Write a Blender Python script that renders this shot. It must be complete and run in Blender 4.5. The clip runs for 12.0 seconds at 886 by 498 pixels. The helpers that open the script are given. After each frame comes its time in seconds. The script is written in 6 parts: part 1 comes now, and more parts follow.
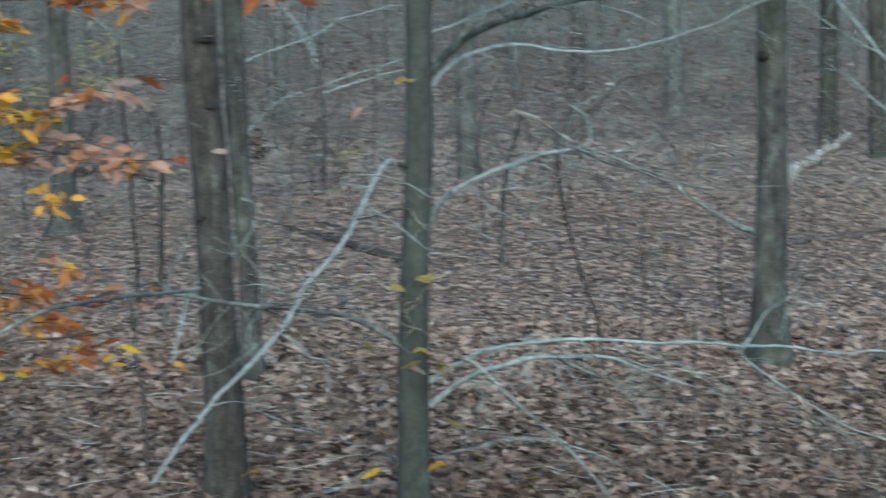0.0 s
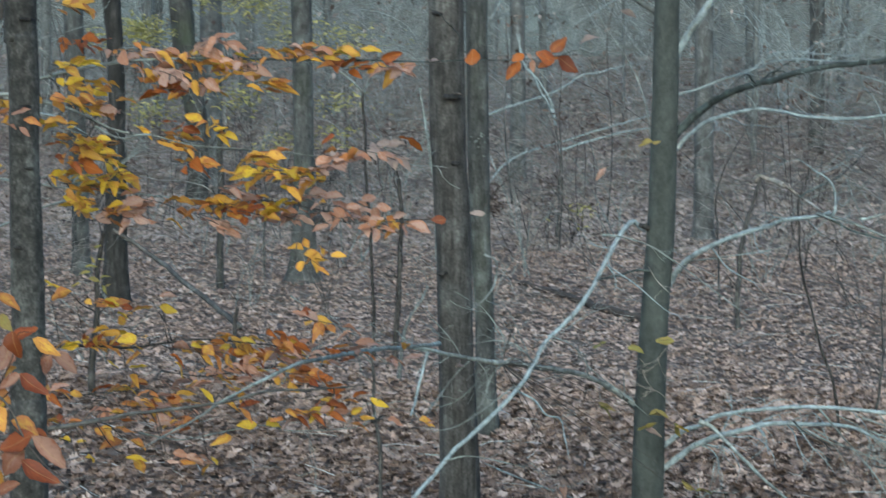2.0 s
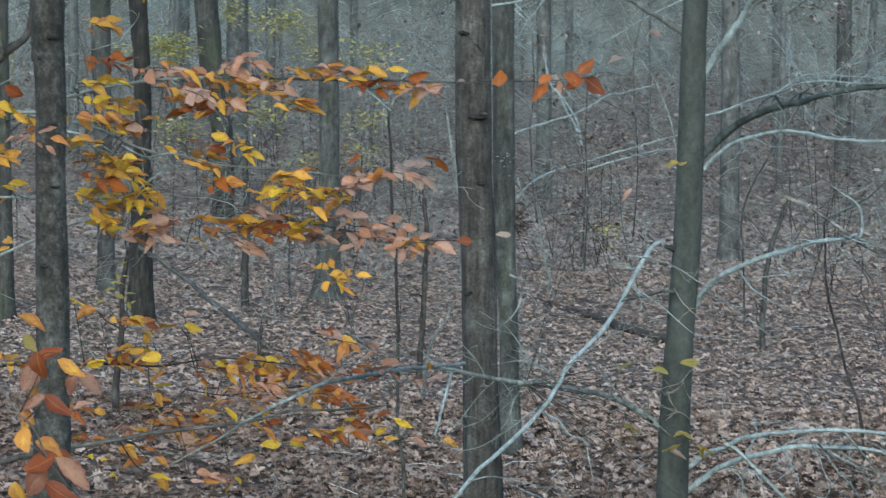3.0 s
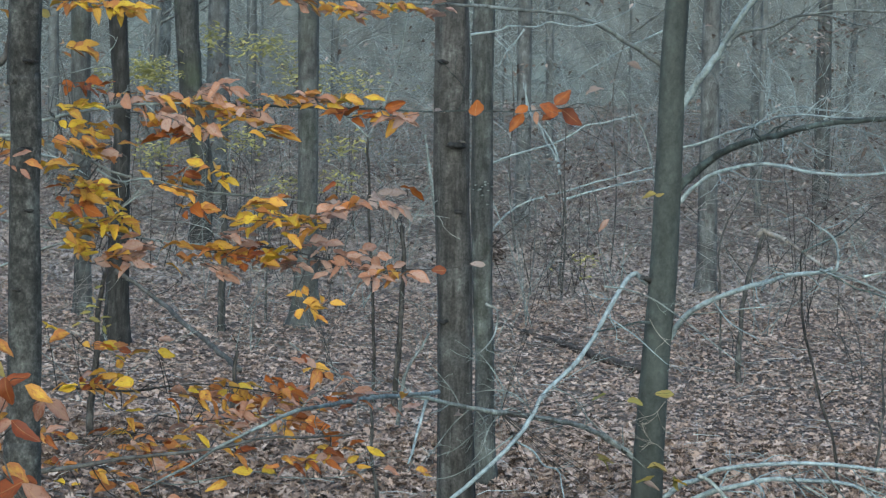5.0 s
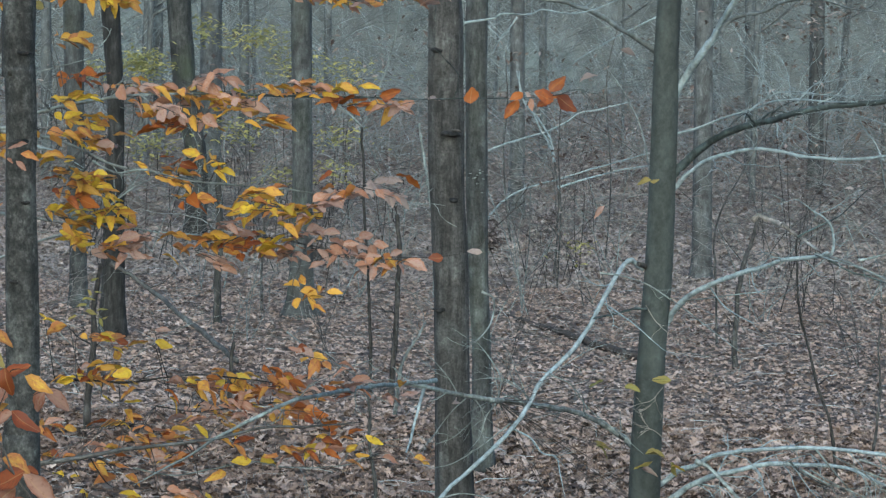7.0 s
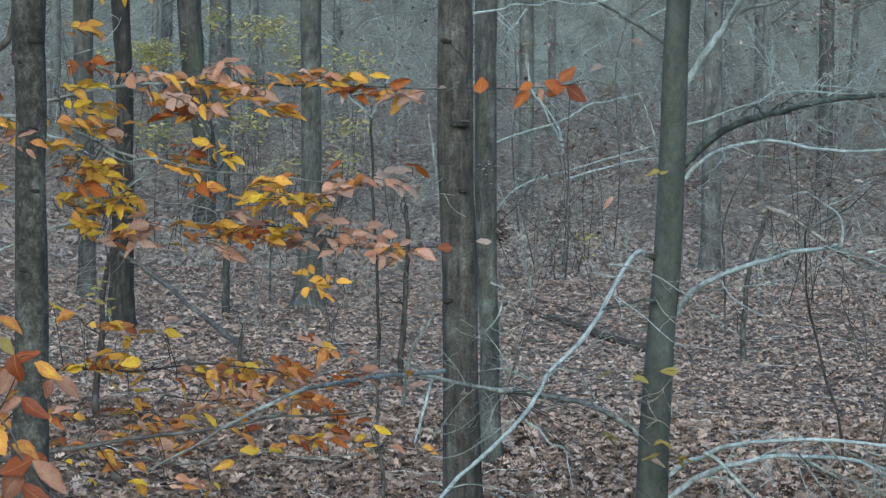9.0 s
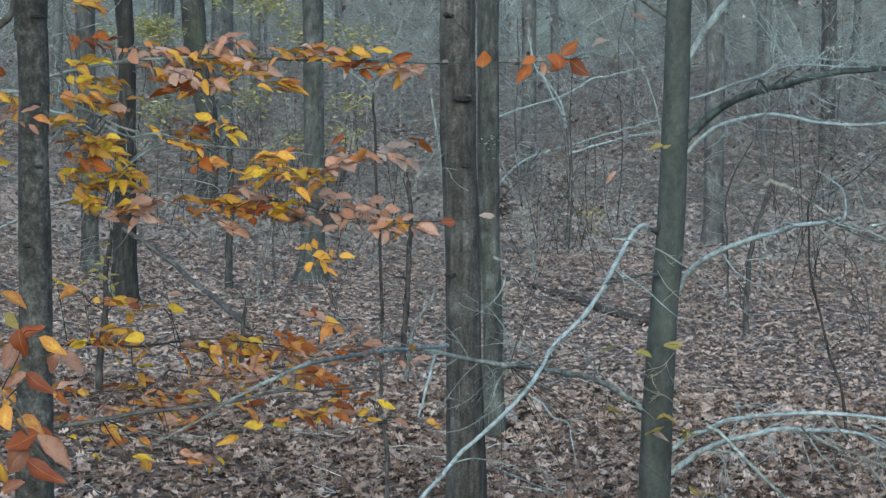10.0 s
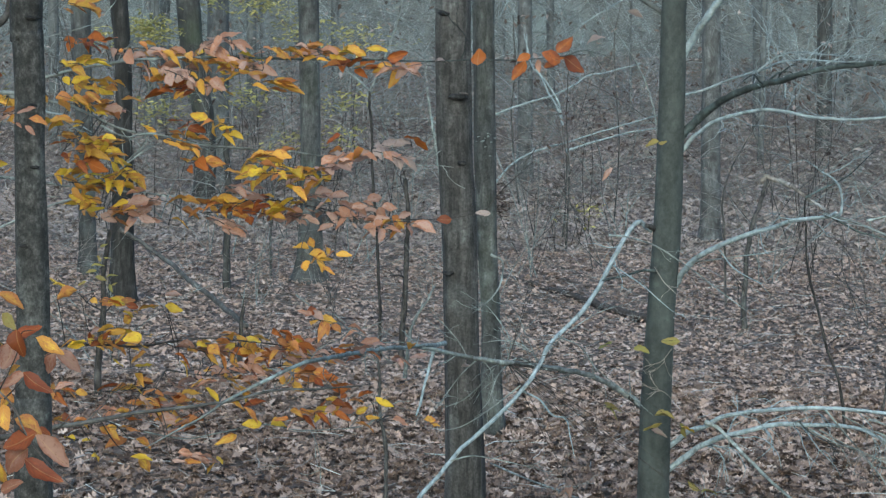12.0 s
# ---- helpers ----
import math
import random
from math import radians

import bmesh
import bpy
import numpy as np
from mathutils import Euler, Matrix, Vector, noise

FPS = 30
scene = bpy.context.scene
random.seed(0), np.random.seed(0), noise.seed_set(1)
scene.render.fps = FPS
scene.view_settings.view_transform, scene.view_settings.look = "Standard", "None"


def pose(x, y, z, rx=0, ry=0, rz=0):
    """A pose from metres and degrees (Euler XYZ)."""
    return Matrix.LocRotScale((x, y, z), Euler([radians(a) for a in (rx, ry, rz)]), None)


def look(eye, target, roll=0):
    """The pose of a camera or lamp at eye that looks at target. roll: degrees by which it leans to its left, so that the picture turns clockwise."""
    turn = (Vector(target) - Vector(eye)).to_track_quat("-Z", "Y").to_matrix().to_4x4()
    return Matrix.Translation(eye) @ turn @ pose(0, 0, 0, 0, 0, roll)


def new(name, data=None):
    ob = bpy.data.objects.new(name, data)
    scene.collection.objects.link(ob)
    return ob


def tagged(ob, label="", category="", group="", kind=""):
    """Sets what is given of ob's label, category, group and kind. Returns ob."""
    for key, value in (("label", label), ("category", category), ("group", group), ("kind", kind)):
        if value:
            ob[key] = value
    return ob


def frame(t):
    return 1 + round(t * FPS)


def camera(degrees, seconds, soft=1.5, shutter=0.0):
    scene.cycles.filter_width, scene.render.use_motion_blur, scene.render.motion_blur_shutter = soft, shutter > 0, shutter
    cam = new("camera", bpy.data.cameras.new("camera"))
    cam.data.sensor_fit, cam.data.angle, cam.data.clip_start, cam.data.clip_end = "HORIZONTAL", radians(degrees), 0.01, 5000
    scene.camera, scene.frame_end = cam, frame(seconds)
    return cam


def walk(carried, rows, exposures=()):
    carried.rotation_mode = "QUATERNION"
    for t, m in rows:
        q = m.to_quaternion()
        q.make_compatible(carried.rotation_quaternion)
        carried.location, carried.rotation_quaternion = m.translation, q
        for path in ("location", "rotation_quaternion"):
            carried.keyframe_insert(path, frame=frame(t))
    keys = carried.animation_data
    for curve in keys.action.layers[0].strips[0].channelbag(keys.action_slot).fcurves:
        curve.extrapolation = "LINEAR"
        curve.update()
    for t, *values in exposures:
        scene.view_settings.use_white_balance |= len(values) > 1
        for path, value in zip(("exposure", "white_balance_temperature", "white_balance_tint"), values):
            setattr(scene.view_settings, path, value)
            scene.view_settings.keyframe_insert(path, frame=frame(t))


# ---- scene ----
cam = camera(22.0, 12.0, soft=1.3, shutter=1.0)
# seconds, eye in metres, turn in degrees: a hunter's stand 3.8 m up, panning left and then nearly still
ROWS = [
    (0.0, 0.082, 0.049, 3.758, 81.941, -0.008, -6.214),
    (0.5, 0.033, 0.042, 3.767, 82.142, -0.694, -4.272),
    (1.0, 0.018, 0.039, 3.777, 82.469, -1.260, -2.702),
    (1.5, 0.003, -0.008, 3.789, 82.761, -1.133, -1.381),
    (2.0, -0.004, -0.020, 3.797, 83.241, -1.095, -0.301),
    (2.5, 0.000, -0.000, 3.800, 83.567, -1.402, 0.158),
    (3.0, -0.007, -0.004, 3.804, 83.685, -1.445, 0.364),
    (3.2, -0.012, -0.005, 3.810, 83.772, -1.882, 0.487),
    (3.6, -0.008, -0.003, 3.810, 84.035, -1.990, 0.640),
    (4.0, -0.004, -0.001, 3.810, 84.220, -2.090, 0.520),
    (4.4, 0.000, 0.001, 3.809, 84.330, -2.190, 0.260),
    (4.8, 0.004, 0.002, 3.809, 84.379, -2.266, -0.002),
    (5.0, 0.005, 0.003, 3.809, 84.387, -2.275, -0.095),
    (5.5, -0.000, -0.002, 3.808, 84.449, -2.389, -0.162),
    (6.0, -0.001, -0.005, 3.807, 84.144, -1.680, -0.183),
    (6.5, -0.000, -0.005, 3.805, 84.125, -1.650, -0.140),
    (6.7, -0.000, -0.004, 3.805, 84.155, -1.655, -0.204),
    (7.5, -0.001, 0.004, 3.801, 84.000, -1.670, -0.310),
    (8.3, -0.002, 0.012, 3.798, 83.877, -1.675, -0.176),
    (8.5, -0.001, 0.005, 3.798, 83.933, -1.783, -0.047),
    (9.0, -0.002, -0.002, 3.799, 83.903, -1.848, -0.053),
    (9.5, -0.001, -0.010, 3.798, 83.497, -2.115, 0.053),
    (10.0, -0.003, -0.006, 3.797, 83.275, -1.673, -0.002),
    (10.5, 0.000, -0.003, 3.794, 83.088, -1.300, -0.110),
    (11.0, -0.001, -0.006, 3.796, 83.290, -1.301, -0.049),
    (11.5, 0.001, -0.014, 3.796, 83.355, -1.322, -0.076),
    (12.0, 0.001, -0.018, 3.797, 83.230, -1.236, -0.109),
]
EXPOSURE, KELVIN, TINT = 2.13, 6000, -5
walk(cam, [(t, pose(x, y, z, rx, ry, rz)) for t, x, y, z, rx, ry, rz in ROWS], [(0, EXPOSURE - 0.06, KELVIN, TINT - 3), (1.5, EXPOSURE - 0.02, KELVIN, TINT - 2), (2.5, EXPOSURE, KELVIN, TINT), (12, EXPOSURE, KELVIN, TINT)])

# ---- light: a dull overcast evening, blue from above ----
world = bpy.data.worlds.new("world")
scene.world = world
world.use_nodes = True
nt = world.node_tree
sky = nt.nodes.new("ShaderNodeTexSky")
sky.sky_type = "NISHITA"
sky.sun_disc = False
sky.sun_elevation, sky.sun_rotation = radians(25), radians(185)
sky.air_density, sky.dust_density, sky.ozone_density = 1.0, 1.5, 2.0
nt.links.new(sky.outputs[0], nt.nodes["Background"].inputs[0])
nt.nodes["Background"].inputs[1].default_value = 0.10
lamp = bpy.data.lights.new("sun", "SUN")
lamp.energy, lamp.angle, lamp.color = 0.5, radians(40), (1.0, 0.98, 0.95)
sun = new("sun", lamp)
sun.matrix_world = look((0, -12, 18), (2, 12, 0))

# ---- materials ----
def ramp(n, stops, fac, links):
    r = n.new("ShaderNodeValToRGB")
    while len(r.color_ramp.elements) < len(stops):
        r.color_ramp.elements.new(0.5)
    for e, (p, c) in zip(r.color_ramp.elements, stops):
        e.position, e.color = p, (*c, 1)
    links.new(fac, r.inputs[0])
    return r.outputs[0]


def noise_node(n, links, vec, scale, detail=4.0, rough=0.6, stretch=None):
    if stretch:
        m = n.new("ShaderNodeMapping")
        m.inputs["Scale"].default_value = stretch
        links.new(vec, m.inputs[0])
        vec = m.outputs[0]
    t = n.new("ShaderNodeTexNoise")
    t.inputs["Scale"].default_value, t.inputs["Detail"].default_value, t.inputs["Roughness"].default_value = scale, detail, rough
    links.new(vec, t.inputs["Vector"])
    return t.outputs["Fac"]


def mix(n, links, fac, a, b, how="MIX"):
    m = n.new("ShaderNodeMix")
    m.data_type, m.blend_type = "RGBA", how
    for sock, v in ((m.inputs[0], fac), (m.inputs[6], a), (m.inputs[7], b)):
        if hasattr(v, "is_linked"):
            links.new(v, sock)
        else:
            sock.default_value = v if isinstance(v, float) else (*v, 1)
    return m.outputs[2]


def start(name, rough=0.9):
    m = bpy.data.materials.new(name)
    m.use_nodes = True
    n, links = m.node_tree.nodes, m.node_tree.links
    b = n["Principled BSDF"]
    b.inputs["Roughness"].default_value = rough
    b.inputs["Specular IOR Level"].default_value = 0.25
    vec = n.new("ShaderNodeTexCoord").outputs["Object"]
    return m, n, links, b, vec


def bump(n, links, b, height, strength, distance):
    k = n.new("ShaderNodeBump")
    k.inputs["Strength"].default_value, k.inputs["Distance"].default_value = strength, distance
    links.new(height, k.inputs["Height"])
    links.new(k.outputs[0], b.inputs["Normal"])


def bark(name, dark, mid, pale, lichen=(0.3, 0.33, 0.28), furrow=1.0, patch=0.5, moss=0.0, speck=0.45, mottle=1.1, fleck=13.0, flecked=0.8, blotched=0.85, grain=1.0):
    """Bark: furrows that run up the stem, blotches of lichen, a little green moss."""
    m, n, links, b, vec = start(name)
    fine = noise_node(n, links, vec, 26 * grain, 6, 0.7, (1, 1, 0.16 if furrow > 0.5 else 0.7))
    broad = noise_node(n, links, vec, 3.2 * grain, 5, 0.65, (1, 1, 0.7))
    base = ramp(n, [(0.3, dark), (0.5, mid), (0.72, pale)], fine, links)
    spots = ramp(n, [(patch, (0, 0, 0)), (patch + 0.16, (1, 1, 1))], broad, links)
    col = mix(n, links, spots, base, lichen)
    small = noise_node(n, links, vec, 60 * grain, 3, 0.6)
    col = mix(n, links, speck, col, ramp(n, [(0.3, (0.45, 0.45, 0.45)), (0.7, (1.3, 1.3, 1.3))], small, links), "MULTIPLY")
    blotch = noise_node(n, links, vec, mottle * grain, 6, 0.7, (2.2, 2.2, 1))
    col = mix(n, links, blotched, col, ramp(n, [(0.32, (0.5, 0.5, 0.5)), (0.5, (0.95, 0.95, 0.95)), (0.68, (1.4, 1.4, 1.4))], blotch, links), "MULTIPLY")
    flecks = noise_node(n, links, vec, fleck * grain, 4, 0.65, (1, 1, 0.75))
    col = mix(n, links, flecked, col, ramp(n, [(0.36, (0.52, 0.5, 0.5)), (0.47, (0.92, 0.92, 0.92)), (0.56, (1.02, 1.02, 1.02)), (0.66, (1.55, 1.58, 1.58))], flecks, links), "MULTIPLY")
    if moss:
        green = ramp(n, [(0.5, (0, 0, 0)), (0.75, (moss, moss, moss))], noise_node(n, links, vec, 1.4, 3), links)
        col = mix(n, links, green, col, (0.10, 0.14, 0.06))
    links.new(col, b.inputs["Base Color"])
    bump(n, links, b, fine, 0.7 * furrow + 0.15, 0.012 / grain)
    return m


def leaf_mat(name, a, c, spot=(0.12, 0.05, 0.02), clear=0.42):
    """A thin autumn leaf: two hues mingle over the blade, with dry margins, veins and brown spots, and it lets light through."""
    m, n, links, b, vec = start(name, 0.55)

    def sums(how, x, y):
        k = n.new("ShaderNodeMath")
        k.operation = how
        for sock, v in zip(k.inputs, (x, y)):
            if hasattr(v, "is_linked"):
                links.new(v, sock)
            else:
                sock.default_value = v
        return k.outputs[0]

    own = sums("FRACT", sums("ADD", n.new("ShaderNodeObjectInfo").outputs["Random"], n.new("ShaderNodeNewGeometry").outputs["Random Per Island"]), 0.0)
    split = n.new("ShaderNodeSeparateXYZ")
    links.new(n.new("ShaderNodeUVMap").outputs[0], split.inputs[0])
    u, v = split.outputs[0], split.outputs[1]
    rim = sums("MULTIPLY", sums("ABSOLUTE", sums("SUBTRACT", v, 0.5), 0.0), 2.0)
    place = n.new("ShaderNodeCombineXYZ")
    links.new(sums("ADD", u, sums("MULTIPLY", own, 41.0)), place.inputs[0])
    links.new(v, place.inputs[1])
    links.new(sums("MULTIPLY", own, 17.0), place.inputs[2])
    place = place.outputs[0]
    blend = sums("ADD", noise_node(n, links, place, 3.0, 5, 0.65), sums("MULTIPLY", sums("SUBTRACT", own, 0.5), 0.45))
    blend = sums("ADD", blend, sums("MULTIPLY", sums("POWER", rim, 3.0), 0.22))
    col = mix(n, links, ramp(n, [(0.42, (0, 0, 0)), (0.68, (1, 1, 1))], blend, links), a, c)
    dull = ramp(n, [(0.0, (0.62, 0.6, 0.6)), (0.5, (0.95, 0.95, 0.95)), (1.0, (1.2, 1.18, 1.14))], sums("FRACT", sums("MULTIPLY", own, 7.3), 0.0), links)
    col = mix(n, links, 0.8, col, dull, "MULTIPLY")
    vein = sums("SINE", sums("MULTIPLY", sums("SUBTRACT", u, sums("MULTIPLY", rim, 0.22)), 46.0), 0.0)
    col = mix(n, links, 0.13, col, ramp(n, [(0.0, (0.7, 0.66, 0.6)), (0.6, (1.06, 1.05, 1.02))], sums("MULTIPLY_ADD", vein, 0.5), links), "MULTIPLY")
    col = mix(n, links, ramp(n, [(0.0, (0.25, 0.25, 0.25)), (0.09, (0, 0, 0))], rim, links), col, (0.42, 0.3, 0.13))
    col = mix(n, links, ramp(n, [(0.56, (0, 0, 0)), (0.72, (0.75, 0.75, 0.75))], noise_node(n, links, place, 7.0, 4), links), col, spot)
    links.new(col, b.inputs["Base Color"])
    bump(n, links, b, vein, 0.1, 0.002)
    tr = n.new("ShaderNodeBsdfTranslucent")
    links.new(col, tr.inputs[0])
    mx = n.new("ShaderNodeMixShader")
    mx.inputs[0].default_value = clear
    links.new(b.outputs[0], mx.inputs[1])
    links.new(tr.outputs[0], mx.inputs[2])
    links.new(mx.outputs[0], n["Material Output"].inputs[0])
    return m


def island_mat(name, stops, rough=0.9, vary=20.0, clear=0.0):
    """For joined small pieces: each one takes its own colour from the range."""
    m, n, links, b, vec = start(name, rough)
    geo = n.new("ShaderNodeNewGeometry")
    pick, frac = n.new("ShaderNodeMath"), n.new("ShaderNodeMath")
    pick.operation, frac.operation = "ADD", "FRACT"
    links.new(geo.outputs["Random Per Island"], pick.inputs[0])
    links.new(n.new("ShaderNodeObjectInfo").outputs["Random"], pick.inputs[1])
    links.new(pick.outputs[0], frac.inputs[0])
    col = ramp(n, stops, frac.outputs[0], links)
    t = noise_node(n, links, vec, vary, 4)
    col = mix(n, links, 0.5, col, ramp(n, [(0.25, (0.5, 0.5, 0.5)), (0.75, (1.25, 1.25, 1.25))], t, links), "MULTIPLY")
    links.new(col, b.inputs["Base Color"])
    if clear:
        tr = n.new("ShaderNodeBsdfTranslucent")
        links.new(col, tr.inputs[0])
        mx = n.new("ShaderNodeMixShader")
        mx.inputs[0].default_value = clear
        links.new(b.outputs[0], mx.inputs[1])
        links.new(tr.outputs[0], mx.inputs[2])
        links.new(mx.outputs[0], n["Material Output"].inputs[0])
    return m


BEECH = bark("beech_bark", (0.022, 0.0246, 0.0228), (0.0352, 0.0398, 0.0372), (0.051, 0.057, 0.0535), (0.046, 0.0525, 0.0485), 0.2, 0.52, 0.0, 0.18, 1.1, 8.0, 0.5)
BEECH_LIMB = bark("beech_limb_bark", (0.085, 0.099, 0.104), (0.18, 0.211, 0.222), (0.27, 0.321, 0.338), (0.225, 0.266, 0.278), 0.4, 0.5, 0.0, 0.45, 3.0, 13.0, 0.3, 0.4)
GREY_LIMB = bark("grey_limb_bark", (0.04, 0.043, 0.042), (0.09, 0.098, 0.098), (0.16, 0.175, 0.178), (0.17, 0.188, 0.185), 0.45, 0.52, 0.0, 0.6, 3.0, 13.0, 0.4)
DARK_LIMB = bark("dark_limb_bark", (0.0155, 0.0188, 0.0184), (0.035, 0.0428, 0.0417), (0.071, 0.086, 0.0855), (0.10, 0.1315, 0.133), 0.4, 0.56)
TWIG = bark("twig_bark", (0.07, 0.074, 0.0705), (0.135, 0.146, 0.14), (0.21, 0.235, 0.23), (0.20, 0.232, 0.225), 0.3, 0.5)
DEADWOOD = bark("dead_wood", (0.04, 0.03242, 0.0288), (0.088, 0.0772, 0.0704), (0.176, 0.1583, 0.148), (0.216, 0.2123, 0.204), 1.0, 0.55)
ROTTEN = bark("rotten_log_bark", (0.017, 0.0138, 0.0116), (0.041, 0.0325, 0.028), (0.083, 0.067, 0.058), (0.085, 0.078, 0.068), 1.0, 0.62)
BROWN = bark("brown_furrowed_bark", (0.0138, 0.0126, 0.0119), (0.0402, 0.0374, 0.0355), (0.078, 0.0748, 0.0722), (0.074, 0.0755, 0.0735), 1.0, 0.58, 0.0, 0.85)
MOTTLED = bark("mottled_bark", (0.0105, 0.0098, 0.0092), (0.0285, 0.0275, 0.026), (0.075, 0.0735, 0.069), (0.096, 0.098, 0.093), 0.45, 0.54, 0.0, 0.9, 4.5, 12.0, 1.0, 0.85, 2.0)
GREY = bark("grey_bark", (0.01326, 0.0128, 0.01248), (0.03432, 0.03387, 0.03276), (0.0663, 0.06624, 0.06474), (0.06084, 0.06323, 0.06006), 1.0, 0.56, 0.2)
BLACK = bark("dark_oak_bark", (0.0051, 0.0047, 0.0045), (0.017, 0.016, 0.0155), (0.045, 0.043, 0.042), (0.07, 0.074, 0.072), 1.0, 0.6, 0.0, 0.45, 2.5, 9.0, 1.0)
# bark of the far trees, paled and blued: haze put into the colour
HAZED_BARK = bark("hazed_grey_bark", (0.052, 0.055, 0.0555), (0.077, 0.082, 0.083), (0.107, 0.115, 0.116), (0.103, 0.113, 0.112), 1.0, 0.55, 0.0, 0.45, 2.0, 6.0, 0.9)
STEM = bark("sapling_bark", (0.0144, 0.01235, 0.0112), (0.0304, 0.02702, 0.0248), (0.06, 0.05481, 0.0528), (0.072, 0.06948, 0.0664), 0.5, 0.62)
PALE_STEM = bark("dull_sapling_bark", (0.025, 0.023, 0.0215), (0.052, 0.0495, 0.047), (0.095, 0.093, 0.09), (0.10, 0.104, 0.10), 0.5, 0.58)
LICHEN = bark("lichen_grey_bark", (0.0172, 0.0172, 0.0168), (0.043, 0.0433, 0.0422), (0.081, 0.083, 0.081), (0.084, 0.0885, 0.0855), 1.0, 0.52, 0.1, 0.6, 2.2, 10.0, 1.0)
# dull bark lightened for trees deep in the wood; the haze is painted in
HAZED_DULL = bark("hazed_brown_bark", (0.044, 0.0447, 0.0447), (0.073, 0.0748, 0.0752), (0.104, 0.108, 0.1085), (0.1, 0.106, 0.106), 1.0, 0.55, 0.0, 0.7, 3.0, 7.0, 1.0)
GREY_TWIG = bark("weathered_grey_bark", (0.09, 0.078, 0.068), (0.195, 0.172, 0.152), (0.3, 0.275, 0.25), (0.28, 0.262, 0.242), 0.5, 0.5, 0.0, 0.6, 3.0, 13.0, 0.4)
SLATE = bark("slate_grey_bark", (0.022, 0.0225, 0.0225), (0.049, 0.0503, 0.0502), (0.082, 0.085, 0.0848), (0.08, 0.085, 0.0845), 1.0, 0.54, 0.1, 0.6, 2.4, 9.0, 1.0)
PALEWOOD = bark("pale_broken_wood", (0.12, 0.103, 0.085), (0.29, 0.262, 0.225), (0.44, 0.41, 0.37), (0.46, 0.45, 0.42), 1.0, 0.55)
YELLOW = leaf_mat("yellow_leaf", (0.56, 0.375, 0.035), (0.4, 0.185, 0.04))
ORANGE = leaf_mat("orange_leaf", (0.52, 0.285, 0.045), (0.36, 0.14, 0.045))
TAN = leaf_mat("tan_pink_leaf", (0.39, 0.252, 0.203), (0.33, 0.16, 0.1))
RUST = leaf_mat("rust_leaf", (0.31, 0.088, 0.014), (0.17, 0.042, 0.014))
COPPER = leaf_mat("copper_leaf", (0.2, 0.05, 0.014), (0.125, 0.03, 0.012))
PALE = leaf_mat("pale_dry_leaf", (0.289, 0.2253, 0.2025), (0.238, 0.1785, 0.1575))
DUSK = leaf_mat("dusky_pink_leaf", (0.25, 0.14, 0.105), (0.2, 0.078, 0.045))
LIME = leaf_mat("yellow_green_leaf", (0.19, 0.172, 0.045), (0.2, 0.153, 0.048))
LITTER = island_mat("leaf_litter", [(0.0, (0.085, 0.058, 0.045)), (0.3, (0.178, 0.125, 0.099)), (0.6, (0.275, 0.195, 0.159)), (0.92, (0.325, 0.246, 0.209)), (1.0, (0.385, 0.305, 0.265))], 0.85, 45.0)
# darker near copy of leaf_litter: contrast with hazier ground behind is painted in
DARK_LITTER = island_mat("dark_leaf_litter", [(0.0, (0.036, 0.022, 0.016)), (0.3, (0.102, 0.067, 0.051)), (0.65, (0.166, 0.114, 0.091)), (0.92, (0.228, 0.168, 0.141)), (1.0, (0.31, 0.246, 0.214))], 0.85, 45.0)
# paler, flatter copy of leaf_litter: distance haze put into the colour
FAR_LITTER = island_mat("hazed_leaf_litter", [(0.0, (0.165, 0.127, 0.11)), (0.4, (0.215, 0.17, 0.149)), (0.8, (0.255, 0.207, 0.184)), (1.0, (0.315, 0.268, 0.245))], 0.85, 45.0)
RUSSET_BRUSH = island_mat("russet_brush", [(0.0, (0.085, 0.068, 0.062)), (0.6, (0.138, 0.116, 0.109)), (1.0, (0.2, 0.183, 0.175))])
BRUSH = island_mat("grey_brush", [(0.0, (0.085, 0.074, 0.069)), (0.5, (0.15, 0.139, 0.132)), (0.85, (0.235, 0.237, 0.233)), (1.0, (0.34, 0.365, 0.365))])
# brown twigs, raised in tone to include some painted haze
HAZED_BROWN_BRUSH = island_mat("hazed_brown_brush", [(0.0, (0.13, 0.112, 0.106)), (0.5, (0.215, 0.192, 0.184)), (0.85, (0.28, 0.262, 0.254)), (1.0, (0.38, 0.388, 0.384))])
# far twigs tinted pale blue-grey to carry the distance haze in their colour
HAZED_BRUSH = island_mat("hazed_brush", [(0.0, (0.122, 0.128, 0.129)), (0.6, (0.187, 0.203, 0.206)), (0.9, (0.26, 0.29, 0.297)), (1.0, (0.37, 0.415, 0.425))])
DEAD_LEAF = island_mat("dead_hanging_leaf", [(0.0, (0.042, 0.029, 0.024)), (0.6, (0.11, 0.08, 0.067)), (1.0, (0.3, 0.25, 0.23))], 0.8, 20, 0.2)
SHRUB_LEAF = island_mat("shrub_leaf", [(0.0, (0.20, 0.19, 0.075)), (0.5, (0.31, 0.28, 0.095)), (1.0, (0.39, 0.335, 0.115))], 0.7, 20, 0.3)


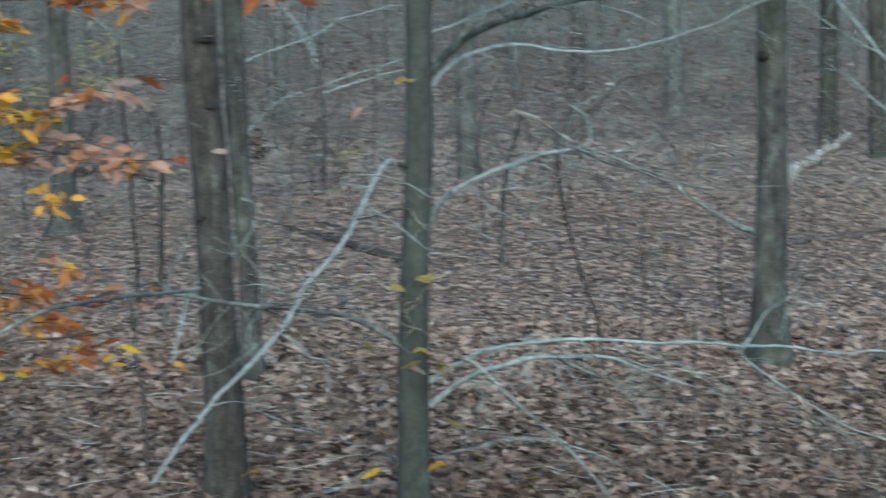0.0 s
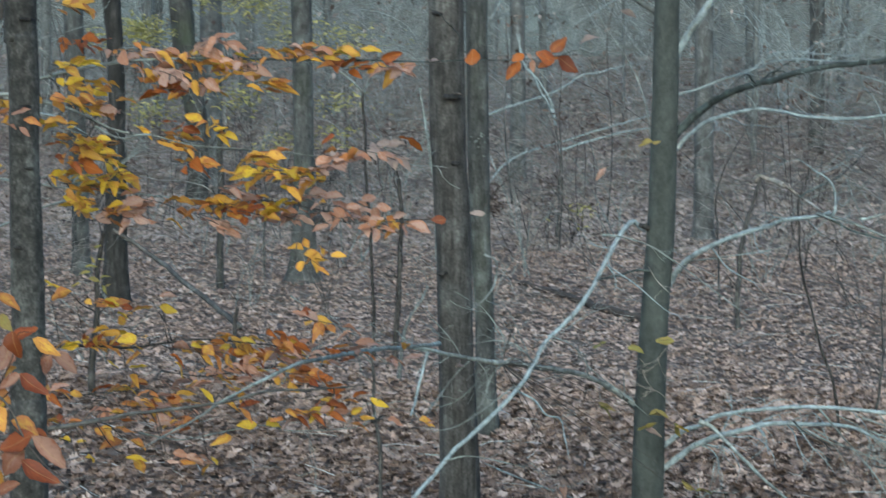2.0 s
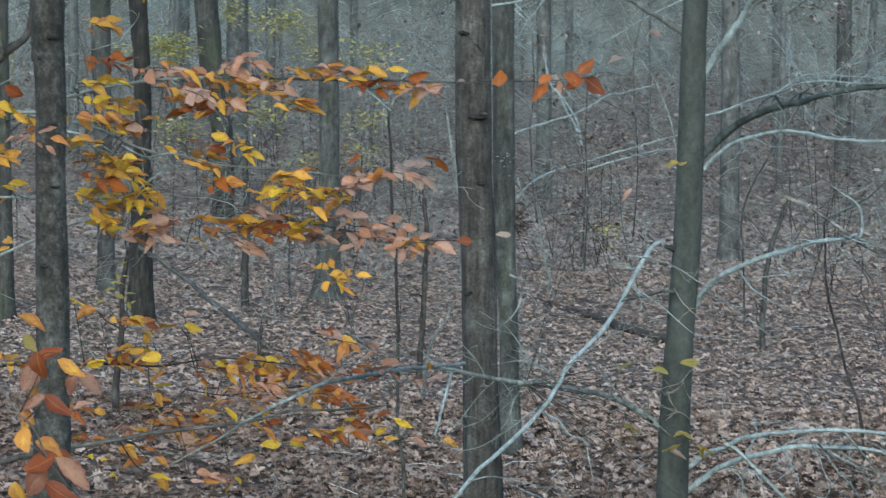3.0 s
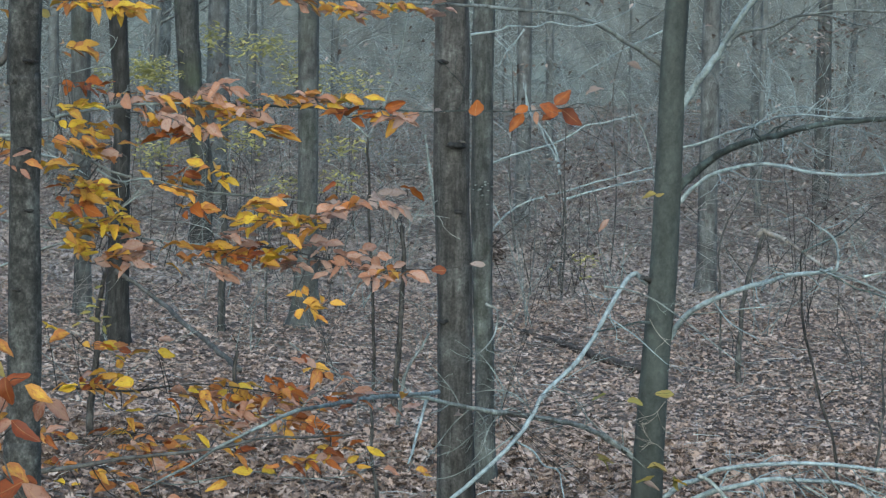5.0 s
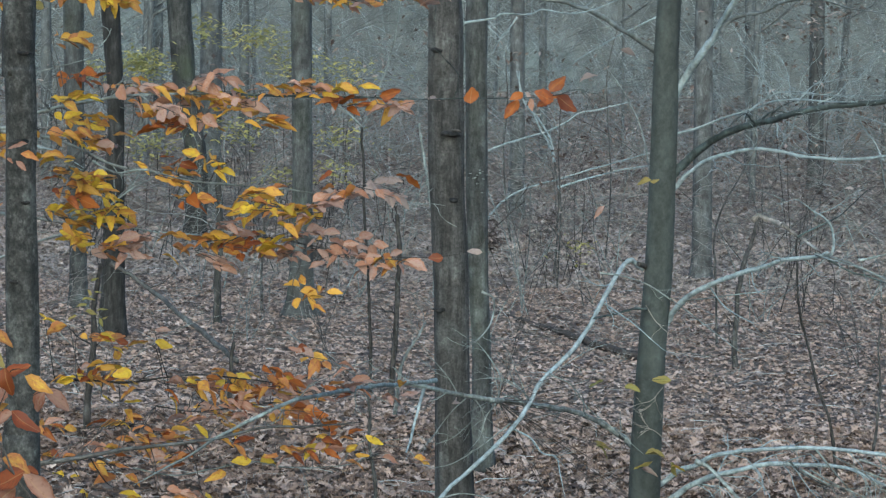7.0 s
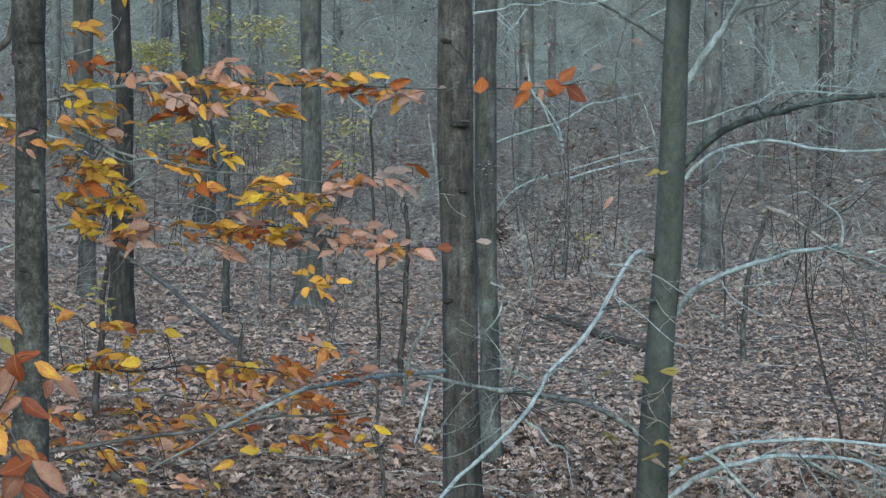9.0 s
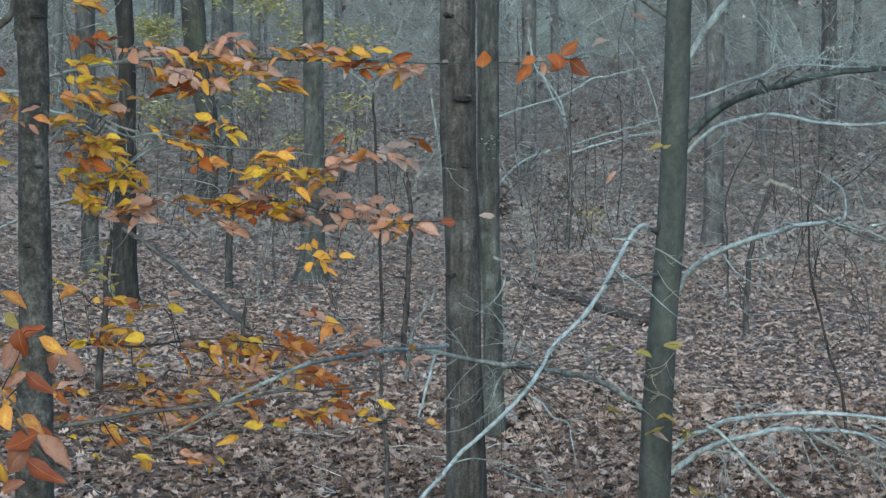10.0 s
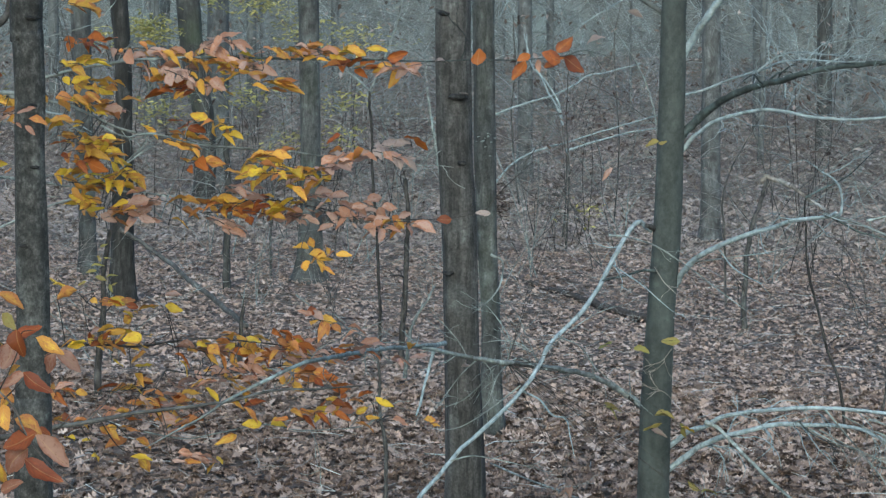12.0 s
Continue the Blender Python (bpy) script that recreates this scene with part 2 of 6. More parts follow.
def soil_mat():
    m, n, links, b, vec = start("woodland_soil")
    a = noise_node(n, links, vec, 9, 8, 0.75)
    c = noise_node(n, links, vec, 0.35, 5, 0.6)
    v = n.new("ShaderNodeTexVoronoi")
    v.inputs["Scale"].default_value = 11
    links.new(vec, v.inputs["Vector"])
    cell = n.new("ShaderNodeSeparateColor")
    links.new(v.outputs["Color"], cell.inputs[0])
    col = ramp(n, [(0.0, (0.045, 0.032, 0.027)), (0.5, (0.092, 0.067, 0.056)), (1.0, (0.155, 0.116, 0.099))], cell.outputs[0], links)
    col = mix(n, links, 0.6, col, ramp(n, [(0.3, (0.35, 0.35, 0.35)), (0.7, (1.25, 1.25, 1.25))], a, links), "MULTIPLY")
    col = mix(n, links, ramp(n, [(0.45, (0, 0, 0)), (0.7, (0.35, 0.35, 0.35))], c, links), col, (0.10, 0.095, 0.065))
    links.new(col, b.inputs["Base Color"])
    bump(n, links, b, a, 0.8, 0.04)
    return m


SOIL = soil_mat()


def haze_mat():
    """The dim blue-grey of woods too far off to tell apart. The haze is painted in as the sheet's own glow."""
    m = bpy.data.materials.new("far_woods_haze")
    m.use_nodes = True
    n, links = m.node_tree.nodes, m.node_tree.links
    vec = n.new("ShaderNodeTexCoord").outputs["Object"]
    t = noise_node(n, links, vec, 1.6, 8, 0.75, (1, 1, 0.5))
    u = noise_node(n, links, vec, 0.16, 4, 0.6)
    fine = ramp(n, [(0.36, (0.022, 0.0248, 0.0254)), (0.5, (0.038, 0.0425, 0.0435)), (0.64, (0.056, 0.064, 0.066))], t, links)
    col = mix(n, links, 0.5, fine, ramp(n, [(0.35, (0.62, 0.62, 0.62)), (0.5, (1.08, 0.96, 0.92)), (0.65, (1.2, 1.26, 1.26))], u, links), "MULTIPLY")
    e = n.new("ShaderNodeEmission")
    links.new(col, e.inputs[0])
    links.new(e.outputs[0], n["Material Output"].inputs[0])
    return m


HAZE = haze_mat()

# ---- building helpers ----
def ground_z(x, y):
    """Height of the woodland floor: small swells, and a hillside that climbs far off."""
    z = 0.05 * noise.noise((x * 0.35, y * 0.35, 0.3)) + 0.02 * noise.noise((x * 1.3, y * 1.3, 4.1))
    far = max(0.0, y - 48.0)
    side = max(0.0, math.hypot(x, y) - 75.0)
    return z + 0.05 * far * far / (far + 25.0) + 0.03 * side * side / (side + 60.0)


def part(name, bm, material, parent, label="", smooth=True):
    me = bpy.data.meshes.new(name)
    for f in bm.faces:
        f.smooth = smooth
    bm.to_mesh(me)
    bm.free()
    me.materials.append(material)
    ob = new(name, me)
    if parent:
        ob.parent = parent
    if label:
        ob["label"] = label
    return ob


def thing(name, label, category, group="", at=(0, 0, 0)):
    ob = new(name)
    ob.location = at
    ob.empty_display_size = 0.2
    return tagged(ob, label, category, group)


def spline(pts, per=4):
    """A smooth line through the control points, with a running parameter from 0 to 1."""
    p = [Vector(q) for q in pts]
    p = [2 * p[0] - p[1]] + p + [2 * p[-1] - p[-2]]
    out = []
    for k in range(1, len(p) - 2):
        for s in range(per):
            u = s / per
            a, b, c, d = p[k - 1], p[k], p[k + 1], p[k + 2]
            out.append(0.5 * ((2 * b) + (c - a) * u + (2 * a - 5 * b + 4 * c - d) * u * u + (3 * b - a - 3 * c + d) * u ** 3))
    out.append(p[-2])
    return out


def tube(bm, line, radii, sides=8, seed=0.0, knobbly=0.08, ridges=0.0, cap=True):
    """Sweep a round, slightly uneven section along the line."""
    rings, n = [], len(line)
    ahead = (line[1] - line[0]).normalized()
    side = ahead.orthogonal().normalized()
    for k, q in enumerate(line):
        way = (line[min(k + 1, n - 1)] - line[max(k - 1, 0)]).normalized()
        side = (side - way * side.dot(way)).normalized()
        up = way.cross(side)
        ring = []
        for s in range(sides):
            a = 2 * math.pi * s / sides
            d = side * math.cos(a) + up * math.sin(a)
            r = radii[k] * (1 + knobbly * noise.noise(q * (0.35 / max(radii[k], 0.004)) * 0.5 + Vector((seed, s * 0.37, 0))))
            if ridges:
                r *= 1 + ridges * noise.noise(Vector((d.x * 4.5, d.y * 4.5, q.z * 1.1 + seed)))
                r *= 1 + 0.5 * ridges * noise.noise(Vector((d.x * 11, d.y * 11, q.z * 2.6 + seed)))
            ring.append(bm.verts.new(q + d * r))
        rings.append(ring)
    for a, b in zip(rings, rings[1:]):
        for s in range(sides):
            bm.faces.new((a[s], a[(s + 1) % sides], b[(s + 1) % sides], b[s]))
    if cap:
        bm.faces.new(rings[0][::-1])
        bm.faces.new(rings[-1])


def taper(n, r0, r1, power=1.0):
    return [r0 + (r1 - r0) * (k / max(1, n - 1)) ** power for k in range(n)]


def bough(parent, pts, r0, r1, material, name="branch", label="", sides=8, seed=None, twigs=0, reach=0.4, droop=0.0):
    """A limb through the control points, with fine side twigs where wanted. Returns the mesh and its line."""
    seed = sum(pts[0]) if seed is None else seed
    if material is BEECH_LIMB:
        r0, r1 = 0.9 * r0, 0.9 * r1
    first = (Vector(pts[0]) - Vector(pts[1])).normalized()
    line = [Vector(pts[0]) + first * 2.2 * r0] + spline(pts, 8)
    wob = (0.46 if 0.01 < r0 < 0.02 else 0.3) * (r0 + r1)
    line = [q + wob * noise.noise_vector(q * 3.5 + Vector((seed, 0, 0))) + 0.5 * wob * noise.noise_vector(q * 11.0) if 1 < k else q for k, q in enumerate(line)]
    radii = taper(len(line), r0, r1)
    if r1 < 0.006:
        for k in range(6):
            radii[-1 - k] *= 0.35 + 0.1 * k
    for k, q in enumerate(line):
        radii[k] *= 1 + 0.45 * math.exp(-k / 2.0) + 0.22 * max(0.0, noise.noise(q * 9.0 + Vector((0, seed, 0))))
    bm = bmesh.new()
    tube(bm, line, radii, sides, seed, 0.25)
    rnd = random.Random(int(seed * 1000) + 7)
    for _ in range(twigs):
        k = rnd.randrange(len(line) // 5, len(line) - 1)
        way = (line[k + 1] - line[k]).normalized()
        r = max(0.0022, 0.35 * (r0 + (r1 - r0) * k / len(line)))
        sprig(bm, rnd, line[k], way, reach * rnd.uniform(0.4, 1.0), r, droop)
    ob = part(name, bm, material, parent, label)
    return ob, line


def sprig(bm, rnd, q, way, length, r, droop=0.0, depth=1):
    """A fine crooked twig that leaves its limb at a slant and may fork once."""
    d = (way + Vector((rnd.uniform(-0.9, 0.9), rnd.uniform(-0.9, 0.9), rnd.uniform(-0.7, 0.9)))).normalized()
    line, n = [q.copy()], 6
    for k in range(n):
        d = (d + 0.42 * Vector((rnd.uniform(-1, 1), rnd.uniform(-1, 1), rnd.uniform(-1, 1) - droop))).normalized()
        line.append(line[-1] + d * length / n)
    tube(bm, line, taper(len(line), r, max(0.0012, r * 0.35)), 4, 0, 0, cap=False)
    if depth:
        for _ in range(rnd.choice((1, 2, 2, 3))):
            k = rnd.randrange(1, n)
            sprig(bm, rnd, line[k], (line[k + 1] - line[k]).normalized(), length * rnd.uniform(0.3, 0.6), r * 0.6, droop, depth - 1)


def trunk(tree, profile, y, material, height=13.0, flare=1.35, sides=20, ridges=0.10, seed=1.0, label=""):
    """A stem whose axis and girth are given low down as (x, z, radius); it is carried to the ground and up to its full height."""
    (x0, z0, r0), (x1, z1, r1) = profile[0], profile[-1]
    lean = (x1 - x0) / max(0.5, z1 - z0)
    rows = list(profile)
    if z0 > 0.25:
        rows.insert(0, (x0 - lean * z0 * 0.6, 0.0, r0 * 1.05))
    gz = ground_z(rows[0][0], y)
    rows = [(x0, gz, r0)] * (z0 < gz) + [r for r in rows if r[1] > gz]
    pts = [(rows[0][0], y, gz - 0.12)] + [(x, y, z) for x, z, r in rows[0:]]
    rad = [rows[0][2]] + [r for x, z, r in rows]
    top = z1
    while top < height - 1.0:
        top += 1.6
        x1 += lean * 1.6 * 0.7 + 0.05 * math.sin(seed * 3 + top)
        pts.append((x1, y + 0.06 * math.sin(seed + top), top))
        rad.append(max(0.02, r1 * (1 - 0.8 * (top - z1) / (height - z1))))
    per = 8
    line = spline(pts, per)
    radii = []
    for k in range(len(line)):
        a, u = divmod(k, per)
        r = rad[a] if a + 1 >= len(rad) else rad[a] + (rad[a + 1] - rad[a]) * u / per
        h = max(0.0, line[k].z - gz)
        radii.append(r * (1 + (flare - 1) * math.exp(-h / 0.16)))
    bm = bmesh.new()
    tube(bm, line, radii, sides, seed, 0.03, ridges)
    ob = part("trunk", bm, material, tree, label)
    return ob, line


def crown(tree, line, seed, limbs=9, reach=2.6, material=None, low=5.0):
    """Bare autumn limbs above, each a mesh of its own with its twigs."""
    rnd = random.Random(seed)
    ups = [q for q in line if q.z > low]
    if len(ups) < 4:
        return
    for k in range(limbs):
        q = ups[int((k + 0.5) / limbs * (len(ups) - 1))]
        a = k * 2.4 + rnd.uniform(-0.4, 0.4)
        out = Vector((math.cos(a), math.sin(a), rnd.uniform(0.5, 1.0)))
        L = reach * rnd.uniform(0.6, 1.0) * (1.15 - 0.6 * k / limbs)
        pts = [q, q + out * L * 0.35, q + out * L * 0.7 + Vector((0, 0, 0.15 * L)), q + out * L + Vector((0, 0, 0.45 * L))]
        bough(tree, pts, 0.035, 0.008, material, "limb", sides=5, seed=seed + k * 1.7, twigs=3, reach=0.9)


def blade(bm, length, width, fold, curl, wave=0.0, seed=0.0, m=None, slot=0):
    """One leaf, stalk at the origin, tip along +x: an oval, toothed blade folded on its midrib, bent along its length; m: its pose."""
    n = 8
    uv = bm.loops.layers.uv.verify()
    mids, left, right, spot = [], [], [], {}

    def add(co, u, v):
        p = bm.verts.new(m @ Vector(co) if m else co)
        spot[p] = (u, v)
        return p

    for k in range(n + 1):
        u = k / n
        w = width * math.sin(math.pi * u ** 0.85) ** 0.8 * (1 - 0.2 * u)
        x, z = length * u, -curl * length * u * u + 0.03 * length * math.sin(7 * u + seed)
        side = 0.05 * length * math.sin(3 * u + seed)
        mids.append(add((x, side, z), u, 0.5))
        if 0 < k < n:
            tooth = 1.0 + (0.04 if k % 2 else -0.04)
            for row, sgn in ((left, 1), (right, -1)):
                ww = w * tooth * (1 + 0.18 * math.sin(seed * 5 + sgn + 4 * u))
                row.append(add((x + 0.02 * length * (k % 2), side + sgn * ww * 0.5, z + fold * ww * (1 + 0.5 * math.sin(seed * 3 + sgn * 2)) + wave * length * math.sin(11 * u + seed + sgn)), u, 0.5 + 0.5 * sgn))
    for row, flip in ((left, False), (right, True)):
        chain = [mids[0]] + row + [mids[-1]]
        for k in range(n):
            vs = [mids[k], mids[k + 1], chain[k + 1], chain[k]]
            vs = [v for i, v in enumerate(vs) if v not in vs[:i]]
            if len(vs) > 2:
                f = bm.faces.new(vs if not flip else vs[::-1])
                f.material_index = slot
                for loop in f.loops:
                    loop[uv].uv = spot[loop.vert]


LEAF_SHAPES = []
for k in range(8):
    bm = bmesh.new()
    blade(bm, 1.0, (0.5, 0.42, 0.54, 0.48, 0.4, 0.52, 0.45, 0.36)[k], (0.2, 0.38, 0.1, 0.45, 0.28, 0.15, 0.55, 0.35)[k], (0.12, 0.3, 0.04, 0.2, -0.12, 0.35, 0.15, 0.45)[k], 0.035, 0.7 * k)
    me = bpy.data.meshes.new("leaf")
    for f in bm.faces:
        f.smooth = True
    bm.to_mesh(me)
    bm.free()
    LEAF_SHAPES.append(me)
LEAF_MESH = {}
KINDS = {"Y": YELLOW, "O": ORANGE, "P": TAN, "R": RUST, "C": COPPER, "W": PALE, "L": LIME, "D": DUSK}


def leaf_turn(rnd):
    """Beech leaves lie in flat, slightly drooping sprays; some twist."""
    yaw = rnd.choice((0, 0, math.pi)) + rnd.gauss(0, 0.6)
    twist = 0.5 if rnd.random() < 0.8 else 1.2
    return Euler((rnd.gauss(0.3 if abs(yaw) < 1.6 else -0.3, twist), rnd.gauss(0.14, 0.3), yaw))


def leaf_object(branch, k, kind, m):
    """A leaf as an object; it shares one of a few blade meshes for its colour."""
    if (k, kind) not in LEAF_MESH:
        me = LEAF_SHAPES[k].copy()
        me.materials.append(KINDS[kind])
        LEAF_MESH[k, kind] = me
    ob = new("leaf", LEAF_MESH[k, kind])
    ob.parent = branch
    ob.matrix_local = m
    return ob


def leaf_pose(stalk, along, normal, size, wide=1.0):
    along = along.normalized()
    across = normal.cross(along).normalized()
    turn = Matrix((along, across, along.cross(across))).transposed().to_4x4()
    return Matrix.Translation(stalk) @ turn @ Matrix.Diagonal((size, size * wide, size, 1))


def set_leaf(branch, stalk, tip, kind, wide=1.0, face=0.9, shape=None):
    """One well-seen leaf from its stalk to its tip; face: how far the blade turns from level to upright."""
    a, b = Vector(stalk), Vector(tip)
    k = int(abs(a.x * 997 + a.z * 1009)) % len(LEAF_SHAPES) if shape is None else shape
    leaf_object(branch, k, kind, leaf_pose(a, b - a, Vector((0, -math.sin(face), math.cos(face))), (b - a).length, wide))


def spray(branch, line, q, n, wide, high, kinds, size=0.063, seed=None):
    """A tuft of leaves round q. Each of its twigs carries leaves by turns on either side, in a flat drooping fan, and leaves of one twig have mostly one colour.
    The front twigs' leaves are objects; those of the twigs behind are joined."""
    q = Vector(q)
    rnd = random.Random(int(abs(q.x * 7919 + q.z * 104729 + n) * 10) if seed is None else seed)
    near = min(line, key=lambda p: (p - q).length)
    if n < 3:
        if (near - q).length > 0.02:
            mid = (near + q) / 2 + Vector((0, 0, 0.25 * (near - q).length * rnd.uniform(-0.4, 0.6)))
            bm = bmesh.new()
            tw = spline([near, mid, q], 3)
            tube(bm, tw, taper(len(tw), 0.0024, 0.0012), 4, cap=False)
            part("twig", bm, STEM, branch)
        for k in range(n):
            o = Vector((rnd.uniform(-1, 1) * wide, rnd.uniform(-0.06, 0.06), rnd.uniform(-1, 1) * high))
            s = size * rnd.uniform(0.8, 1.2)
            leaf_object(branch, rnd.randrange(8), rnd.choice(kinds), Matrix.LocRotScale(q + o, leaf_turn(rnd), (s, s * rnd.uniform(0.85, 1.2), s)))
        return
    low = q.y > 7.8
    kinds = kinds + ("OPOPR" if low else "Y" if "Y" in kinds else "")
    slots = sorted(set(kinds))
    back, behind_any = bmesh.new(), False
    count = max(1 if low else 2, round(n * 0.66))
    for t in range(count):
        front = t < 0.62 * count
        per = rnd.choice((4, 5, 5, 6))
        long = size * rnd.uniform(0.28, 0.4) * per
        d = Vector((rnd.choice((1, 1, 1, -1)) * rnd.uniform(0.6, 1), rnd.uniform(-0.6, 0.4), rnd.gauss(-0.08, 0.13))).normalized()
        mid = q + Vector((rnd.uniform(-0.8, 0.8) * wide, rnd.uniform(-0.12, 0.02) if front else rnd.uniform(0.0, 0.2), rnd.uniform(-1.1, 1.1) * high))
        foot = mid - d * long * 0.6
        root = min(line, key=lambda p: (p - foot).length)
        tw = spline([root, (root + foot) / 2 + Vector((0, 0, rnd.uniform(-0.1, 0.1) * (root - foot).length)), foot, foot + d * long * 0.5 + Vector((0, 0, 0.004)), foot + d * long], 3)
        bm = bmesh.new()
        tube(bm, tw, taper(len(tw), 0.002, 0.0009), 4, cap=False)
        part("twig", bm, PALE_STEM, branch)
        tilt = rnd.gauss(0.3, 0.28)
        normal = Vector((rnd.gauss(0, 0.25), -math.sin(tilt), math.cos(tilt)))
        across = normal.cross(d).normalized()
        main = rnd.choice(kinds)
        for j in range(per):
            a = 0.12 if j == per - 1 else rnd.uniform(0.1, 1.1)
            way = d * math.cos(a) + across * math.sin(a) * (1 if j % 2 else -1)
            way.z += rnd.gauss(0.0, 0.14)
            face = normal + Vector((rnd.gauss(0, 0.5), rnd.gauss(0, 0.5), rnd.gauss(0, 0.25)))
            s = size * rnd.uniform(0.7, 1.15) * (0.8 if j == 0 else 1.0)
            kind = main if rnd.random() < 0.5 else rnd.choice(kinds)
            m = leaf_pose(foot + d * long * (j + rnd.uniform(0.2, 1.0)) / per + Vector((0, 0, rnd.gauss(0, 0.008))), way, face, s, rnd.uniform(0.95, 1.3))
            if front:
                leaf_object(branch, rnd.randrange(8), kind, m)
            else:
                blade(back, 1.0, rnd.uniform(0.4, 0.54), rnd.uniform(0.1, 0.5), rnd.uniform(-0.1, 0.4), 0.035, rnd.uniform(0, 6), m, slots.index(kind))
                behind_any = True
    if not behind_any:
        back.free()
        return
    ob = part("foliage", back, KINDS[slots[0]], branch)
    for key in slots[1:]:
        ob.data.materials.append(KINDS[key])
    ob["kind"] = "stuff"


# ---- the ground: one sheet to the horizon ----
def make_ground():
    ys = [-400, -200, -100, -60, -40, -25, -15] + [-10 + 0.8 * k for k in range(88)] + [62 + 3 * k for k in range(20)] + [130, 160, 200, 260, 340, 450, 600]
    xs = [-500, -300, -200, -140, -100, -70, -50, -38, -30, -24] + [-20 + 0.8 * k for k in range(51)] + [24, 30, 38, 50, 70, 100, 140, 200, 300, 500]
    verts = [(x, y, ground_z(x, y)) for y in ys for x in xs]
    w = len(xs)
    faces = [(j * w + i, j * w + i + 1, (j + 1) * w + i + 1, (j + 1) * w + i) for j in range(len(ys) - 1) for i in range(w - 1)]
    me = bpy.data.meshes.new("ground")
    me.from_pydata(verts, [], faces)
    me.materials.append(SOIL)
    me.polygons.foreach_set("use_smooth", [True] * len(faces))
    return tagged(new("ground", me), "brown woodland floor of soil and old leaves", "ground", kind="structure")


make_ground()


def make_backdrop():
    """A curved glowing sheet, painted as dim far woods, well behind the last tree."""
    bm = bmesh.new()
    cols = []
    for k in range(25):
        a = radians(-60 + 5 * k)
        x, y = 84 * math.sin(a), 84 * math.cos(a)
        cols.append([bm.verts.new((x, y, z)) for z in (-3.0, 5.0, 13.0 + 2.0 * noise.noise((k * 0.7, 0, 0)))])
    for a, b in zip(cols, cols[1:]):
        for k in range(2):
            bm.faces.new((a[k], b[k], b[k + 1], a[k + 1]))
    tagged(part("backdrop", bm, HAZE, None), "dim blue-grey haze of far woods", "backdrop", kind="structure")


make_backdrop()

# ---- the grey-green beech with its pale low limbs ----
beech = thing("beech_tree", "young beech with smooth grey-green trunk and pale bare limbs", "tree")
_, beech_line = trunk(beech, [(1.445, 0.78, 0.101), (1.444, 1.14, 0.099), (1.457, 1.69, 0.089), (1.479, 2.26, 0.089), (1.481, 2.77, 0.085), (1.479, 3.3, 0.082), (1.479, 3.83, 0.076)], 14.3, BEECH, 12.0, 1.3, 24, 0.02, 1.0)
crown(beech, beech_line, 21, 9, 2.4, BEECH_LIMB, 4.9)
# upright limb and its outer twigs
bough(beech, [(1.47, 14.3, 3.22), (1.56, 14.3, 3.39), (1.62, 14.27, 3.49), (1.66, 14.18, 3.58), (1.74, 14.1, 3.71), (1.78, 14.02, 3.8), (1.81, 13.93, 3.89), (1.86, 13.85, 3.98), (1.91, 13.77, 4.07), (1.94, 13.68, 4.22), (1.94, 13.6, 4.42)], 0.0284, 0.0174, BEECH_LIMB, seed=1.1)
bough(beech, [(1.78, 13.95, 3.77), (1.82, 13.95, 3.81), (1.88, 13.9, 3.85), (1.99, 13.79, 3.88), (2.08, 13.67, 3.93), (2.19, 13.55, 3.96), (2.38, 13.43, 3.99), (2.61, 13.32, 3.99), (2.82, 13.2, 3.99)], 0.0125, 0.0062, GREY_LIMB, twigs=6)
bough(beech, [(2.2, 13.7, 3.96), (2.29, 13.7, 3.96), (2.36, 13.64, 3.95), (2.46, 13.49, 3.91), (2.6, 13.35, 3.89), (2.76, 13.2, 3.87)], 0.0069, 0.0035, GREY_LIMB, twigs=3)
# dark limb over to the leafy side
top_left, top_left_line = bough(beech, [(1.47, 14.35, 3.51), (1.42, 14.35, 3.6), (1.27, 14.3, 3.7), (1.15, 14.19, 3.76), (1.03, 14.08, 3.83), (0.89, 13.97, 3.87), (0.71, 13.85, 3.91), (0.43, 13.74, 3.92), (0.09, 13.63, 3.93), (-0.25, 13.51, 3.93), (-0.58, 13.4, 3.94)], 0.0174, 0.0076, GREY_LIMB, twigs=5, reach=0.5, label="grey limb")
bough(beech, [(0.21, 13.8, 3.76), (0.37, 13.8, 3.79), (0.43, 13.81, 3.82), (0.59, 13.84, 3.82), (0.67, 13.86, 3.85), (0.81, 13.89, 3.83), (0.92, 13.92, 3.84), (1.06, 13.95, 3.89), (1.18, 13.97, 3.96), (1.19, 14, 4.02)], 0.0069, 0.0028, BEECH_LIMB, twigs=2)
